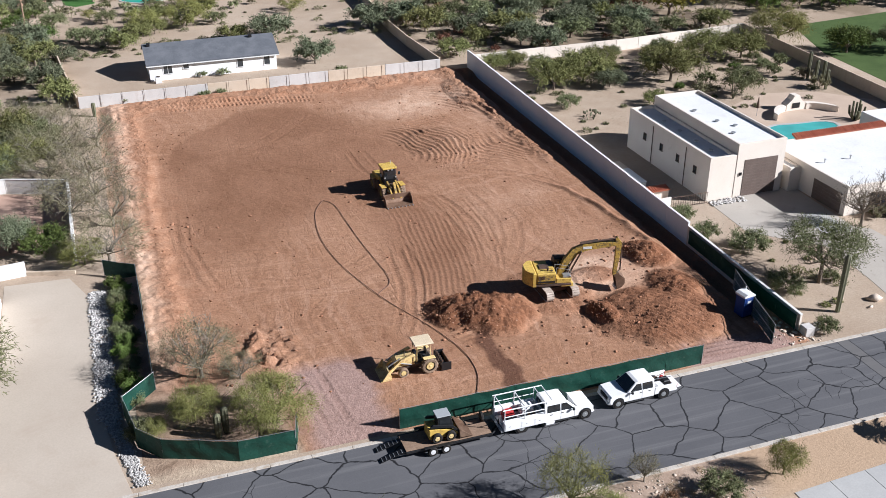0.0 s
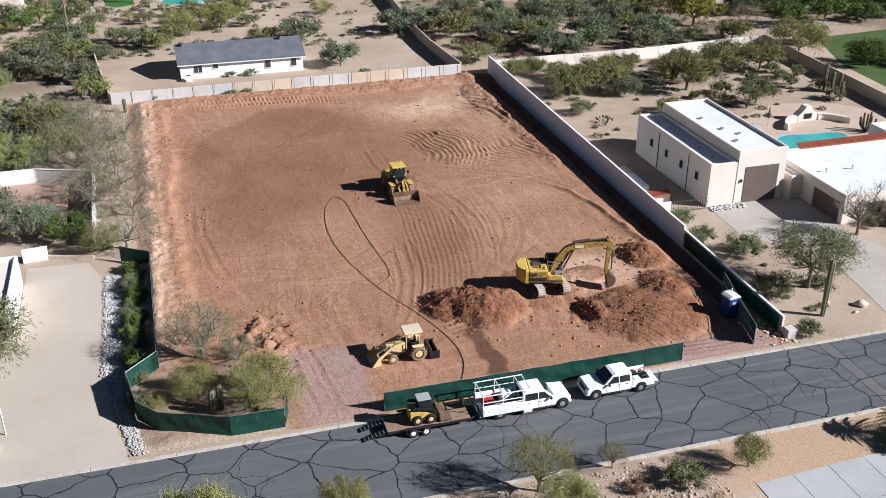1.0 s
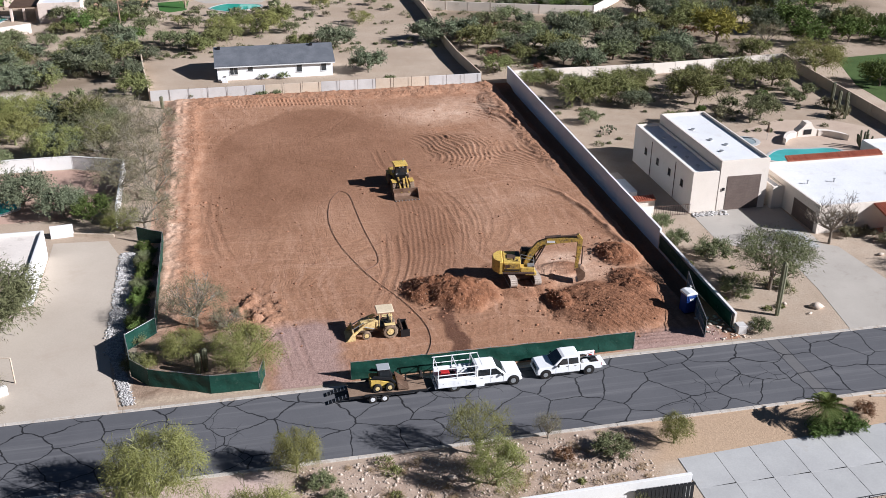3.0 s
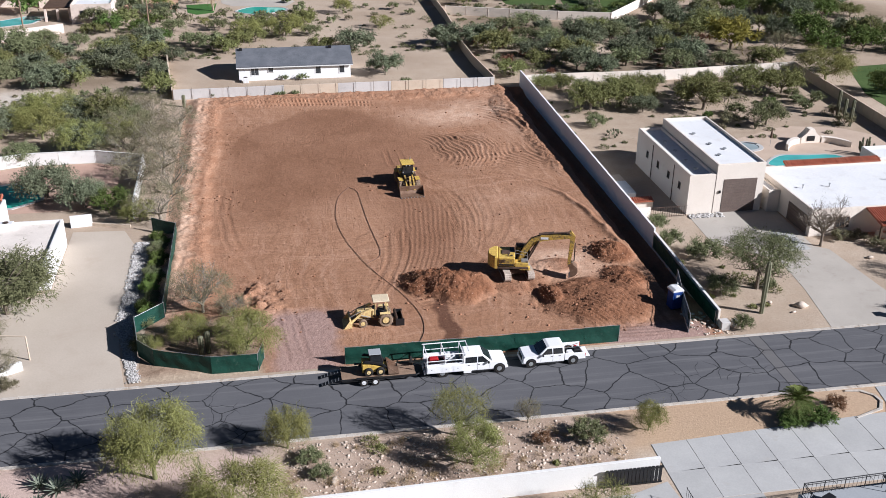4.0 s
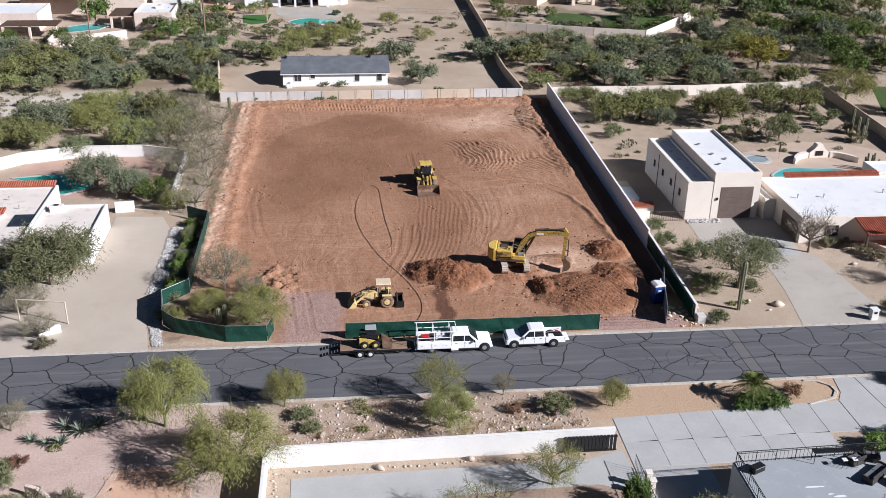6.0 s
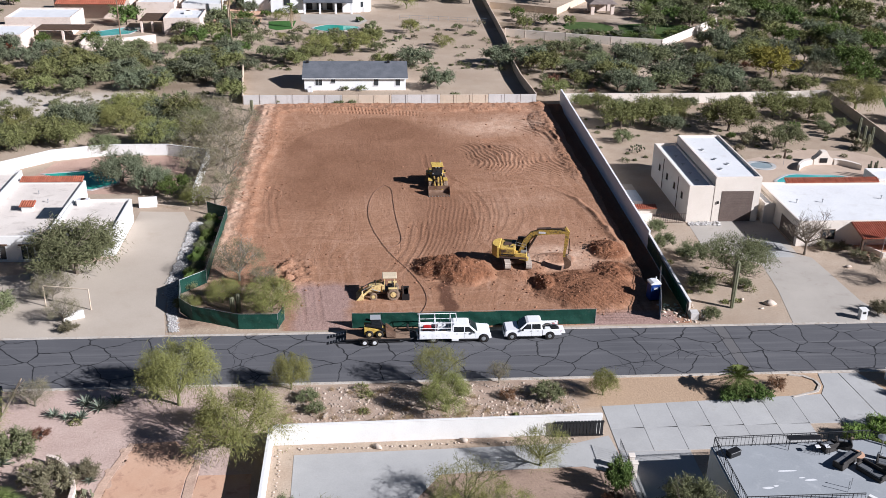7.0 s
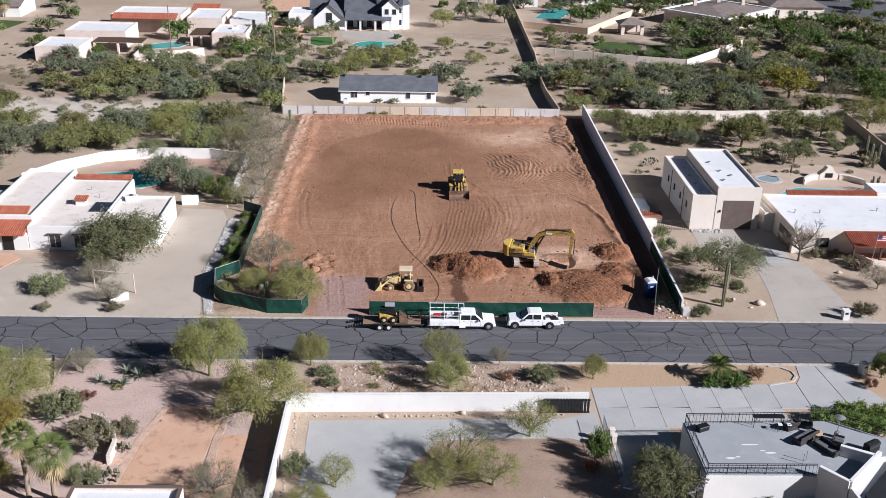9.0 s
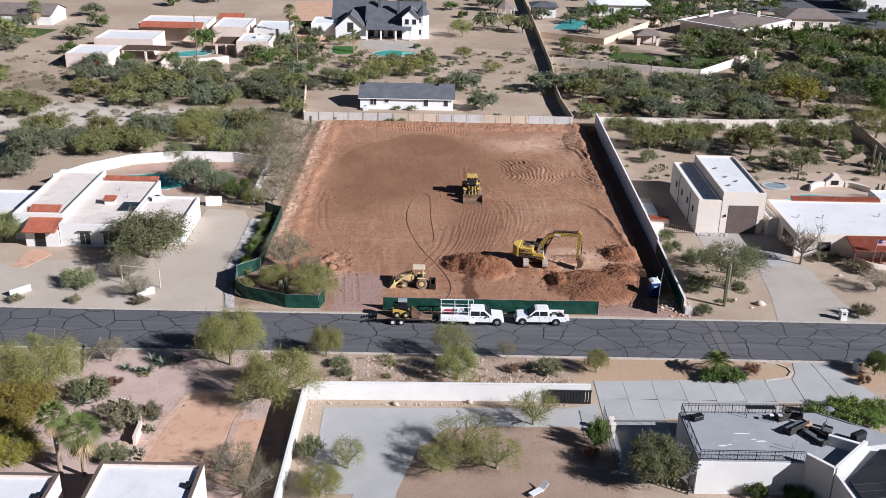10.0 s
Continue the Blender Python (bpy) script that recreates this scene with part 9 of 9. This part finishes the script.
for row in [(33.6, -27.2, 2.8, 1.2), (46.5, -34.5, 1.4, 1.0), (49.3, -34.0, 1.2, 0.8), (50.1, -35.3, 1.4, 1.0), (46.0, -37.2, 1.2, 0.9)]:
    plant("hedge_bush", *row)
for row in [(56.4, -21.4, 1.5, 1.4), (58.6, -20.6, 1.7, 1.5), (60.7, -20.4, 1.6, 1.5), (62.8, -20.8, 1.7, 1.6), (59.2, -22.6, 1.5, 1.4), (61.6, -22.8, 1.6, 1.5), (65.0, -22.0, 1.8, 1.8), (57.4, -23.2, 1.2, 1.0)]:
    plant("vine_bush", *row)
plant("umbrella_mesquite", 55.6, 8.8, 5.3, 4.6)
plant("leafless_tree", 67.6, 17.4, 6.0, 3.7)
for row in [(-2.7, 85.4, 1.2, 1.3), (8.6, 84.0, 0.9, 1.0), (10.9, 84.0, 0.9, 1.0), (9.6, 93.8, 1.0, 1.0), (12.6, 93.5, 1.1, 1.2)]:
    plant("desert_shrub", *row)
for row in [(-2.5, 143.0, 1.4, 1.5), (1.5, 142.4, 1.2, 1.3), (6.0, 142.6, 1.6, 1.8), (10.5, 143.4, 1.3, 1.5), (14.5, 147.0, 1.8, 1.8), (15.2, 153.0, 1.2, 1.2)]:
    plant("desert_shrub", *row)
A, B, C, D, E_, F_ = "mesquite_tree", "ironwood_tree", "olive_mesquite", "paloverde_tree", "bare_tree", "green_tree"
thicket((A, B, C, A), -52, -12, 92, 122, 20, 31, 2.8, 4.4)
thicket((A, B, C), -92, -58, 76, 96, 5, 32, 2.2, 3.6)
thicket((A, B, C, D), -58, -15, 58, 74, 16, 33, 2.8, 4.4)
thicket((A, C, B, A, B), 47.5, 98, 88.5, 122, 30, 34, 2.6, 4.2, 0.74)
thicket(("desert_shrub", "grey_shrub", "red_shrub"), 47, 100, 87, 122, 40, 54, 0.8, 1.6, 0.9)
thicket(("desert_shrub", "grey_shrub"), -62, -12, 78, 124, 40, 55, 0.8, 1.7, 0.9)
thicket((A, B, C, F_), 100, 140, 100, 150, 18, 35, 3.2, 4.8)
thicket((A, C, A, B), 90, 122, 112, 142, 15, 64, 3.0, 4.4, 0.68)
thicket((C, F_, C), 82, 100, 158, 172, 7, 65, 3.4, 4.8, 0.6)
thicket((C, "desert_shrub", B), 62, 86, 134, 142, 9, 66, 1.4, 2.4, 0.7)
thicket((A, F_, C), 108, 136, 150, 182, 8, 67, 3.4, 4.8, 0.62)
thicket((C, F_, A), 102, 150, 150, 178, 13, 36, 3.2, 5.4)
thicket((F_, B, F_), 120, 185, 178, 232, 16, 47, 3.0, 4.6, 0.7)
thicket((F_, C, B), 84, 118, 206, 240, 14, 48, 3.5, 5.0, 0.7)
thicket((F_, C), 106, 118, 66, 86, 4, 49, 2.5, 4.0)
thicket((F_, B), 108, 150, 93, 108, 12, 50, 3.5, 5.5)
thicket((E_, C, E_, E_, D), -16.5, -10.5, 56, 80, 8, 37, 2.8, 4.6, 0.55)
thicket((A, C, E_), 52, 96, 54, 82, 9, 38, 1.4, 2.4)
thicket((A, C, D, A), 51, 98, 72, 83, 7, 58, 1.7, 2.8, 0.6)
thicket(("desert_shrub", "grey_shrub", "hedge_bush"), 66, 96, 55, 70, 9, 59, 0.9, 1.9)
thicket((A, C, D), -12, 21, 112, 134, 10, 39, 2.2, 3.2)
thicket((F_, B, A), -28, -13, 112, 150, 9, 40, 2.4, 3.8)
thicket((A, C, B), -112, -74, 95, 200, 13, 41, 3.0, 4.6)
thicket((F_, C, B), 48, 100, 196, 212, 10, 42, 3.0, 4.5)
thicket((F_, C, B, A), -80, 45, 215, 260, 22, 43, 3.0, 5.0)
thicket((F_, C, B, A), 60, 190, 240, 300, 26, 44, 3.5, 5.5)
thicket((C, A, F_), 48, 64, 138, 166, 6, 45, 1.8, 2.8)
thicket((C, B, B, A), -64, -28, 112, 125, 12, 46, 2.2, 3.6)
for row in [(-43.5, 152.5, 5.5, 4.2), (-46.5, 131.5, 3.2, 2.4), (-57.0, 131.0, 3.0, 2.2), (-74.0, 141.0, 3.2, 2.6), (-36.0, 126.5, 2.4, 2.2)]:
    plant("green_tree", *row)
thicket(("desert_shrub", D, "grey_shrub"), -14, 16, 134, 144, 9, 61, 1.0, 2.2)
thicket((F_, D, C), -24, -6, 152, 176, 7, 62, 1.6, 3.0)
thicket((F_, C, B), -28, -13, 132, 166, 9, 68, 2.6, 3.8, 0.6)
for row in [(-14.5, 184.0, 2.4, 2.4), (-19.0, 179.0, 2.2, 2.2), (-8.6, 166.2, 1.0, 1.2), (-4.6, 166.0, 1.0, 1.2), (12.0, 157.0, 1.2, 1.2), (25.0, 205.0, 2.0, 2.0), (-11.5, 163.0, 1.6, 1.6)]:
    plant("hedge_bush", *row)
for row in [(74.0, 139.4, 1.6, 2.4), (80.0, 136.6, 1.6, 2.4), (86.0, 140.8, 1.8, 2.4), (90.5, 146.0, 1.8, 2.4), (66.5, 141.0, 1.5, 2.2), (84.0, 148.5, 4.5, 3.6), (93.5, 151.5, 5.0, 3.8), (97.0, 157.0, 5.0, 4.0)]:
    plant("olive_mesquite" if row[2] > 3 else "green_tree", *row)
thicket(("desert_shrub", "grey_shrub", C), 16, 42, 134, 150, 6, 63, 0.8, 1.8)
scrub("wash_scrub", [(-75, -12, 76, 92), (-80, -30, 100, 122), (-60, -12, 110, 135), (-100, -60, 85, 150), (-75, -25, 124, 135)], 430, 3, "leaf_grey", "scattered low grey scrub in the sandy wash")
scrub("slope_scrub", [(46, 100, 88, 120), (-9, 42, 108, 116), (50, 97, 52, 83), (-9, 44, 115, 150), (46, 66, 122, 150)], 330, 4, "leaf_olive", "scattered low desert scrub behind the walls")
scrub("verge_scrub", [(6, 33, -18, -11), (50, 58, 4, 18), (-24, -10, -28, -12)], 30, 6, "leaf_mesquite", "small weeds and scrub on the gravel verge")
scrub("verge_straw", [(6, 33, -18.5, -10.8), (6, 33, -18.5, -14)], 90, 16, "frond_dry", "dry straw-coloured weeds on the stony verge", 0.5, (0.018, 0.30))
for x, y, h, a in ((94.7, 61.4, 4.2, 0), (95.2, 60.2, 3.2, 0), (96.4, 60.0, 3.0, 0), (94.0, 56.4, 3.0, 0), (53.7, 3.8, 5.8, 0), (-6.6, 80.5, 2.0, 0), (-0.9, 4.2, 2.2, 0), (-0.3, 4.6, 2.4, 0), (59.2, 71.0, 2.4, 0)):
    saguaro(x, y, h, a)
organ = thing("organ_pipe_cactus", "clump of upright organ pipe cactus columns", "cactus", 89.2, 44.3)
for k in range(8):
    a, d, hh = k * 2.4, 0.35 + 0.11 * k, 2.7 - 0.16 * k
    bm = nb()
    tube(bm, (0.3 * d * math.cos(a), 0.3 * d * math.sin(a), -0.03), (d * math.cos(a), d * math.sin(a), 0.7), 0.12, 0.17, 9)
    tube(bm, (d * math.cos(a), d * math.sin(a), 0.7), (1.15 * d * math.cos(a), 1.15 * d * math.sin(a), hh), 0.17, 0.13, 9)
    part("column", bm, M["cactus"], organ)
umb = thing("closed_umbrella", "closed dark patio umbrella beside the pool deck", "umbrella", 77.7, 50.0)
rod("pole", umb, "steel", (0, 0, 0), (0, 0, 2.7), 0.03)
part("folded_canopy", tube(nb(), (0, 0, 1.2), (0, 0, 2.65), 0.22, 0.05, 10), M["trim_brown"], umb)
ocotillo = thing("ocotillo", "upright bundle of bare thorny ocotillo stems", "shrub", 79.0, 57.4)
for k in range(14):
    a = k * 2.4
    part("stem", tube(nb(), (0.06 * math.cos(a), 0.06 * math.sin(a), -0.03), (0.85 * math.cos(a) * (0.4 + 0.04 * k), 0.85 * math.sin(a) * (0.4 + 0.04 * k), 2.6 - 0.05 * k), 0.045, 0.02, 5), M["cactus"], ocotillo)
for x, y, r in ((56.6, 57.1, 1.6), (-19.6, -20.6, 1.2), (-9.0, -30.3, 1.2), (-9.0, -26.0, 0.9), (-10.4, -31.2, 1.0)):
    prickly_pear(x, y, r)
for x, y, r in ((-14.5, -14.4, 1.0), (-12.0, -14.9, 1.2), (-10.7, -13.4, 1.5), (-12.1, -12.6, 1.2), (-9.4, -12.6, 1.3), (-13.2, -14.9, 0.9), (-9.0, -24.0, 0.9), (-9.8, -22.4, 1.1), (-16.8, -21.4, 1.5)):
    agave(x, y, r)
fan_palm(-14.7, -33.2, 6.2, 1.7)
fan_palm(-12.6, -33.2, 4.6, 2.3)
rod_log = thing("leaning_post", "dark weathered post leaning over the gravel", "post", -19.0, -15.0)
rod("shaft", rod_log, "bark", (0, 0, 0.0), (0.7, 4.6, 1.6), 0.13, 0.09, 8)
rod("stub", rod_log, "bark", (0.55, 3.6, 1.25), (1.3, 3.9, 1.9), 0.06, 0.03, 6)
plant("hedge_bush", 49.6, -14.0, 1.3, 1.7)
plant("hedge_bush", 47.6, -14.3, 1.0, 1.3)
fan_palm(48.4, -13.2, 1.7, 2.0, 60, True, 0.0, "sago_palm", "low wide sago palm with arching fronds")
fan_palm(82.3, 151.0, 3.6, 4.6, 40, True, 0.0, "date_palm", "date palm with long arching fronds")
fan_palm(-4.2, 150.3, 4.5, 2.4, 26, True, 0.0, "queen_palm", "slender palm beside the pool")
fan_palm(-19.0, 150.0, 7.5, 2.2)
fan_palm(-21.5, 158.0, 9.0, 2.2)
fan_palm(-95.9, 177.3, 5.0, 3.0)
rng = np.random.RandomState(21)
rocks = []
for _ in range(4200):
    y = rng.uniform(0.6, 30)
    c = -8.45 if y > 10 else -8.45 + (10 - y) * 0.20
    spread = 0.75 if y > 9 else 0.45
    rocks.append((c + rng.uniform(-spread, spread) + rng.normal() * 0.1, y, 0.03 + rng.rand() * 0.05, rng.uniform(0.05, 0.14 if y > 9 else 0.10)))
tagged(new("rock_swale", stones_mesh("rock_swale", rocks, M["stone"], 7)), "strip of pale riprap stones beside the driveway", "stones", "", "stuff")
rocks = [(rng.uniform(6, 33), rng.uniform(-18.4, -10.6), -0.005, 0.025 + 0.13 * rng.rand() ** 6) for _ in range(7000)]
tagged(new("verge_stones", stones_mesh("verge_stones", rocks, M["stone_tan"], 9)), "scattered tan stones on the verge", "stones", "", "stuff")
rocks = [(5.9 + 0.5 * k + rng.uniform(-0.2, 0.2), -20.45 + 0.018 * k * 0.5 + rng.normal() * 0.1, 0.03, rng.uniform(0.06, 0.16)) for k in range(52)] + [(6.0 + rng.normal() * 0.08, -20.5 - 0.4 * k, 0.03, rng.uniform(0.06, 0.14)) for k in range(36)]
tagged(new("wall_edging_stones", stones_mesh("wall_edging_stones", rocks, M["stone_tan"], 31)), "row of pale stones along the courtyard wall", "stones", "", "stuff")
for x, y, r in ((14.3, -20.4, 0.35), (21.8, -19.9, 0.4), (58.3, 4.4, 0.6), (57.0, 3.4, 0.25), (55.5, 5.6, 0.3), (71.5, 13.6, 0.4), (9.6, -15.5, 0.4), (17.5, -13.8, 0.4)):
    tagged(new("boulder", stones_mesh("boulder", [(x, y, r * 0.25, r)], M["stone_tan"], int(x * 3) % 50)), "pale tan boulder on gravel", "boulder", "garden boulders")
rocks = [(rng.uniform(45.6, 49.5), rng.uniform(0.4, 5.0), 0.02, 0.04 + 0.22 * rng.rand() ** 3) for _ in range(160)]
tagged(new("gate_rubble", stones_mesh("gate_rubble", [(x, y, z + (lot_z(x, y) if x < 48 else 0), r) for x, y, z, r in rocks], M["stone_tan"], 11)), "broken stones and rubble beside the gate", "rubble", "", "stuff")
dw = thing("brush_pile", "brown cut branches heaped in the planted corner", "brush pile", -1.0, 9.2, lot_z(-1.0, 9.2))
for k in range(26):
    a, e = rng.uniform(0, math.tau), rng.uniform(0.05, 0.5)
    x, y, ln = rng.normal() * 0.7, rng.normal() * 0.5, rng.uniform(0.5, 1.4)
    rod("branch", dw, "bark", (x, y, 0.03), (x + math.cos(a) * ln, y + math.sin(a) * ln, 0.05 + ln * e), 0.035, 0.015, 5)
lc = thing("sun_lounger", "white sun lounger on brown gravel", "lounger", 27.4, -34.6, 0, 40)
bx("seat", lc, "white_plastic", -0.9, 0.5, -0.32, 0.32, 0.28, 0.34, 0.02)
b = bx("backrest", lc, "white_plastic", -0.02, 0.75, -0.32, 0.32, -0.03, 0.03, 0.02)
b.matrix_basis = pose(0.5, 0, 0.31, 0, -40, 0)
for sx in (-0.8, 0.4):
    for sy in (-0.28, 0.28):
        rod("leg", lc, "white_plastic", (sx, sy, 0), (sx, sy, 0.28), 0.02, 0.02, 6)
for x, y in ((35.3, -24.6), (35.3, -25.6)):
    gp = thing("gate_pillar", "cream stucco pillar beside the steel fence", "pillar", x, y, 0, 0, "yard pillars")
    bx("shaft", gp, "stucco_cream", -0.22, 0.22, -0.22, 0.22, -0.03, 1.5, 0.02)
    bx("cap", gp, "stucco_cream", -0.28, 0.28, -0.28, 0.28, 1.5, 1.6, 0.02)
